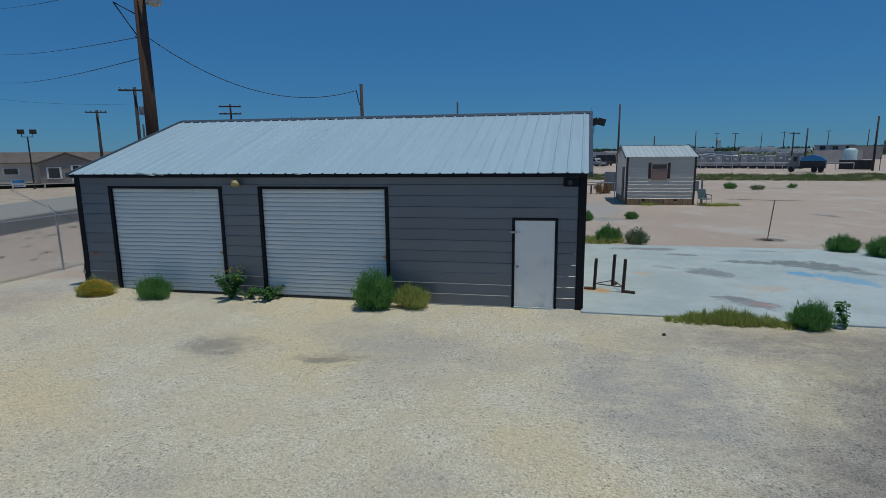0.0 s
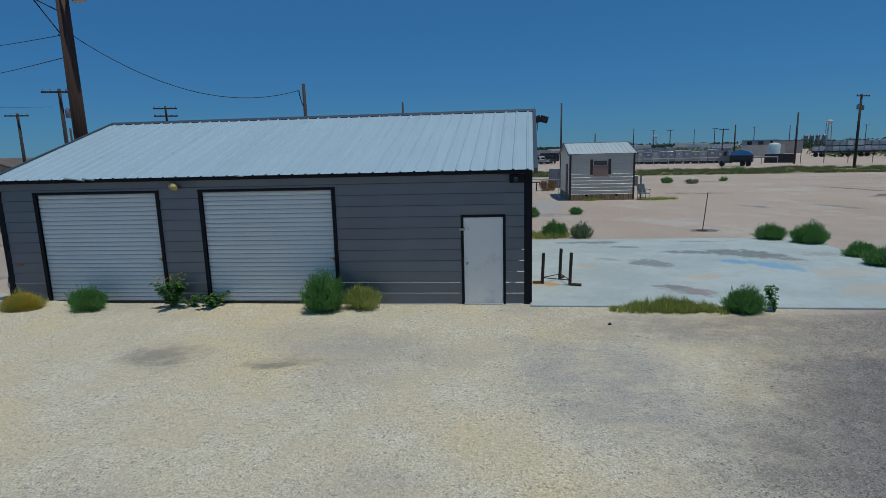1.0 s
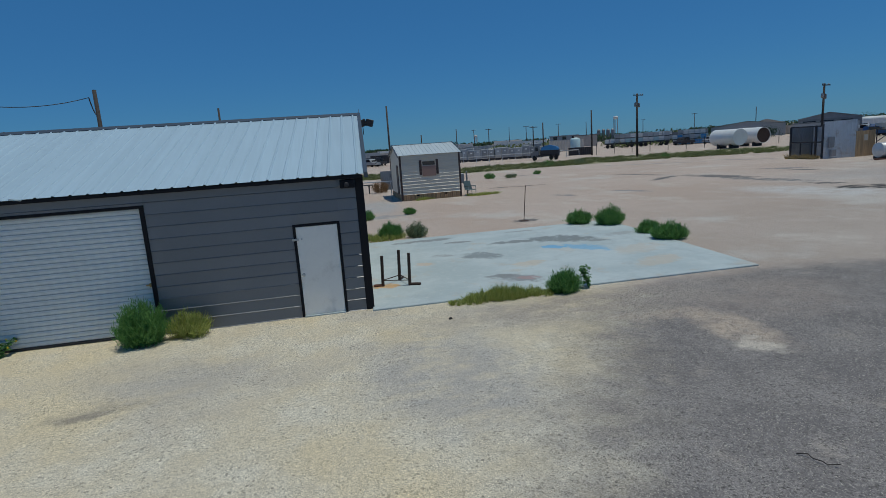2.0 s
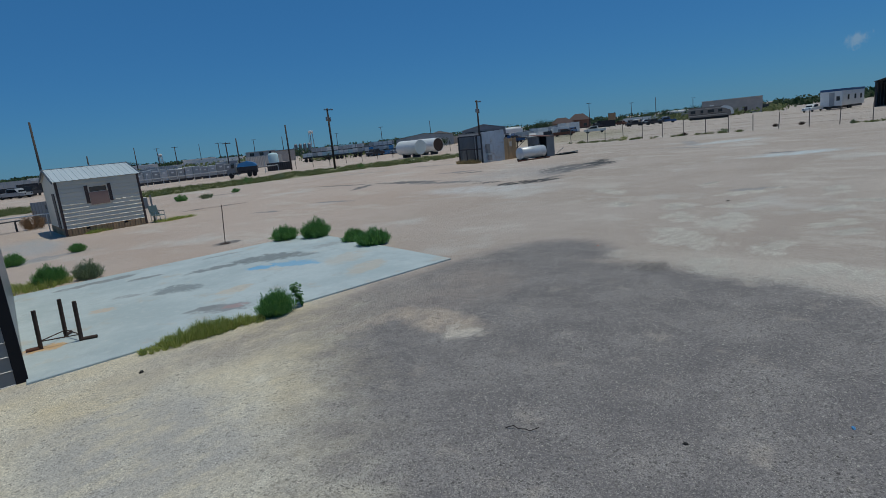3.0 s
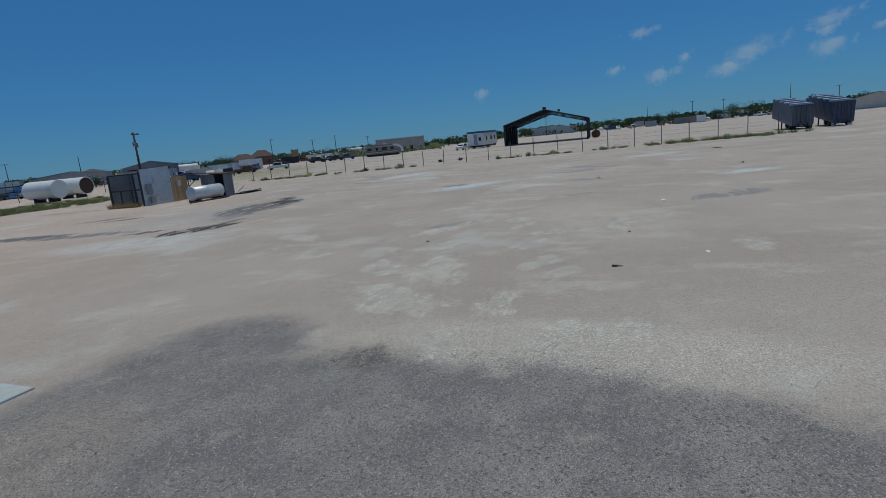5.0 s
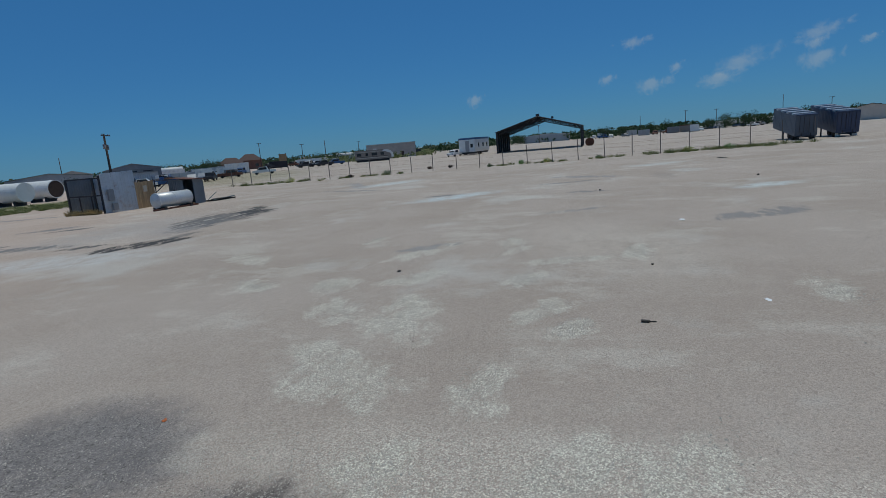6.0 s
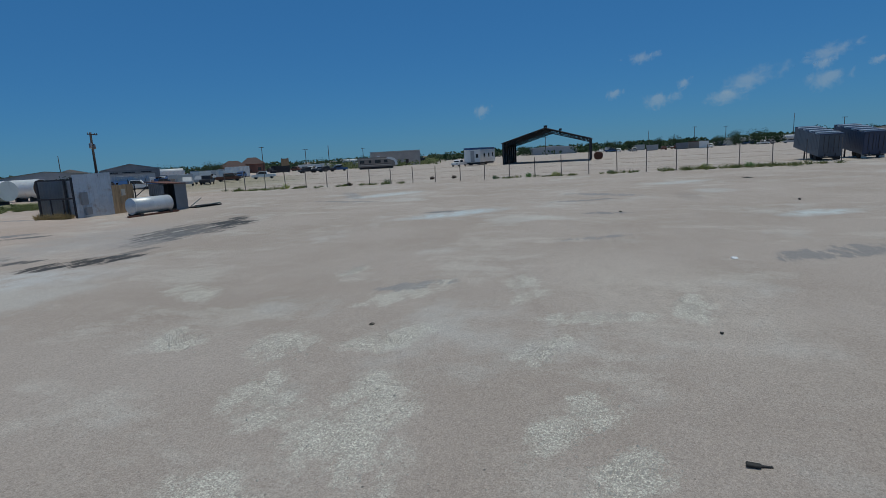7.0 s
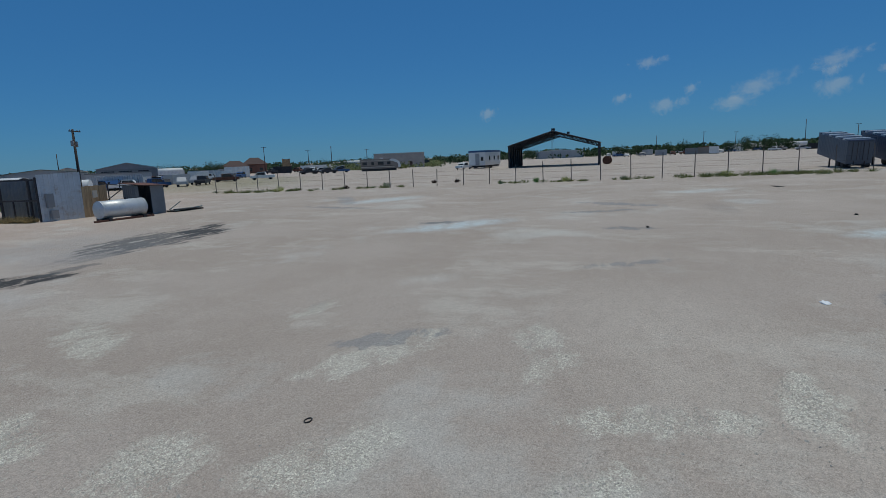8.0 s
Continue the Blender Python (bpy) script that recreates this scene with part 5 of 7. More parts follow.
def fuel_tank():
    top = thing("fuel_tank", "silver horizontal fuel tank lying on timber skids", "tank", at=(46.9, 38.1, 0), turn=-8)
    r, ln = 0.61, 1.62
    bm = bmesh.new()
    lathe(bm, [(0.02, -ln - 0.16), (r * 0.55, -ln - 0.12), (r * 0.9, -ln - 0.04), (r, -ln), (r, ln), (r * 0.9, ln + 0.04), (r * 0.55, ln + 0.12), (0.02, ln + 0.16)], 28, pose(0, 0, r + 0.18, 0, 90, 0))
    part("tank_shell", bm, M_TANK, top, "", True)
    for x in (-ln, -0.1, ln):
        bm = bmesh.new()
        lathe(bm, [(r + 0.012, -0.03), (r + 0.012, 0.03)], 28, pose(x, 0, r + 0.18, 0, 90, 0))
        part("weld_band", bm, M_TANK, top)
    for x in (-1.3, 1.3):
        part("skid", boxes((x - 0.12, x + 0.12, -0.7, 0.7, -0.02, 0.24)), M_POLE_DARK, top)
    part("runner", boxes((-2.4, 2.1, -0.62, -0.5, -0.02, 0.14)), M_RUST_RED, top)
    bm = tubes(((0.4, 0, 2 * r + 0.15), (0.4, 0, 2 * r + 0.3), 0.07), n=10)
    part("filler_neck", bm, M_STEEL, top)


fuel_tank()


def hut():
    top = thing("sheet_metal_hut", "small grey sheet-metal hut with a rusty roof, open at the front", "hut", at=(49.4, 38.6, 0), turn=-12)
    bm = bmesh.new()
    ribbed(bm, 2.0, 2.2, 0.25, 0.02, 0.004, pose(0, 2.4, 0, 90, 0, -90), 0.02, 0.03)
    part("wall_sheet", bm, M_SHEET_DARK, top)
    part("wall_sheet", boxes((0, 0.05, 0.9, 2.4, 0, 2.25)), M_SHEET_DARK, top)
    part("wall_sheet", boxes((0.05, 1.8, 2.35, 2.4, 0, 2.25)), M_SHEET_DARK, top)
    part("wall_sheet", boxes((1.75, 1.8, 0, 2.35, 0, 2.25)), M_SHEET_DARK, top)
    part("wall_sheet", boxes((0.7, 1.75, 0.0, 0.05, 0, 2.25)), M_SHEET_DARK, top)
    bm = bmesh.new()
    box(bm, -0.2, 2.0, -0.25, 2.6, 0, 0.05, pose(0, 0, 2.25, 4, 3, 0))
    part("roof_sheet", bm, M_RUST_RED, top, "rusty roof sheet")
    jn = thing("scrap_pile", "low pile of scrap sheet and pipe beside the hut", "scrap", at=(51.5, 38.2, 0), turn=-10)
    part("sheet", boxes((0, 2.8, -0.5, 0.4, 0.0, 0.12), (0.4, 2.0, -0.7, 0.1, 0.12, 0.2)), M_SCRAP, jn)
    part("pipe", tubes(((0.0, 0, 0.2), (1.2, 0.2, 0.75), 0.035), ((0.1, -0.5, 0.1), (2.6, -0.6, 0.25), 0.05)), M_TEAL, jn)


hut()


# ---- the big open shelter ----
def shelter():
    top = thing("open_shelter", "dark open-fronted steel shelter with lattice trusses", "shelter", at=(151.0, 0, 0))
    yl, yr, h0, h1, d = 28.0, 6.9, 5.3, 8.3, 21.0
    ym = (yl + yr) / 2
    for k in range(7):
        x = d * k / 6
        for y in (yl, yr):
            part("column", boxes((x - 0.18, x + 0.18, y - 0.18, y + 0.18, 0, h0)), M_STEEL, top)
        rows = []
        for s, ya in ((1, yl), (-1, yr)):
            a, b = Vector((x, ya, h0)), Vector((x, ym, h1))
            a2, b2 = Vector((x, ya, h0 - 0.85)), Vector((x, ym, h1 - 0.85))
            rows += [(a, b, 0.1), (a2, b2, 0.08)]
            for j in range(10):
                rows += [(a.lerp(b, j / 10), a2.lerp(b2, (j + 0.5) / 10), 0.045), (a2.lerp(b2, (j + 0.5) / 10), a.lerp(b, (j + 1) / 10), 0.045)]
        part("truss", tubes(*rows, n=6), M_STEEL, top)
    for ya, sg in ((yl + 0.4, 1), (yr - 0.4, -1)):
        bm = bmesh.new()
        a, b = (ya, h0 - 0.05), (ym, h1 + 0.12)
        prism(bm, [a, b, (b[0], b[1] + 0.1), (a[0], a[1] + 0.1)], -0.4, d + 0.4, Matrix(((0, 1, 0, 0), (1, 0, 0, 0), (0, 0, 1, 0), (0, 0, 0, 1))))
        part("roof_sheet", bm, M_SHEET_DARK, top)
    part("wall_sheet", boxes((0, d, yl + 0.18, yl + 0.24, 0, h0)), M_SCRAP, top)
    part("ridge_vent", boxes((0.2, 1.2, ym - 0.4, ym + 0.4, h1 + 0.1, h1 + 0.7)), M_STEEL, top)
    part("ridge_vent", boxes((9, 9.7, ym - 3.3, ym - 2.7, h1 - 0.5, h1 + 0.05)), M_STEEL, top)


shelter()


def cable_spool():
    top = thing("cable_spool", "rusty cable spool standing beside the shelter", "spool", at=(157, 5.0, 0), turn=68)
    top.scale = (0.72, 0.72, 0.72)
    for y in (-0.8, 0.8):
        bm = bmesh.new()
        lathe(bm, [(1.35, -0.08), (1.35, 0.08)], 24, pose(0, y, 1.35, 90))
        part("flange", bm, M_RUST_RED, top)
    bm = bmesh.new()
    lathe(bm, [(0.7, -0.75), (0.7, 0.75)], 20, pose(0, 0, 1.35, 90))
    part("drum", bm, M_RUST, top)


cable_spool()


# ---- semi trailers ----
def semi_trailer(x, y, skin, label, turn=0.0, h=3.55, ln=9.6):
    """A box trailer whose nose stands high on its landing legs."""
    top = thing("semi_trailer", label, "semi trailer", "parked trailers")
    top.matrix_basis = pose(x, y, -0.12, 0, -7, turn)
    w = 2.6
    body = bmesh.new()
    box(body, 0, ln, 0, w, 0.62, h - 0.25, None, 0.03)
    body = part("trailer_body", body, skin, top)
    for k in range(18):
        xx = 0.5 + k * (ln - 1) / 17
        part("side_rib", boxes((xx - 0.04, xx + 0.04, w, w + 0.012, 1.05, h - 0.3)), skin, body)
    for k in range(9):
        xx = 0.3 + k * (ln - 0.6) / 8
        part("roof_bow", boxes((xx - 0.35, xx + 0.35, 0.02, w - 0.02, h - 0.25, h - 0.12 + 0.06 * (k % 2))), M_GALV if k % 2 else M_TRAILER_BLUE, body)
    for y0, y1 in ((0.05, w / 2 - 0.02), (w / 2 + 0.02, w - 0.05)):
        part("rear_door", boxes((-0.05, 0.0, y0, y1, 0.95, h - 0.35), bevel=0.01), skin, body)
    for yy in (0.5, 1.0, 1.6, 2.1):
        part("lock_bar", tubes(((-0.09, yy, 1.1), (-0.09, yy, h - 0.4), 0.025), n=6), M_STEEL, body)
    part("bumper", boxes((-0.1, 0.05, 0.3, w - 0.3, 0.45, 0.6), (-0.06, 0.02, 0.7, 0.8, 0.5, 1.0), (-0.06, 0.02, w - 0.8, w - 0.7, 0.5, 1.0)), M_STEEL, top)
    for xx in (1.2, 2.6):
        for y0 in (0.02, w - 0.52):
            bm = bmesh.new()
            lathe(bm, [(0.3, 0), (0.5, 0.03), (0.52, 0.25), (0.5, 0.47), (0.3, 0.5)], 18, pose(xx, y0 + 0.5, 0.52, 90))
            part("wheel", bm, M_TYRE, top)
    for y0 in (0.05, w - 0.65):
        part("mud_flap", boxes((0.3, 0.33, y0, y0 + 0.6, 0.15, 1.0)), M_TYRE if skin is M_TRAILER else M_WHITE, top)
    part("landing_leg", boxes((ln - 3, ln - 2.85, 0.5, 0.65, -1.3, 1.0), (ln - 3, ln - 2.85, w - 0.65, w - 0.5, -1.3, 1.0)), M_STEEL, top)


semi_trailer(92.0, -24.4, M_TRAILER, "grey ribbed semi trailer parked by the fence", 0)
semi_trailer(92.5, -29.3, M_TRAILER_BLUE, "navy blue semi trailer with white mud flaps", 0)


# ---- things beyond the east fence ----
def camper():
    top = thing("camper_trailer", "grey-beige camper trailer with a curved nose", "camper", at=(176.5, 79.5, 0), turn=-70)
    ln, w, h = 12.5, 2.6, 3.7
    bm = bmesh.new()
    nose = [(ln, 1.0), (ln, 1.7), (ln - 0.25, 2.4), (ln - 0.8, 3.05), (ln - 1.7, 3.5), (ln - 2.9, h)]
    prism(bm, [(0, 0.7), (ln - 0.6, 0.7)] + nose + [(0.1, h), (0, h - 0.2)], -w / 2, w / 2)
    part("camper_body", bm, M_SHADE_NET, top)
    bm = bmesh.new()
    prism(bm, nose + [(x - 0.75, z - 0.55 * (z > 2.9)) for x, z in nose[::-1]], -w / 2 - 0.03, w / 2 + 0.03)
    part("front_cap", bm, M_WHITE, top, "white curved nose cap")
    for x0, x1 in ((0.6, 2.0), (3.4, 4.2), (5.4, 7.2), (8.3, 9.4)):
        part("window", boxes((x0, x1, -w / 2 - 0.03, -w / 2, 1.9, 2.8)), M_GLASS, top)
    for z0, z1, m in ((1.15, 1.35, M_CREAM), (1.5, 1.62, M_BROWN), (3.1, 3.25, M_CREAM)):
        part("stripe", boxes((0.1, ln - 1.9, -w / 2 - 0.02, -w / 2, z0, z1)), m, top)
    part("skirt_shadow_panel", boxes((0.3, ln - 1.4, -w / 2 + 0.1, w / 2 - 0.1, 0.05, 0.7)), M_SCRAP, top)
    part("roof_unit", boxes((6, 7, -0.5, 0.5, h, h + 0.35), bevel=0.05), M_WHITE, top)


camper()


def block_building(x, y, w, d, h, wall, label, turn=0.0, roof=None, rise=0.0, openings=(), name="warehouse"):
    """A plain far building: walls, roof and openings on the side towards the yard."""
    top = thing(name, label, "building", at=(x, y, 0), turn=turn)
    part("wall", boxes((0, w, 0, d, 0, h)), wall, top)
    bm = bmesh.new()
    if rise:
        prism(bm, [(-0.3, h), (w / 2, h + rise), (w + 0.3, h), (w + 0.3, h + 0.15), (w / 2, h + rise + 0.15), (-0.3, h + 0.15)], -0.3, d + 0.3)
        gb = bmesh.new()
        prism(gb, [(0, h), (w, h), (w / 2, h + rise)], 0.0, d)
        part("gable", gb, wall, top)
    else:
        box(bm, -0.2, w + 0.2, -0.2, d + 0.2, h, h + 0.25)
    part("roof", bm, roof or M_LIGHT_GREY, top)
    for x0, x1, z0, z1, m in openings:
        part("window" if z0 > 0.3 else "door", boxes((x0, x1, -0.06, 0.0, z0, z1)), m, top)
    return top


block_building(219.0, 93.5, 20, 12, 5.6, M_DUN, "low tan flat-roofed building beyond the camper", -69, M_LIGHT_GREY, 0, ((2, 4, 1.2, 2.6, M_GLASS), (8, 10, 1.2, 2.6, M_GLASS), (14, 15.2, 0, 2.4, M_BROWN), (20, 22, 1.2, 2.6, M_GLASS)))


def office_trailer():
    top = thing("office_trailer", "white and blue box office trailer", "office trailer", at=(158.5, 35.6, 0), turn=-7)
    w, ln, h = 4.6, 13.0, 4.7
    part("trailer_body", boxes((0, ln, 0, w, 0.8, h - 0.5), bevel=0.03), M_WHITE, top)
    part("blue_band", boxes((-0.03, ln + 0.03, -0.03, w + 0.03, h - 0.5, h), bevel=0.02), M_BLUE, top)
    part("end_door", boxes((-0.06, 0, 1.6, 2.7, 0.9, 3.9)), M_LIGHT_GREY, top)
    part("window", boxes((-0.06, 0, 0.5, 1.2, 2.0, 3.0)), M_GLASS, top)
    for x in (3, 7, 10.5):
        part("window", boxes((x, x + 0.9, -0.06, 0, 2.1, 3.2)), M_GLASS, top)
    part("underframe", boxes((0.3, ln - 0.3, 0.3, w - 0.3, 0.3, 0.8)), M_STEEL, top)
    for x in (4, 5.4):
        for y in (0.0, w - 0.3):
            bm = bmesh.new()
            lathe(bm, [(0.45, 0), (0.45, 0.3)], 14, pose(x, y + 0.3, 0.45, 90))
            part("wheel", bm, M_TYRE, top)


office_trailer()


def car(x, y, turn, paint, label, pickup=False, name="parked_car"):
    top = thing(name, label, "car", "parked vehicles", at=(x, y, 0), turn=turn)
    ln, w = (5.6, 2.0) if pickup else (4.7, 1.85)
    bm = bmesh.new()
    prism(bm, [(0.0, 0.45), (0.05, 0.95), (1.3, 1.08), (ln - 0.1, 1.08), (ln, 0.9), (ln, 0.45)], -w / 2, w / 2)
    part("body", bm, paint, top)
    bm = bmesh.new()
    prism(bm, [(1.1, 1.06), (1.8, 1.78), (3.5 if pickup else 3.9, 1.8), (3.7 if pickup else 4.5, 1.06)], -w / 2 + 0.12, w / 2 - 0.12)
    part("cabin", bm, paint, top)
    bm = bmesh.new()
    prism(bm, [(1.35, 1.14), (1.85, 1.68), (3.4 if pickup else 3.8, 1.70), (3.5 if pickup else 4.2, 1.14)], -w / 2 + 0.09, w / 2 - 0.09)
    part("window", bm, M_GLASS, top)
    part("windscreen", boxes((1.2, 1.24, -0.7, 0.7, 1.15, 1.5)), M_GLASS, top)
    for xx in (0.95, ln - 1.0):
        for yy in (-w / 2, w / 2 - 0.22):
            bm = bmesh.new()
            lathe(bm, [(0.2, 0), (0.36, 0.02), (0.36, 0.20), (0.2, 0.22)], 14, pose(xx, yy + 0.22, 0.36, 90))
            part("wheel", bm, M_TYRE, top)
    for yy in (-w / 2 + 0.15, w / 2 - 0.45):
        part("headlight", boxes((-0.02, 0.03, yy, yy + 0.3, 0.7, 0.85)), M_GLASS, top)


car(153.5, 41.5, -12, M_WHITE, "white pickup parked beside the office trailer", True, "pickup")


# ---- the far field ----
def far(az, d):
    """A place d metres off, az degrees left of north: from the garage front, or from the yard's middle for what lies east."""
    ox, oy = (0.4, 0.5) if az > -75 else (9.9, 3.7)
    return ox - d * math.sin(radians(az)), oy + d * math.cos(radians(az))


def tree(x, y, h, w, seed, label="green broad-crowned tree on the skyline"):
    rng = random.Random(seed)
    top = thing("tree", label, "tree", "far trees", at=(x, y, 0))
    bm = bmesh.new()
    tube(bm, (0, 0, -0.2), (0, 0, h * 0.45), h * 0.035, h * 0.022, 8)
    lumps = []
    for k in range(11):
        a, r = rng.uniform(0, 6.28), rng.uniform(0.05, 0.95) * w / 2
        p = Vector((r * math.cos(a), r * math.sin(a), h * rng.uniform(0.2, 0.74)))
        tube(bm, (0, 0, h * 0.35), p, h * 0.016, h * 0.006, 5)
        lumps.append((p, w * rng.uniform(0.2, 0.3)))
    part("trunk", bm, M_POLE_DARK, top)
    vs, fs = [], []
    for _ in range(1500):
        c, r = rng.choice(lumps)
        d = Vector((rng.gauss(0, 1), rng.gauss(0, 1), rng.gauss(0, 0.8)))
        p = c + d.normalized() * r * rng.uniform(0.5, 1.05)
        p.z = max(p.z, h * 0.04)
        s = rng.uniform(0.14, 0.34) * (h / 7)
        u = Vector((rng.gauss(0, 1), rng.gauss(0, 1), rng.gauss(0, 1))).normalized()
        v = u.orthogonal().normalized()
        i = len(vs)
        vs += [p - u * s, p + v * s * 0.7, p + u * s, p - v * s * 0.7]
        fs.append((i, i + 1, i + 2, i + 3))
    from_lists("crown", vs, fs, M_TREE, top)


def scrub_band(az0, az1, d0, d1, h, n, seed, label, material=None):
    """Low far scrub that nobody could count."""
    rng = random.Random(seed)
    vs, fs = [], []
    for _ in range(n):
        cx, cy = far(rng.uniform(az0, az1), rng.uniform(d0, d1))
        hh, ww = h * rng.uniform(0.4, 1.0), h * rng.uniform(0.8, 1.9)
        for _ in range(34):
            p = Vector((cx + rng.gauss(0, ww * 0.4), cy + rng.gauss(0, ww * 0.4), hh * rng.random() ** 0.7))
            u = Vector((rng.gauss(0, 1), rng.gauss(0, 1), rng.gauss(0, 1))).normalized() * h * 0.16
            v = u.orthogonal() * 0.8
            i = len(vs)
            vs += [p - u, p + v, p + u, p - v]
            fs.append((i, i + 1, i + 2, i + 3))
    tagged(from_lists("far_scrub", vs, fs, material or M_TREE), label, "scrub", kind="stuff")


scrub_band(-6, -40, 300, 430, 4.5, 230, 41, "dark green scrub along the northern horizon")
scrub_band(-40, -75, 290, 400, 4.5, 230, 42, "dark green scrub along the north-eastern horizon")
scrub_band(-75, -125, 330, 480, 5.5, 330, 43, "dark green scrub along the eastern horizon")
scrub_band(4, -8, 230, 420, 4.0, 120, 48, "dark green scrub north of the small shed")
scrub_band(45, 62, 160, 260, 3.5, 60, 44, "green scrub beyond the road")
scrub_band(-62, -73, 215, 330, 2.6, 150, 45, "olive roadside scrub", M_FAR_GRASS)
scrub_band(-12, -24, 165, 240, 2.6, 130, 46, "olive rough grass mound in the north", M_FAR_GRASS)
scrub_band(-28, -40, 150, 220, 2.0, 120, 47, "olive rough grass behind the plastic totes", M_FAR_GRASS)
def wood(rows):
    for az, d, h, w, s in rows:
        x, y = far(az, d)
        tree(x, y, h * 0.7, w * 0.9, 100 + s)


wood((
    (-52, 258, 7.6, 8, 1), (-51, 262, 7.0, 8, 2), (-53, 255, 8.0, 9, 3), (-49.5, 250, 6.4, 7, 4), (-48.3, 232, 6.6, 8, 5), (-44.5, 215, 6.0, 7, 6), (-62.5, 262, 6.4, 9, 7), (-64, 270, 6.2, 9, 8),
))
wood((
    (-91, 300, 8.6, 9, 9), (-92.6, 305, 7.2, 7, 10), (-95, 300, 8.4, 10, 11), (-96.7, 300, 8.8, 10, 12), (-100.2, 302, 7.6, 9, 13), (-101.6, 300, 8.8, 12, 14), (-103.0, 300, 9.2, 12, 15), (-104.6, 310, 8.0, 10, 16),
))
wood((
    (-107.7, 296, 10.6, 9, 17), (-111.2, 276, 8.2, 9, 18), (-82.6, 330, 8.0, 12, 19), (-80.8, 330, 7.6, 12, 20), (-37.0, 250, 6.5, 6, 21), (-38.4, 240, 5.6, 6, 22), (-42.0, 170, 5.0, 6, 23), (-13, 330, 9, 9, 24), (-66.5, 280, 7, 9, 25), (-30.5, 330, 8, 9, 26),
))


def water_tower(az, d, h, r):
    x, y = far(az, d)
    top = thing("water_tower", "white water tower on slender legs, far off", "water tower", at=(x, y, 0))
    for k in range(5):
        a = 1.2566 * k
        part("leg", tubes(((r * 1.1 * math.cos(a), r * 1.1 * math.sin(a), 0), (r * 0.8 * math.cos(a), r * 0.8 * math.sin(a), h - r), 0.16), n=6), M_LIGHT_GREY, top)
    bm = bmesh.new()
    lathe(bm, [(0.3, h - 1.3 * r), (r * 0.9, h - 0.9 * r), (r, h - 0.5 * r), (r * 0.95, h - 0.15 * r), (0.3, h)], 16)
    part("tank", bm, M_WHITE, top, "", True)


water_tower(-15.2, 416, 10.0, 1.3)
water_tower(-29.0, 400, 15.6, 1.7)


def silos(az, d):
    x, y = far(az, d)
    for k in range(4):
        top = thing("silo", "grey steel silo on the horizon", "silo", "far silos", at=(x + k * 2.2, y - k * 1.2, 0))
        bm = bmesh.new()
        lathe(bm, [(0.95, 0), (0.95, 6.2), (0.3, 6.9)], 14)
        part("silo_shell", bm, M_GREY, top)


silos(-27.4, 330)


def storage_unit(x, y, turn, w=1.35, h=2.3, d=1.4, base=0.45):
    top = thing("storage_unit", "grey metal equipment cabinet in a long row", "cabinet", "equipment row", at=(x, y, 0), turn=turn)
    part("skid", boxes((0.05, w - 0.05, 0.05, d - 0.05, 0, base)), M_STEEL, top)
    part("cabinet_body", boxes((0, w, 0, d, base, base + h), bevel=0.04), M_CABINET, top)
    part("door", boxes((0.12, w - 0.12, -0.04, 0.0, base + 0.15, base + h - 0.2)), M_CABINET, top)
    part("label_plate", boxes((w * 0.35, w * 0.65, -0.06, -0.04, base + h * 0.62, base + h * 0.75)), M_WHITE, top)


rng = random.Random(31)
for k in range(15):
    x, y = far(-11.4 - 0.70 * k, 113 + rng.uniform(-0.4, 0.4))
    storage_unit(x, y, -16 + rng.uniform(-4, 4), rng.uniform(1.2, 1.45), rng.uniform(1.7, 2.1))
for k in range(11):
    x, y = far(-12.0 - 0.98 * k, 121 + rng.uniform(-1, 1))
    storage_unit(x, y, -18 + rng.uniform(-8, 8), rng.uniform(1.4, 2.2), rng.uniform(1.8, 2.5), 1.6, 0.3)


def container(x, y, turn, ln, h, skin, label, w=2.4):
    top = thing("storage_container", label, "container", "far containers", at=(x, y, 0), turn=turn)
    bm = bmesh.new()
    ribbed(bm, ln, h - 0.2, 0.4, 0.05, 0.02, pose(0, 0, 0.15, 90), 0.06, 0.1)
    ribbed(bm, ln, h - 0.2, 0.4, 0.05, 0.02, pose(ln, w, 0.15, 90, 0, 180), 0.06, 0.1)
    part("side_wall", bm, skin, top)
    part("roof", boxes((-0.02, ln + 0.02, -0.03, w + 0.03, h - 0.12, h)), skin, top)
    part("base_frame", boxes((0, ln, 0, w, 0.02, 0.18)), M_STEEL, top)
    for x0 in (0.0, ln - 0.08):
        part("end_wall", boxes((x0, x0 + 0.08, 0.02, w - 0.02, 0.16, h - 0.12)), skin, top)


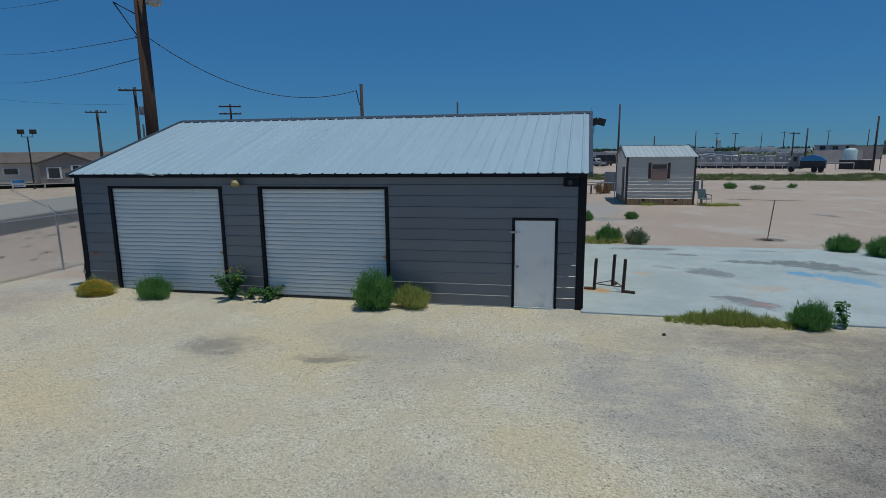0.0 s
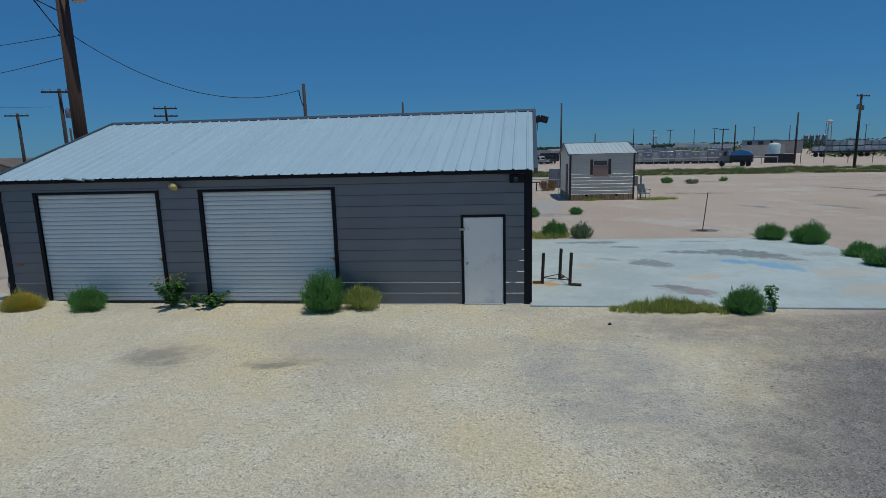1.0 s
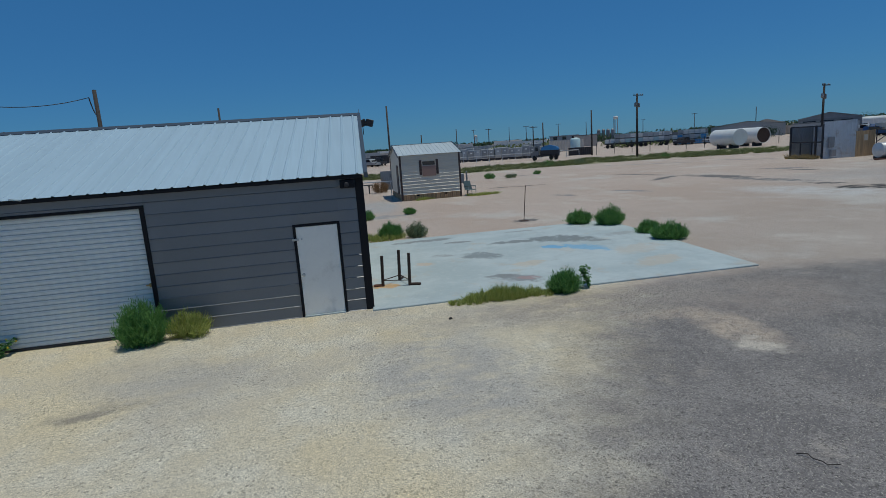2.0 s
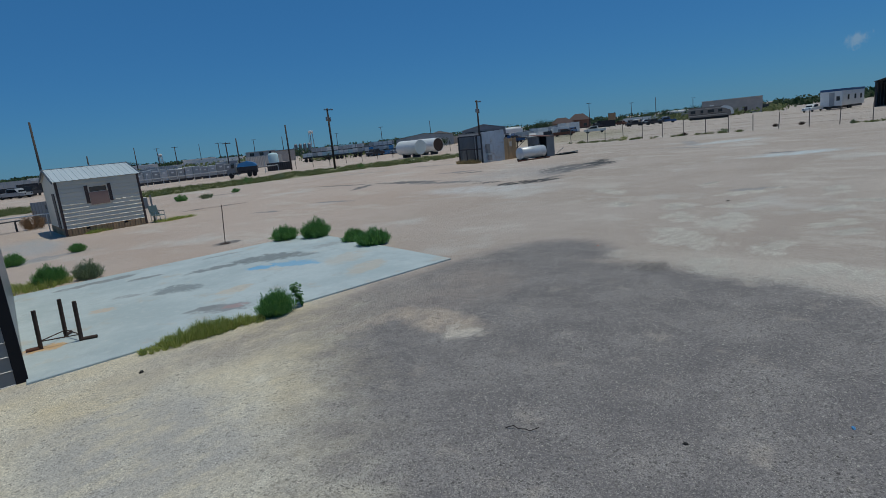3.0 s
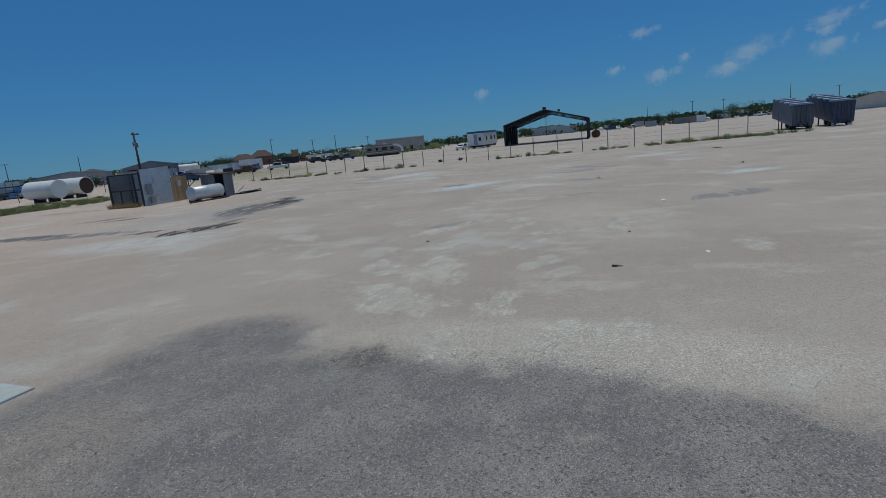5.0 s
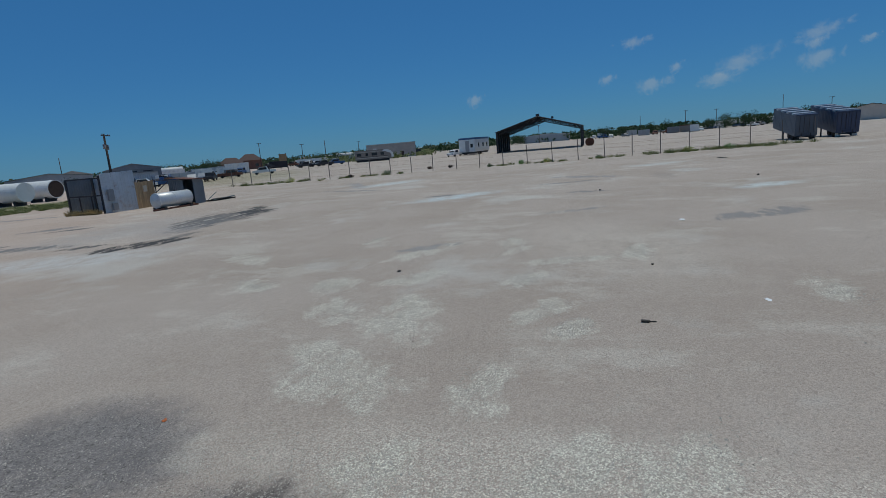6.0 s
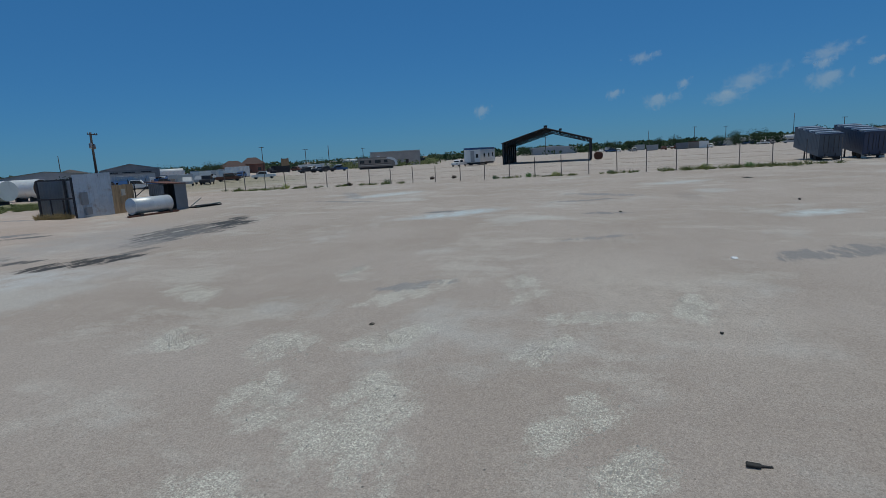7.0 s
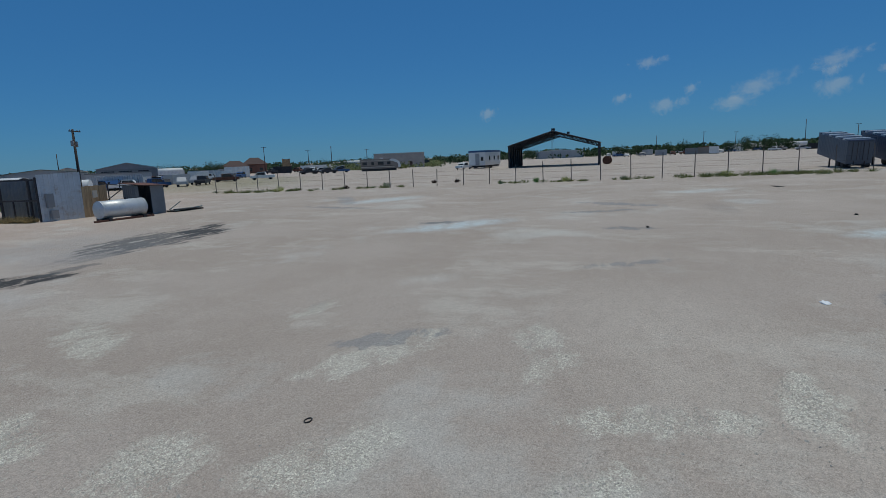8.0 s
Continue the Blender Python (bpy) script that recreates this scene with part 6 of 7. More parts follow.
for az, d, ln, h, skin, label in (
    (-1.2, 170, 12, 3.0, M_LIGHT_GREY, "pale box trailer in the north yard"), (-3.4, 175, 10, 2.6, M_TAN, "tan box trailer in the north yard"), (-2.4, 132, 7, 1.9, M_STEEL, "dark low skid in the north yard"), (0.8, 150, 8, 2.4, M_GREY, "grey container in the north yard"), (-5.0, 190, 12, 3.2, M_WHITE, "white box trailer in the north yard"),
    (-24.4, 112, 4.6, 1.5, M_STEEL, "low dark steel skid container"), (-4.2, 150, 5, 2.2, M_STEEL, "dark steel skid container behind the small shed"), (-6.2, 160, 7, 2.6, M_TAUPE, "brown container behind the small shed"), (-9.5, 150, 12, 2.6, M_GREY, "grey container in the far yard"),
    (-14, 170, 12, 2.8, M_LIGHT_GREY, "pale container in the far yard"), (-18, 185, 14, 3.4, M_WHITE, "white box unit in the far yard"), (-22.5, 150, 9, 2.9, M_TAN, "tan box unit in the far yard"),
    (-44.5, 132, 9, 2.6, M_LIGHT_GREY, "pale container behind the stall"), (-98.6, 262, 3.6, 3.0, M_WHITE, "white box trailer by the tree line"), (-94, 270, 5, 2.5, M_LIGHT_GREY, "grey container by the tree line"),
    (-96.6, 270, 5, 2.7, M_GREY, "grey box unit by the tree line"), (-53.8, 190, 7, 3.2, M_WHITE, "white travel trailer in a crowded yard"), (-51, 178, 8, 2.6, M_LIGHT_GREY, "pale box trailer in a crowded yard"),
):
    x, y = far(az, d)
    container(x, y, az, ln, h, skin, label)


def tarp_truck():
    x, y = far(-22.4, 97)
    top = thing("flatbed_truck", "dark flatbed truck under a bright blue tarp", "truck", at=(x, y, 0), turn=-28)
    top.scale = (0.62, 0.8, 0.9)
    part("chassis", boxes((-3.2, 3.0, -1.1, 1.1, 0.7, 1.0)), M_STEEL, top)
    bm = bmesh.new()
    prism(bm, [(-4.6, 0.6), (-4.7, 1.5), (-3.9, 1.7), (-3.5, 2.7), (-2.5, 2.75), (-2.4, 0.6)], -1.1, 1.1)
    part("cab", bm, M_GREY, top)
    part("window", boxes((-3.4, -2.7, -1.14, -1.1, 1.8, 2.5)), M_GLASS, top)
    part("load", boxes((-2.1, 3.0, -1.05, 1.05, 1.0, 2.0), bevel=0.1), M_STEEL, top)
    bm = bmesh.new()
    prism(bm, [(-2.0, 1.9), (-1.6, 2.5), (0.5, 2.85), (2.2, 2.5), (2.9, 2.1), (2.9, 1.85)], -1.15, 1.15)
    part("tarp", bm, M_BRIGHT_BLUE, top, "bright blue tarp")
    for xx in (-3.8, 0.8, 2.1):
        for yy in (-1.15, 0.8):
            bm = bmesh.new()
            lathe(bm, [(0.3, 0), (0.5, 0.04), (0.5, 0.31), (0.3, 0.35)], 14, pose(xx, yy + 0.35, 0.5, 90))
            part("wheel", bm, M_TYRE, top)


tarp_truck()


def upright_tank():
    x, y = far(-25.1, 124)
    top = thing("plastic_tank", "pale blue-green upright plastic water tank", "tank", at=(x, y, 0))
    bm = bmesh.new()
    lathe(bm, [(1.0, 0), (1.05, 0.1), (1.05, 3.0), (0.85, 3.3), (0.2, 3.45)], 20)
    part("tank_shell", bm, M_PALE_TANK, top, "", True)


upright_tank()


def tote(x, y, z, turn, skin):
    top = thing("liquid_tote", "caged plastic liquid tote in a stacked row", "tote", "plastic totes", at=(x, y, z), turn=turn)
    part("pallet", boxes((0, 1.2, 0, 1.0, 0, 0.15)), M_STEEL, top)
    part("bottle", boxes((0.04, 1.16, 0.04, 0.96, 0.15, 1.15), bevel=0.06), skin, top)
    part("cage", boxes((-0.01, 1.21, -0.01, 1.01, 0.55, 0.6), (-0.01, 1.21, -0.01, 1.01, 1.12, 1.16), (-0.01, 0.03, -0.01, 1.01, 0.15, 1.16), (1.17, 1.21, -0.01, 1.01, 0.15, 1.16)), M_GALV, top)


def flat_deck(az, d, ln):
    x, y = far(az, d)
    top = thing("flatbed_trailer", "low dark flatbed trailer under the totes", "trailer", "flatbed trailers", at=(x, y, 0), turn=-33)
    part("deck", boxes((0, ln, 0, 2.2, 0.95, 1.15)), M_STEEL, top)
    for xx in (0.8, 1.9, ln - 2.0, ln - 0.9):
        bm = bmesh.new()
        lathe(bm, [(0.3, 0), (0.48, 0.04), (0.48, 0.31), (0.3, 0.35)], 12, pose(xx, 0.4, 0.48, 90))
        part("wheel", bm, M_TYRE, top)


for row, (az0, d) in enumerate(((-27.9, 150), (-28.4, 166))):
    for u in range(3):
        flat_deck(az0 - 3.1 * u, d, 7.6)
        x0, y0 = far(az0 - 3.1 * u, d)
        for k in range(6):
            x, y = x0 + (k * 1.26) * math.cos(radians(-33)), y0 + (k * 1.26) * math.sin(radians(-33))
            for lv in range(1 + (rng.random() > 0.3)):
                tote(x + 0.3, y + 0.4, 1.15 + 1.165 * lv, -33, rng.choice((M_WHITE, M_LIGHT_GREY, M_WHITE, M_PALE_TANK)))
for k in range(11):
    x, y = far(-34.2 - 0.34 * k, 146)
    for lv in range(1 + (k % 3 == 1)):
        tote(x, y, 1.165 * lv, -36, M_BRIGHT_BLUE if k % 4 else M_LIGHT_GREY)


def big_pipe_tank(x, y, turn, r, ln, label, open_end):
    top = thing("tank_section", label, "tank", "tank sections", at=(x, y, 0.45), turn=turn)
    bm = bmesh.new()
    n = 28
    rings = []
    for rr, xx in ((r, 0), (r, ln), (r - 0.08, ln), (r - 0.08, 0.3)):
        rings.append([bm.verts.new((xx, rr * math.cos(6.2832 * k / n), r + rr * math.sin(6.2832 * k / n))) for k in range(n)])
    for a, b in zip(rings, rings[1:]):
        for k in range(n):
            bm.faces.new((a[k], a[(k + 1) % n], b[(k + 1) % n], b[k]))
    bm.faces.new(rings[0])
    bm.faces.new(rings[-1])
    if not open_end:
        bm.faces.new(rings[2])
    part("tank_shell", bm, M_WHITE, top, "", False)
    if open_end:
        bm = bmesh.new()
        lathe(bm, [(r - 0.1, 0.35), (r - 0.1, ln - 0.02)], n, pose(0, 0, r, 0, 90, 0))
        part("inside_lining", bm, M_RUST, top, "rusty inside")
    for xx in (ln * 0.25, ln * 0.75):
        part("saddle", boxes((xx - 0.2, xx + 0.2, -r * 0.6, r * 0.6, -0.46, 0.25)), M_STEEL, top)


big_pipe_tank(65.3, 84.0, -91, 1.32, 5.8, "white tank section lying on its side, closed end", False)
big_pipe_tank(71.6, 86.2, -91, 1.32, 5.8, "white tank section lying on its side, rusty open end", True)
big_pipe_tank(78.4, 81.0, -60, 0.95, 2.8, "smaller pale tank section lying on its side", False)

block_building(*far(-37.4, 195), 20, 14, 3.4, M_LIGHT_GREY, "long pale green-roofed warehouse", -43, plain("sage_roof", (0.16, 0.19, 0.16), 0.7), 1.2)
block_building(*far(-44.2, 182), 14, 12, 3.9, M_GREY, "grey gabled workshop with high windows", -47, M_GREY, 1.5, ((1, 4, 2.6, 3.4, M_GLASS), (5, 8, 2.6, 3.4, M_GLASS), (9.5, 12, 0, 3.4, M_SCRAP)))
block_building(*far(-43.8, 160), 13, 8, 2.9, M_LIGHT_GREY, "low pale annex wall before the workshop", -46, M_GREY)
block_building(*far(-82.9, 335), 27, 10, 3.8, M_LIGHT_GREY, "long pale building seen through the shelter", -86, M_WHITE, 0.9)
block_building(*far(-110.4, 215), 14, 10, 3.2, M_TAN, "tan roofed house beyond the trailers", -112, M_SHINGLE, 1.6)
block_building(*far(-97.7, 272), 8, 6, 2.8, M_TAUPE, "dark open shed by the tree line", -97, M_RUST_RED)
block_building(*far(-22.6, 225), 11, 9, 4.2, M_LIGHT_GREY, "pale two-storey block in the north", -24, M_LIGHT_GREY, 0, ((1.5, 3, 2.8, 4, M_GLASS), (5, 6.5, 2.8, 4, M_GLASS), (8.6, 10, 2.8, 4, M_GLASS)))
block_building(*far(-25.0, 205), 8, 9, 3.8, M_DUN, "brown block behind the upright tank", -26, M_GREY)
block_building(*far(-17.0, 300), 15, 10, 3.9, M_WHITE, "white roofed sheds on the northern horizon", -17, M_WHITE)
block_building(*far(-12.4, 300), 13, 10, 3.6, M_LIGHT_GREY, "pale sheds on the northern horizon", -11, M_WHITE)
block_building(*far(-40.5, 215), 10, 8, 3.6, M_TAN, "small house with a tan roof", -40, M_TAN, 1.4)


def hip_house(az, d, w, h, rise, label):
    x, y = far(az, d)
    top = thing("house", label, "house", "far houses", at=(x, y, 0), turn=az)
    part("wall", boxes((-w / 2, w / 2, 0, w * 0.7, 0, h)), M_BRICK, top)
    bm = bmesh.new()
    a = [bm.verts.new(p) for p in ((-w / 2 - 0.5, -0.5, h), (w / 2 + 0.5, -0.5, h), (w / 2 + 0.5, w * 0.7 + 0.5, h), (-w / 2 - 0.5, w * 0.7 + 0.5, h))]
    b = [bm.verts.new(p) for p in ((-w * 0.18, w * 0.35, h + rise), (w * 0.18, w * 0.35, h + rise))]
    for f in ((a[0], a[1], b[1], b[0]), (a[1], a[2], b[1]), (a[2], a[3], b[0], b[1]), (a[3], a[0], b[0]), (a[3], a[2], a[1], a[0])):
        bm.faces.new(f)
    part("roof", bm, plain("red_brown_roof", (0.075, 0.045, 0.042), 0.8) if "red_brown_roof" not in bpy.data.materials else bpy.data.materials["red_brown_roof"], top)
    for k in (-0.25, 0.2):
        part("window", boxes((w * k, w * k + 1.4, -0.06, 0, 1.0, 2.3)), M_GLASS, top)


hip_house(-54.2, 262, 11, 3.0, 2.6, "brown brick house with a hipped roof")
hip_house(-55.9, 268, 10, 3.9, 2.8, "brown brick house with a steep hipped roof")


def billboard():
    x, y = far(-59, 210)
    top = thing("billboard", "plain tan-brown board on two legs", "billboard", at=(x, y, 0), turn=-59)
    part("panel", boxes((-1.3, 1.3, -0.1, 0.1, 2.6, 5.0)), M_WOOD, top)
    for k in (-1, 1):
        part("leg", boxes((k - 0.1, k + 0.1, 0.1, 0.3, 0, 5.2)), M_STEEL, top)


billboard()

for k, (az, d, turn, m, lab, pk) in enumerate((
    (-56.3, 152, -60, M_WHITE, "white pickup beyond the fence", True), (-60.6, 226, 20, M_STEEL, "dark pickup in a row of parked vehicles", True), (-61.1, 230, 10, M_WHITE, "white car in a row of parked vehicles", False),
    (-61.9, 228, 30, M_BLUE, "dark blue car in a row of parked vehicles", False), (-62.6, 226, 15, M_STEEL, "black car in a row of parked vehicles", False), (-63.3, 224, -20, M_GREY, "grey car in a row of parked vehicles", False),
    (-64.0, 236, 40, M_WHITE, "white van in a row of parked vehicles", False), (-49.6, 178, 0, M_WHITE, "white car in a crowded yard", False), (-50.6, 172, 30, M_BLUE, "blue car in a crowded yard", False),
    (-51.6, 184, 10, M_LIGHT_GREY, "pale car in a crowded yard", False), (-52.8, 175, -20, M_WHITE, "white pickup in a crowded yard", True), (-48.6, 170, 15, M_LIGHT_GREY, "pale pickup in a crowded yard", True),
    (-47.6, 160, -10, M_RUST_RED, "rusty red car in a crowded yard", False), (-55, 178, 20, M_BLUE, "dark blue car in a crowded yard", False),
    (-91.5, 262, 0, M_WHITE, "white pickup by the tree line", True), (-93, 262, 10, M_GREY, "grey pickup by the tree line", True), (-95.6, 258, 0, M_RUST_RED, "red pickup by the tree line", True), (-99.6, 262, 0, M_WHITE, "white car by the tree line", False),
    (-8.4, 118, 60, M_STEEL, "dark truck behind the small shed", True), (-10.2, 122, 70, M_GREY, "grey truck behind the small shed", True), (-34.5, 140, 20, M_STEEL, "dark flatbed behind the totes", True), (-37, 138, 20, M_GREY, "grey flatbed behind the totes", True),
)):
    x, y = far(az, d)
    car(x, y, turn, m, lab, pk, "pickup" if pk else "parked_car")


clutter = random.Random(909)
paints = (M_WHITE, M_STEEL, M_GREY, M_BLUE, M_LIGHT_GREY, M_TAUPE, M_RUST_RED)
for az0, az1, n, d0, d1 in ((1, -8, 12, 120, 200), (-10, -24, 14, 135, 220), (-46, -56, 16, 185, 250), (-57, -67, 12, 225, 285), (-89, -108, 22, 280, 345), (-30, -44, 10, 175, 230)):
    for _ in range(n):
        x, y = far(clutter.uniform(az0, az1), clutter.uniform(d0, d1))
        pk = clutter.random() < 0.4
        m = clutter.choice(paints)
        word = {M_WHITE.name: "white", M_STEEL.name: "dark", M_GREY.name: "grey", M_BLUE.name: "dark blue", M_LIGHT_GREY.name: "silver", M_TAUPE.name: "brown", M_RUST_RED.name: "rusty red"}[m.name]
        car(x, y, clutter.uniform(0, 360), m, word + (" pickup" if pk else " car") + " parked far off on the skyline", pk, "pickup" if pk else "parked_car")
for az, d, ln, h, m, lab in ((-90.2, 300, 6, 2.6, M_WHITE, "white travel trailer parked far off"), (-92.4, 310, 8, 2.8, M_LIGHT_GREY, "pale box trailer parked far off"), (-97.2, 318, 7, 2.4, M_GREY, "grey box trailer parked far off"),
                             (-99.8, 322, 9, 2.8, M_WHITE, "white box trailer parked far off"), (-106.2, 300, 8, 2.6, M_STEEL, "dark box trailer parked far off"), (-48.2, 215, 8, 2.9, M_WHITE, "white travel trailer in a crowded yard"), (-53.0, 222, 7, 2.6, M_LIGHT_GREY, "pale travel trailer in a crowded yard"),
                             (-57.6, 235, 7, 2.6, M_STEEL, "dark box trailer in a crowded yard"), (-60.0, 255, 8, 2.4, M_WHITE, "white box trailer in a crowded yard"), (-33.0, 210, 9, 2.8, M_GREY, "grey container behind the totes"), (-41.6, 200, 8, 2.6, M_TAN, "tan container behind the workshop")):
    x, y = far(az, d)
    container(x, y, az, ln, h, m, lab)


# the crowded yard east of the stall
for az, d, ln, h, m, lab in ((-47.2, 150, 6, 2.3, M_WHITE, "white travel trailer in a crowded yard"), (-48.9, 142, 5, 1.6, M_TAUPE, "low brown skid in a crowded yard"), (-50.2, 150, 7, 2.5, M_LIGHT_GREY, "pale travel trailer in a crowded yard"), (-51.9, 160, 6, 2.9, M_WHITE, "white box trailer in a crowded yard"),
                             (-53.4, 165, 5, 2.8, M_WHITE, "white box unit in a crowded yard"), (-54.6, 160, 4, 2.0, M_GREY, "grey box unit in a crowded yard"), (-46.0, 138, 6, 1.9, M_STEEL, "dark skid in a crowded yard"), (-62.4, 215, 8, 3.0, M_WHITE, "white box trailer beyond the fence"), (-65.6, 235, 9, 2.6, M_LIGHT_GREY, "pale box trailer beyond the fence")):
    x, y = far(az, d)
    container(x, y, az + clutter.uniform(10, 70), ln * 0.8, h * 0.85, m, lab)
for _ in range(22):
    x, y = far(clutter.uniform(-46, -57), clutter.uniform(128, 180))
    m, word = clutter.choice(((M_WHITE, "white"), (M_LIGHT_GREY, "silver"), (M_BLUE, "dark blue"), (M_STEEL, "dark"), (M_RUST_RED, "rusty red")))
    pk = clutter.random() < 0.5
    car(x, y, clutter.uniform(0, 360), m, word + (" pickup" if pk else " car") + " in a crowded yard", pk, "pickup" if pk else "parked_car")
for az, d, m, lab in ((-60.3, 190, M_STEEL, "dark pickup beyond the rail fence"), (-61.4, 194, M_WHITE, "white pickup beyond the rail fence"), (-62.0, 188, M_STEEL, "dark pickup beyond the rail fence"), (-63.1, 192, M_BLUE, "dark blue pickup beyond the rail fence")):
    x, y = far(az, d)
    car(x, y, 25 + 7 * az, m, lab, True, "pickup")


def tanker(az, d, ln, label):
    x, y = far(az, d)
    top = thing("tanker_trailer", label, "tanker", "tanker trailers", at=(x, y, 0), turn=az)
    bm = bmesh.new()
    lathe(bm, [(0.3, -0.1), (1.05, 0), (1.05, ln), (0.3, ln + 0.1)], 18, pose(-ln / 2, 0, 2.6, 0, 90, 0))
    part("tank_shell", bm, M_WHITE, top, "", True)
    part("chassis", boxes((-ln / 2 + 1, ln / 2 - 0.5, -0.6, 0.6, 1.1, 1.5)), M_STEEL, top)
    for xx in (-ln / 2 + 1.2, -ln / 2 + 2.4, ln / 2 - 1.5):
        bm = bmesh.new()
        lathe(bm, [(0.5, -1.1), (0.5, 1.1)], 14, pose(xx, 0, 0.5, 90))
        part("wheel_set", bm, M_TYRE, top)


for az, d, ln in ((-101.6, 340, 10), (-103.6, 335, 11), (-105.3, 330, 10), (-64.8, 300, 9), (-66.0, 300, 9), (-49.0, 220, 9)):
    tanker(az, d, ln, "white tanker trailer parked far off")

# far poles against the sky
for k, (az, d, h) in enumerate(((-13.2, 190, 9), (-15.0, 260, 10), (-16.5, 200, 8.5), (-18.6, 300, 11), (-20.3, 220, 9), (-23.5, 260, 10), (-26.2, 240, 9.5), (-31.5, 300, 10), (-36, 260, 10), (-41, 240, 10),
                                (-56.9, 250, 10.5), (-60.8, 260, 9), (-63.0, 240, 9.5), (-66.2, 300, 9), (-84.5, 300, 9.5), (-94.2, 330, 10), (-98.2, 320, 10.5), (-100.8, 330, 10), (-106, 330, 14), (-109.5, 300, 10))):
    x, y = far(az, d)
    pole(x, y, h, 0.16, "far wooden utility pole on the skyline", 1 if k % 3 else 0, 0, True, turn=az)


# ---- the mobile home across the road ----
def mobile_home():
    top = thing("mobile_home", "long tan mobile home with a gabled front room", "mobile home", at=(-56.0, 53.6, 0), turn=44)
    x0, x1, d, z0, h, rise = -16, 11, 7, 0.55, 2.75, 1.15
    part("wall", boxes((x0, x1, 0, d, z0, h)), M_TAN, top)
    bm = bmesh.new()
    prism(bm, [(-0.4, h), (d / 2, h + rise), (d + 0.4, h), (d + 0.4, h + 0.12), (d / 2, h + rise + 0.12), (-0.4, h + 0.12)], x0 - 0.3, x1 + 0.3, Matrix(((0, 1, 0, 0), (1, 0, 0, 0), (0, 0, 1, 0), (0, 0, 0, 1))))
    part("roof", bm, M_SHINGLE, top)
    for xx in (x0 + 2, x0 + 8, x1 - 8, x1 - 2):
        part("pier", boxes((xx - 0.3, xx + 0.3, 0.3, 1, 0, z0)), M_LIGHT_GREY, top)
    # black block fills the open gap, its colour standing in for shade
    part("skirting", boxes((x0, x1, 0.5, d - 0.5, 0.0, z0)), M_SCRAP, top, "dark block standing in for the shade under the home")
    part("belly_band", boxes((x0, x1, -0.04, 0, z0, z0 + 0.35)), M_CREAM, top)
    ga, gb = -1.2, 3.9
    bay = part("front_room", boxes((ga, gb, -1.2, 0, z0, h)), M_TAUPE, top, "darker taupe front room")
    bm = bmesh.new()
    m = (ga + gb) / 2
    prism(bm, [(ga, h), (gb, h), (m, h + 1.0)], -1.2, 2.5)
    part("gable", bm, M_TAUPE, bay)
    bm = bmesh.new()
    prism(bm, [(ga - 0.35, h - 0.1), (m, h + 1.05), (gb + 0.35, h - 0.1), (gb + 0.35, h + 0.06), (m, h + 1.22), (ga - 0.35, h + 0.06)], -1.5, 3.0)
    part("gable_roof", bm, M_SHINGLE, bay)
    win = part("window", boxes((-0.6, 0.8, -1.26, -1.2, 1.0, 2.3)), M_WHITE, bay, "white framed window with shutters")
    part("pane", boxes((-0.42, 0.62, -1.28, -1.26, 1.1, 2.2)), M_GLASS, win)
    door = part("door", boxes((1.7, 2.7, -1.26, -1.2, 0.6, 2.5)), M_WHITE, bay, "white door surround")
    part("pane", boxes((1.9, 2.5, -1.28, -1.26, 1.2, 2.4)), M_GLASS, door)
    for xx in (-8.2, -4.6, 6.5):
        w = part("window", boxes((xx, xx + 1.5, -0.06, 0, 1.5, 2.3)), M_WHITE, top)
        part("pane", boxes((xx + 0.15, xx + 1.35, -0.08, -0.06, 1.58, 2.22)), M_GLASS, w)
    st = thing("porch_steps", "weathered grey wooden porch steps", "steps", at=(-53.0, 54.8, 0), turn=44)
    for k in range(3):
        part("tread", boxes((-0.9, 0.9, -0.35 * k - 0.4, -0.35 * k, 0.5 - 0.18 * k, 0.56 - 0.18 * k)), M_LIGHT_GREY, st)
    for xx in (-0.9, 0.85):
        part("stringer", boxes((xx, xx + 0.05, -1.1, 0.0, 0.0, 0.5)), M_LIGHT_GREY, st)
    sg = thing("yard_sign", "small blue and white yard sign with unreadable text", "sign", at=(-57.2, 50.2, 0), turn=44)
    part("panel", boxes((-0.6, 0.6, -0.03, 0.03, 0.25, 1.05)), M_WHITE, sg)
    part("blue_field", boxes((-0.55, 0.55, -0.05, -0.034, 0.7, 1.0)), M_BRIGHT_BLUE, sg)
    for k in range(2):
        part("text_bar", boxes((-0.45, 0.4, -0.05, -0.034, 0.36 + 0.14 * k, 0.43 + 0.14 * k)), M_BRIGHT_BLUE, sg)
    for xx in (-0.5, 0.5):
        part("leg", boxes((xx - 0.03, xx + 0.03, 0.03, 0.07, 0, 1.0)), M_STEEL, sg)
    rl = thing("rail_fence", "low white pipe rail along the home's yard", "rail", at=(-58.0, 47.5, 0), turn=44)
    part("rail", boxes((-12, 8, -0.04, 0.04, 0.5, 0.6)), M_CREAM, rl)
    for k in range(8):
        part("post", boxes((-12 + k * 2.8, -11.88 + k * 2.8, -0.05, 0.05, 0, 0.6)), M_CREAM, rl)


mobile_home()

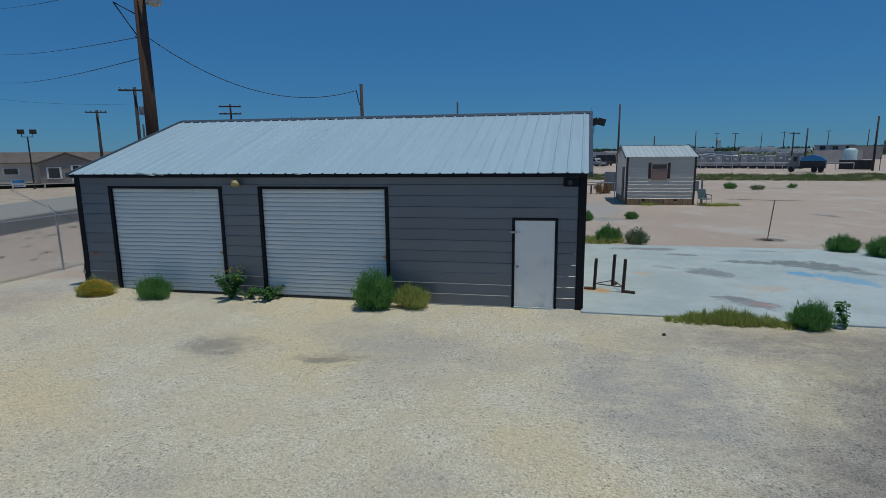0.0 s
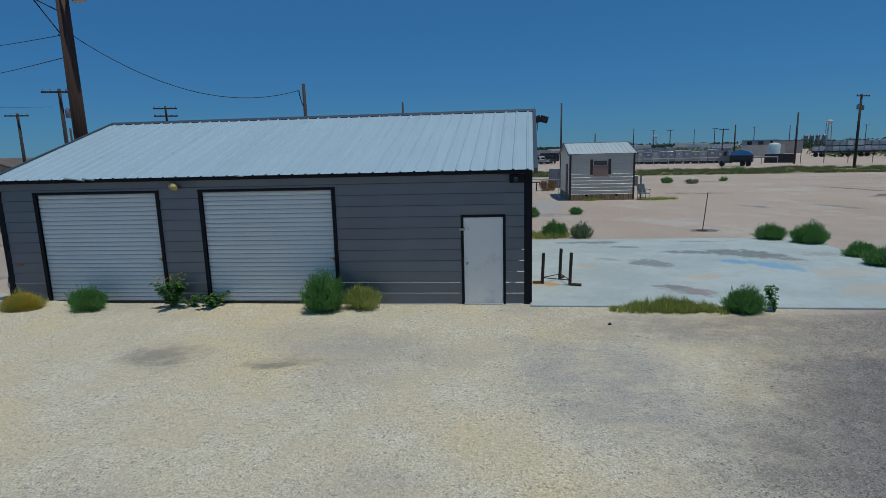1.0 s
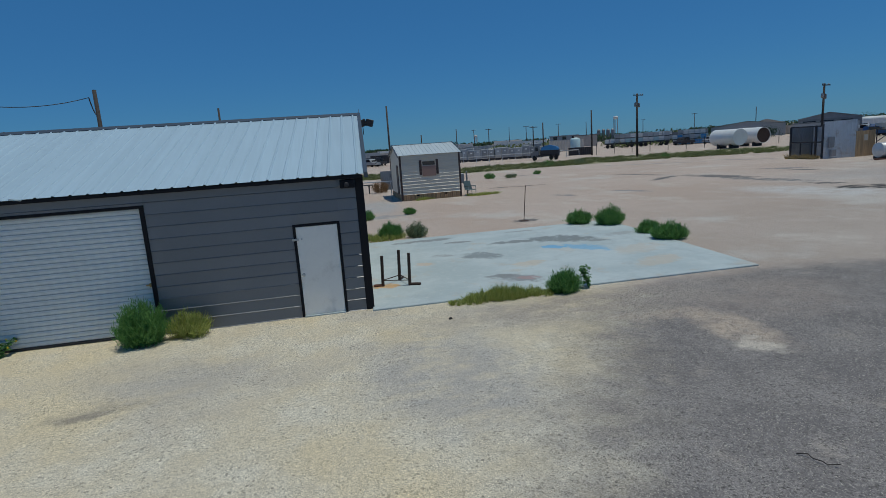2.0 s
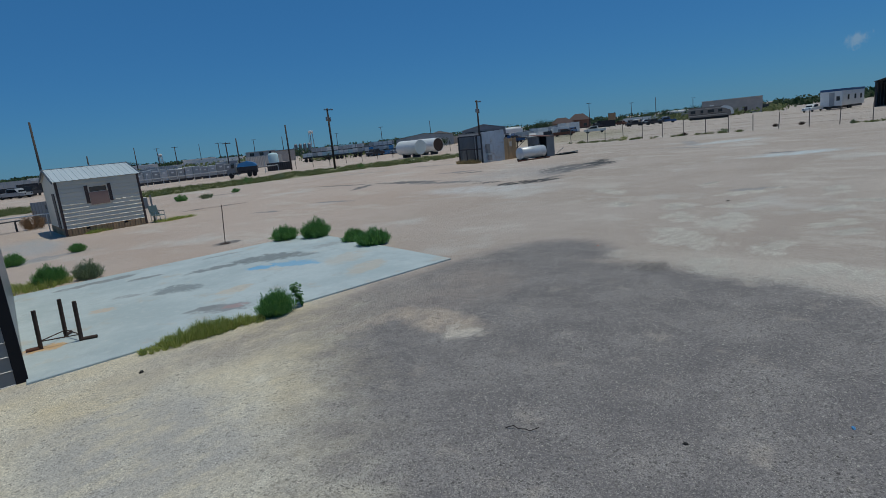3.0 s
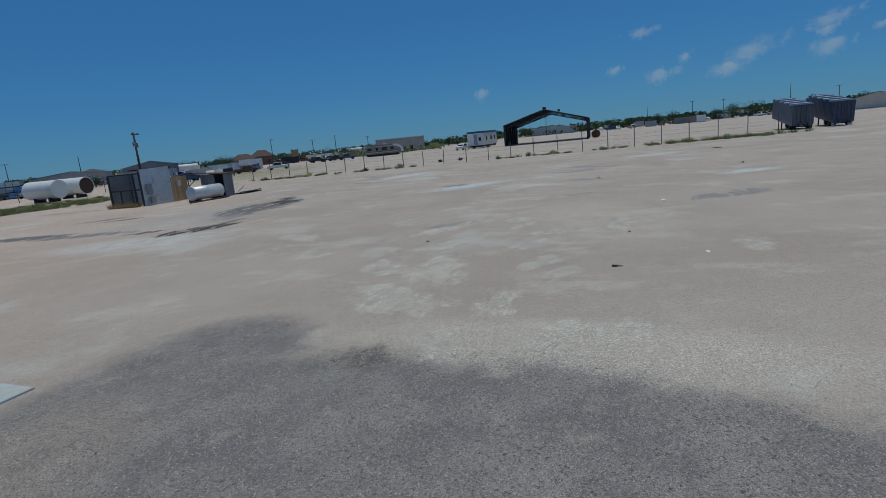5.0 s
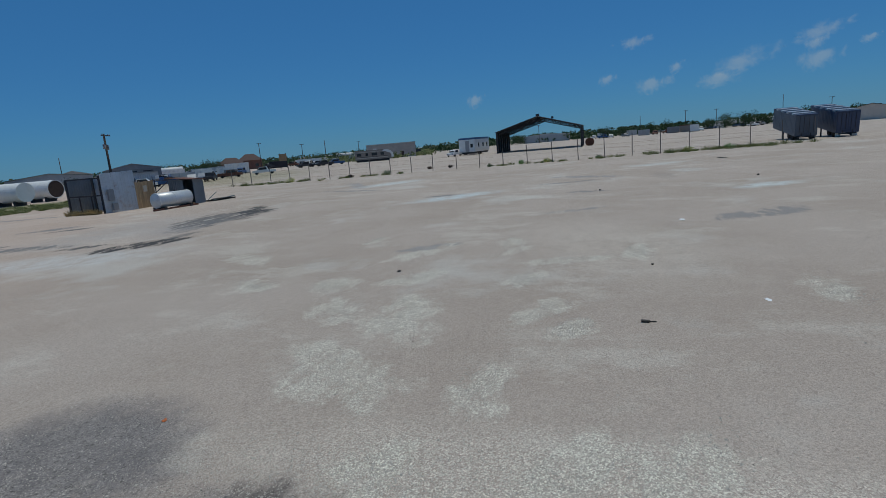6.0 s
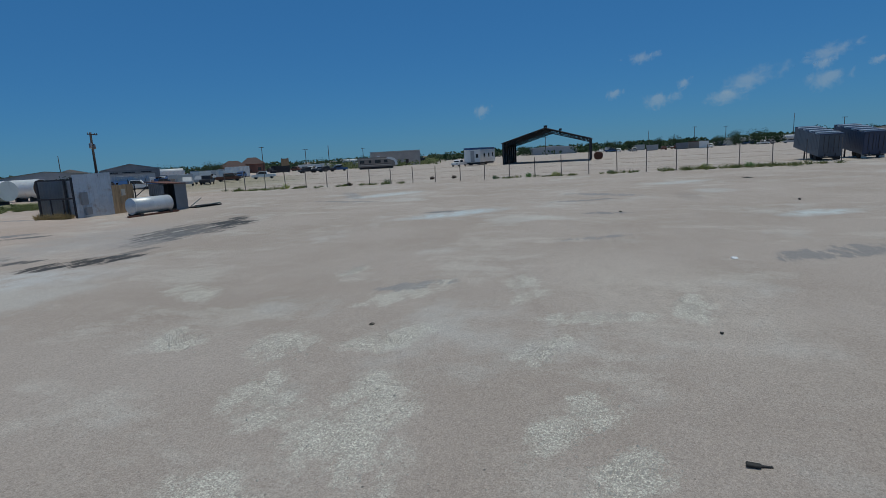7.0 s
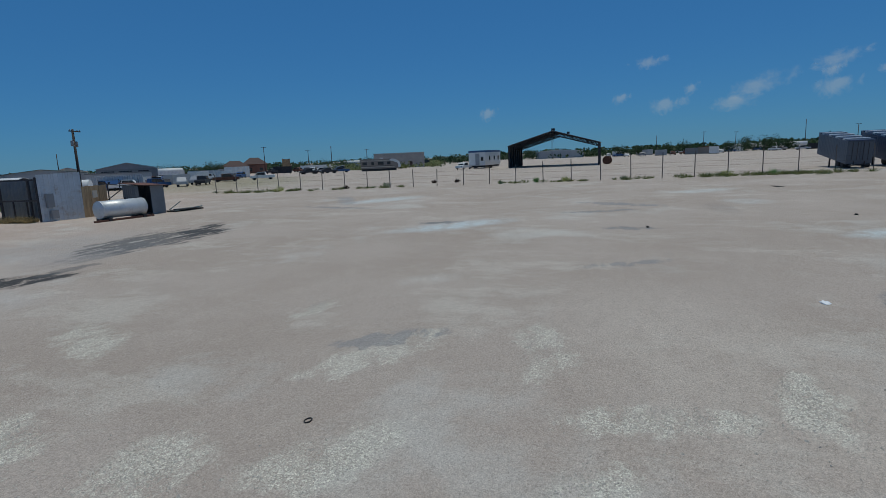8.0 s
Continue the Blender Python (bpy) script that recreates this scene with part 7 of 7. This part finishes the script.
# ---- the pipe fence in the north ----
nf = thing("pipe_fence", "grey pipe rail fence before the equipment row", "fence")
a, b, c = Vector((18, 103.5, 0)), Vector((47, 98.5, 0)), Vector((97, 83, 0))
part("rail", tubes((a + Vector((0, 0, 1.15)), b + Vector((0, 0, 1.15)), 0.09), n=8), M_LIGHT_GREY, nf)
for k in range(13):
    p = a.lerp(b, k / 12)
    part("post", tubes((p, p + Vector((0, 0, 2.2 if k % 2 else 1.2)), 0.06), n=8), M_GALV, nf)
for k in range(1, 17):
    p = b.lerp(c, k / 16)
    part("post", tubes((p, p + Vector((0, 0, 2.1)), 0.055), n=8), M_STEEL, nf)

# ---- verge grass, fence-line weeds ----
rng = random.Random(77)
spots = []
for _ in range(900):
    x = rng.uniform(-2, 66)
    y0 = 68.5 - 0.1 * (x - 18) if x < 40 else 66.3 - 0.42 * (x - 40)
    spots.append((x, y0 + rng.random() ** 1.3 * (15 if x < 40 else 18), rng.uniform(0.6, 1.3)))
grass_patch("verge_grass", "yellow-green roadside grass strip along the north fence", spots, 51, M_FAR_GRASS, 0.38, 60, 0.02, 0.9)
spots = along(rng, 84.3, -21, 82.4, -3, 80, 1.0, 0.5, 1.7) + along(rng, 82.0, 0, 80, 18, 22, 0.6) + along(rng, 77.2, 40, 76, 52, 34, 0.8) + along(rng, 79, 28, 77.6, 38, 18, 0.5)
grass_patch("fence_grass", "green and yellow weeds along the fence line", spots, 52, M_FAR_GRASS, 0.42, 70, 0.014, 0.7)
for x, y, r, h, s, m in ((79.6, 31.2, 0.9, 0.8, 61, M_BUSH_GREY), (80.6, 12.9, 0.6, 0.7, 62, M_BUSH), (81.2, 9.6, 0.8, 0.7, 63, M_GRASS), (80.0, 17.0, 0.4, 0.5, 64, M_BUSH_GREY), (83.3, -12.2, 0.9, 0.8, 65, M_BUSH), (82.6, -7.5, 1.1, 0.8, 66, M_GRASS),
                         (76.6, 44.5, 1.1, 0.8, 67, M_GRASS), (78.2, 36.0, 0.5, 0.5, 68, M_RUST), (81.9, 3.2, 0.6, 0.5, 69, M_BUSH_GREY), (86.5, 24.0, 0.5, 0.5, 70, M_RUST), (86, 27, 0.5, 0.5, 71, M_RUST), (28.5, 69.0, 1.5, 1.3, 72, M_BUSH), (33.5, 70, 1.3, 0.9, 73, M_BUSH_GREY), (46.0, 69.5, 0.9, 0.7, 74, M_BUSH)):
    weed(x, y, r * 0.75, r * 0.75, h * 0.75, s, "ragged low bush along a far fence line", m, 1100, 0.09)
spots = [(rng.uniform(-24.0, -15.8), rng.uniform(12, 34), rng.uniform(0.4, 1.0)) for _ in range(150)]
grass_patch("verge_grass", "sparse dry grass on the road verge", spots, 53, M_BUSH_GREY, 0.13, 40, 0.006, 0.35)

# ---- litter, stones ----
for nm, lab, x, y, sx, sy, sz, turn, m in (
    ("litter", "white scrap of litter on the ground", 19.22, 0.46, 0.09, 0.05, 0.010, 15, M_PAPER),
    ("scrap_lump", "small dark lump on the hardpan", 22.2, 2.2, 0.05, 0.03, 0.02, 0, M_SCRAP), ("scrap_lump", "dark lump on the far hardpan", 41.1, 3.3, 0.1, 0.06, 0.05, 0, M_SCRAP),
    ("tyre_tread", "strip of black tyre tread on the hardpan", 64.6, -7.7, 0.8, 0.3, 0.03, 10, M_TYRE), ("scrap_lump", "dark lump on the far hardpan", 45.0, -5.8, 0.12, 0.07, 0.05, 0, M_SCRAP),
    ("litter", "teal scrap of litter on dark gravel", 7.09, 1.74, 0.035, 0.02, 0.01, 30, M_BRIGHT_BLUE), ("scrap_lump", "small black lump on dark gravel", 5.74, 2.95, 0.025, 0.025, 0.02, 0, M_SCRAP),
    ("scrap_lump", "dark stone on pale gravel", 2.24, 10.9, 0.04, 0.03, 0.03, 0, M_SCRAP), ("litter", "small orange scrap of litter on gravel", 13.75, 9.1, 0.05, 0.03, 0.012, 40, M_ORANGE), ("litter", "pale chip on the far hardpan", 29.0, 0.6, 0.14, 0.08, 0.03, 0, M_PAPER),
):
    bm = bmesh.new()
    bmesh.ops.create_icosphere(bm, subdivisions=2, radius=1.0)
    for v in bm.verts:
        k = 1 + 0.75 * noise.noise(v.co * 2.3 + Vector((x, y, 0)))
        v.co = Vector((v.co.x * sx * k, v.co.y * sy * k, max(0.0, v.co.z * 0.6 + 0.3) * sz * 1.5 * k))
    ob = link(nm, bm, m)
    ob.matrix_basis = pose(x, y, swell(x, y), 0, 0, turn)
    tagged(ob, lab, "litter")
bm = bmesh.new()
pts = [Vector((0.065 * math.cos(a * 0.5), 0.045 * math.sin(a * 0.5), 0.012)) for a in range(13)]
for p, q in zip(pts, pts[1:]):
    tube(bm, p, q, 0.009, n=6)
ob = tagged(link("rubber_ring", bm, M_SCRAP), "small dark rubber ring on the hardpan", "ring")
ob.matrix_basis = pose(22.05, 8.75, swell(22.05, 8.75))
bm = bmesh.new()
pts = [Vector((-0.2 + 0.05 * k, 0.03 * math.sin(k * 0.9), 0.015 + 0.012 * (k % 3))) for k in range(9)]
for p, q in zip(pts, pts[1:]):
    tube(bm, p, q, 0.006, n=5)
ob = tagged(link("dry_twig", bm, M_POLE_DARK), "thin dry twig on dark gravel", "twig")
ob.matrix_basis = pose(4.86, 4.51, swell(4.86, 4.51), 0, 0, -60)


bm = bmesh.new()
box(bm, -0.11, 0.03, -0.035, 0.03, 0.0, 0.035, pose(0, 0, 0.004, 6, 3, 0), 0.008)
box(bm, -0.02, 0.15, -0.012, 0.022, 0.0, 0.02, pose(0, 0, 0.006, -8, 4, 12), 0.005)
tube(bm, (-0.1, 0.03, 0.03), (0.04, 0.045, 0.012), 0.012, n=6)
ob = tagged(link("scrap_offcut", bm, M_SCRAP), "bent dark offcut of scrap lying on the hardpan", "scrap")
ob.matrix_basis = pose(17.92, 2.67, swell(17.92, 2.67), 0, 0, -95)


def stones(name, label, n, region, size, material, seed):
    rng = random.Random(seed)
    vs, fs = [], []
    for _ in range(n):
        x, y = region(rng)
        s = size * rng.uniform(0.5, 1.6) * (1 if rng.random() > 0.03 else 1.8)
        a = rng.uniform(0, 6.28)
        i = len(vs)
        ca, sa = math.cos(a), math.sin(a)
        z = swell(x, y)
        for px, py, pz in ((1, 0, -0.1), (0.1, 0.8, -0.1), (-0.9, 0.1, -0.1), (-0.1, -0.75, -0.1), (0.1, 0.05, 0.62)):
            px, py, pz = px * s * rng.uniform(0.7, 1.2), py * s * rng.uniform(0.7, 1.2), pz * s
            vs.append((x + px * ca - py * sa, y + px * sa + py * ca, z + pz))
        fs += [(i, i + 1, i + 4), (i + 1, i + 2, i + 4), (i + 2, i + 3, i + 4), (i + 3, i, i + 4)]
    tagged(from_lists(name, vs, fs, material), label, "stones", kind="stuff")


def near_gravel(r):
    return r.uniform(-9, 13), 12.0 - 9.5 * r.random()


def dark_drive(r):
    y = 11.4 - 11 * r.random()
    return r.uniform(0.6 * y - 0.4, min(12.6, 10.7 + 0.55 * y)), y


def hardpan(r):
    return 12 + 30 * r.random() ** 1.5, r.uniform(-6, 20)


def edge_strip(r):
    y = r.uniform(-3, 8)
    return min(12.4, 10.7 + 0.55 * y) + r.gauss(0.5, 0.55), y


def clumps(r):
    cx, cy, rx, ry, turn = r.choice(CRUSHED)
    u, v = r.gauss(0, 0.55) * rx, r.gauss(0, 0.55) * ry
    ca, sa = math.cos(radians(turn)), math.sin(radians(turn))
    return cx + u * ca - v * sa, cy + u * sa + v * ca


stones("loose_gravel", "pale loose gravel in front of the garage", 24000, near_gravel, 0.007, M_STONE, 1)
stones("loose_gravel", "grey-brown chips in the pale gravel", 7000, near_gravel, 0.0062, M_STONE_MID, 7)
stones("loose_gravel", "dark loose gravel on the drive", 20000, dark_drive, 0.0092, M_STONE_DARK, 2)
stones("loose_gravel", "pale chips scattered on the dark drive", 20000, dark_drive, 0.0088, M_STONE, 3)
stones("loose_gravel", "pale stones on the hardpan", 14000, hardpan, 0.011, M_STONE, 4)
stones("loose_gravel", "grey-brown stones on the hardpan", 2600, hardpan, 0.010, M_STONE_MID, 5)
stones("loose_gravel", "pale crushed stone along the drive's edge", 9000, edge_strip, 0.012, M_STONE, 6)
stones("loose_gravel", "crushed pale stone in ragged patches", 13000, clumps, 0.014, M_STONE, 8)


# ---- a few small clouds low in the east ----
def cloud_material():
    g = Graph("thin_cloud")
    p = g.coords()
    n = g.noise(p, 0.012, 7, 0.62)
    f = g.vmath("LENGTH", g.vmath("MULTIPLY", p, (0.011, 0.0, 0.034)))
    a = g.math("MULTIPLY", g.span(g.math("SUBTRACT", n, g.math("MULTIPLY", f, 0.32)), 0.24, 0.52), 0.36)
    glow = g.nt.nodes.new("ShaderNodeEmission")
    glow.inputs["Color"].default_value, glow.inputs["Strength"].default_value = (0.75, 0.86, 1.0, 1), 0.62
    clear = g.nt.nodes.new("ShaderNodeBsdfTransparent")
    blend = g.nt.nodes.new("ShaderNodeMixShader")
    g.put(blend.inputs[0], a)
    g.nt.links.new(clear.outputs[0], blend.inputs[1])
    g.nt.links.new(glow.outputs[0], blend.inputs[2])
    g.nt.links.new(blend.outputs[0], g.out.inputs["Surface"])
    return g.mat


M_CLOUD = cloud_material()


def cloud(az, up, width, height, seed, lean=0.0):
    rng = random.Random(seed)
    d = 2600
    x, y = far(az, d)
    bm = bmesh.new()
    n, m = 24, 10
    rows = []
    for j in range(m + 1):
        rows.append([bm.verts.new(((i / n - 0.5) * 200, 30 * noise.noise((i * 0.3 + seed, j * 0.3, 0)), (j / m - 0.5) * 64)) for i in range(n + 1)])
    for j in range(m):
        for i in range(n):
            bm.faces.new((rows[j][i], rows[j][i + 1], rows[j + 1][i + 1], rows[j + 1][i]))
    ob = tagged(link("cloud", bm, M_CLOUD), "small thin white cloud low in the sky", "cloud", "small clouds", kind="structure")
    ob.matrix_basis = Matrix.Translation((x, y, d * math.tan(radians(up)))) @ pose(0, 0, 0, 0, lean, az) @ Matrix.Diagonal((0.75 * width / 200, 1, 0.85 * height / 64, 1))
    ob.visible_shadow = False


for spec in (
    (-93.76, 8.12, 276, 87, 0, 0),
    (-91.18, 5.03, 160, 80, 1, 0),
    (-78.30, 4.30, 180, 104, 2, 0),
    (-97.36, 5.45, 139, 80, 3, -8),
    (-102.79, 5.37, 520, 144, 4, -10),
    (-108.41, 6.85, 397, 104, 5, -8),
    (-108.08, 5.93, 173, 88, 6, -10),
    (-108.33, 4.73, 312, 136, 7, 0),
    (-95.24, 4.18, 330, 120, 8, 0),
    (-111.65, 5.70, 139, 56, 9, 0),
    (-100.93, 3.97, 382, 104, 10, 0),
):
    cloud(*spec)
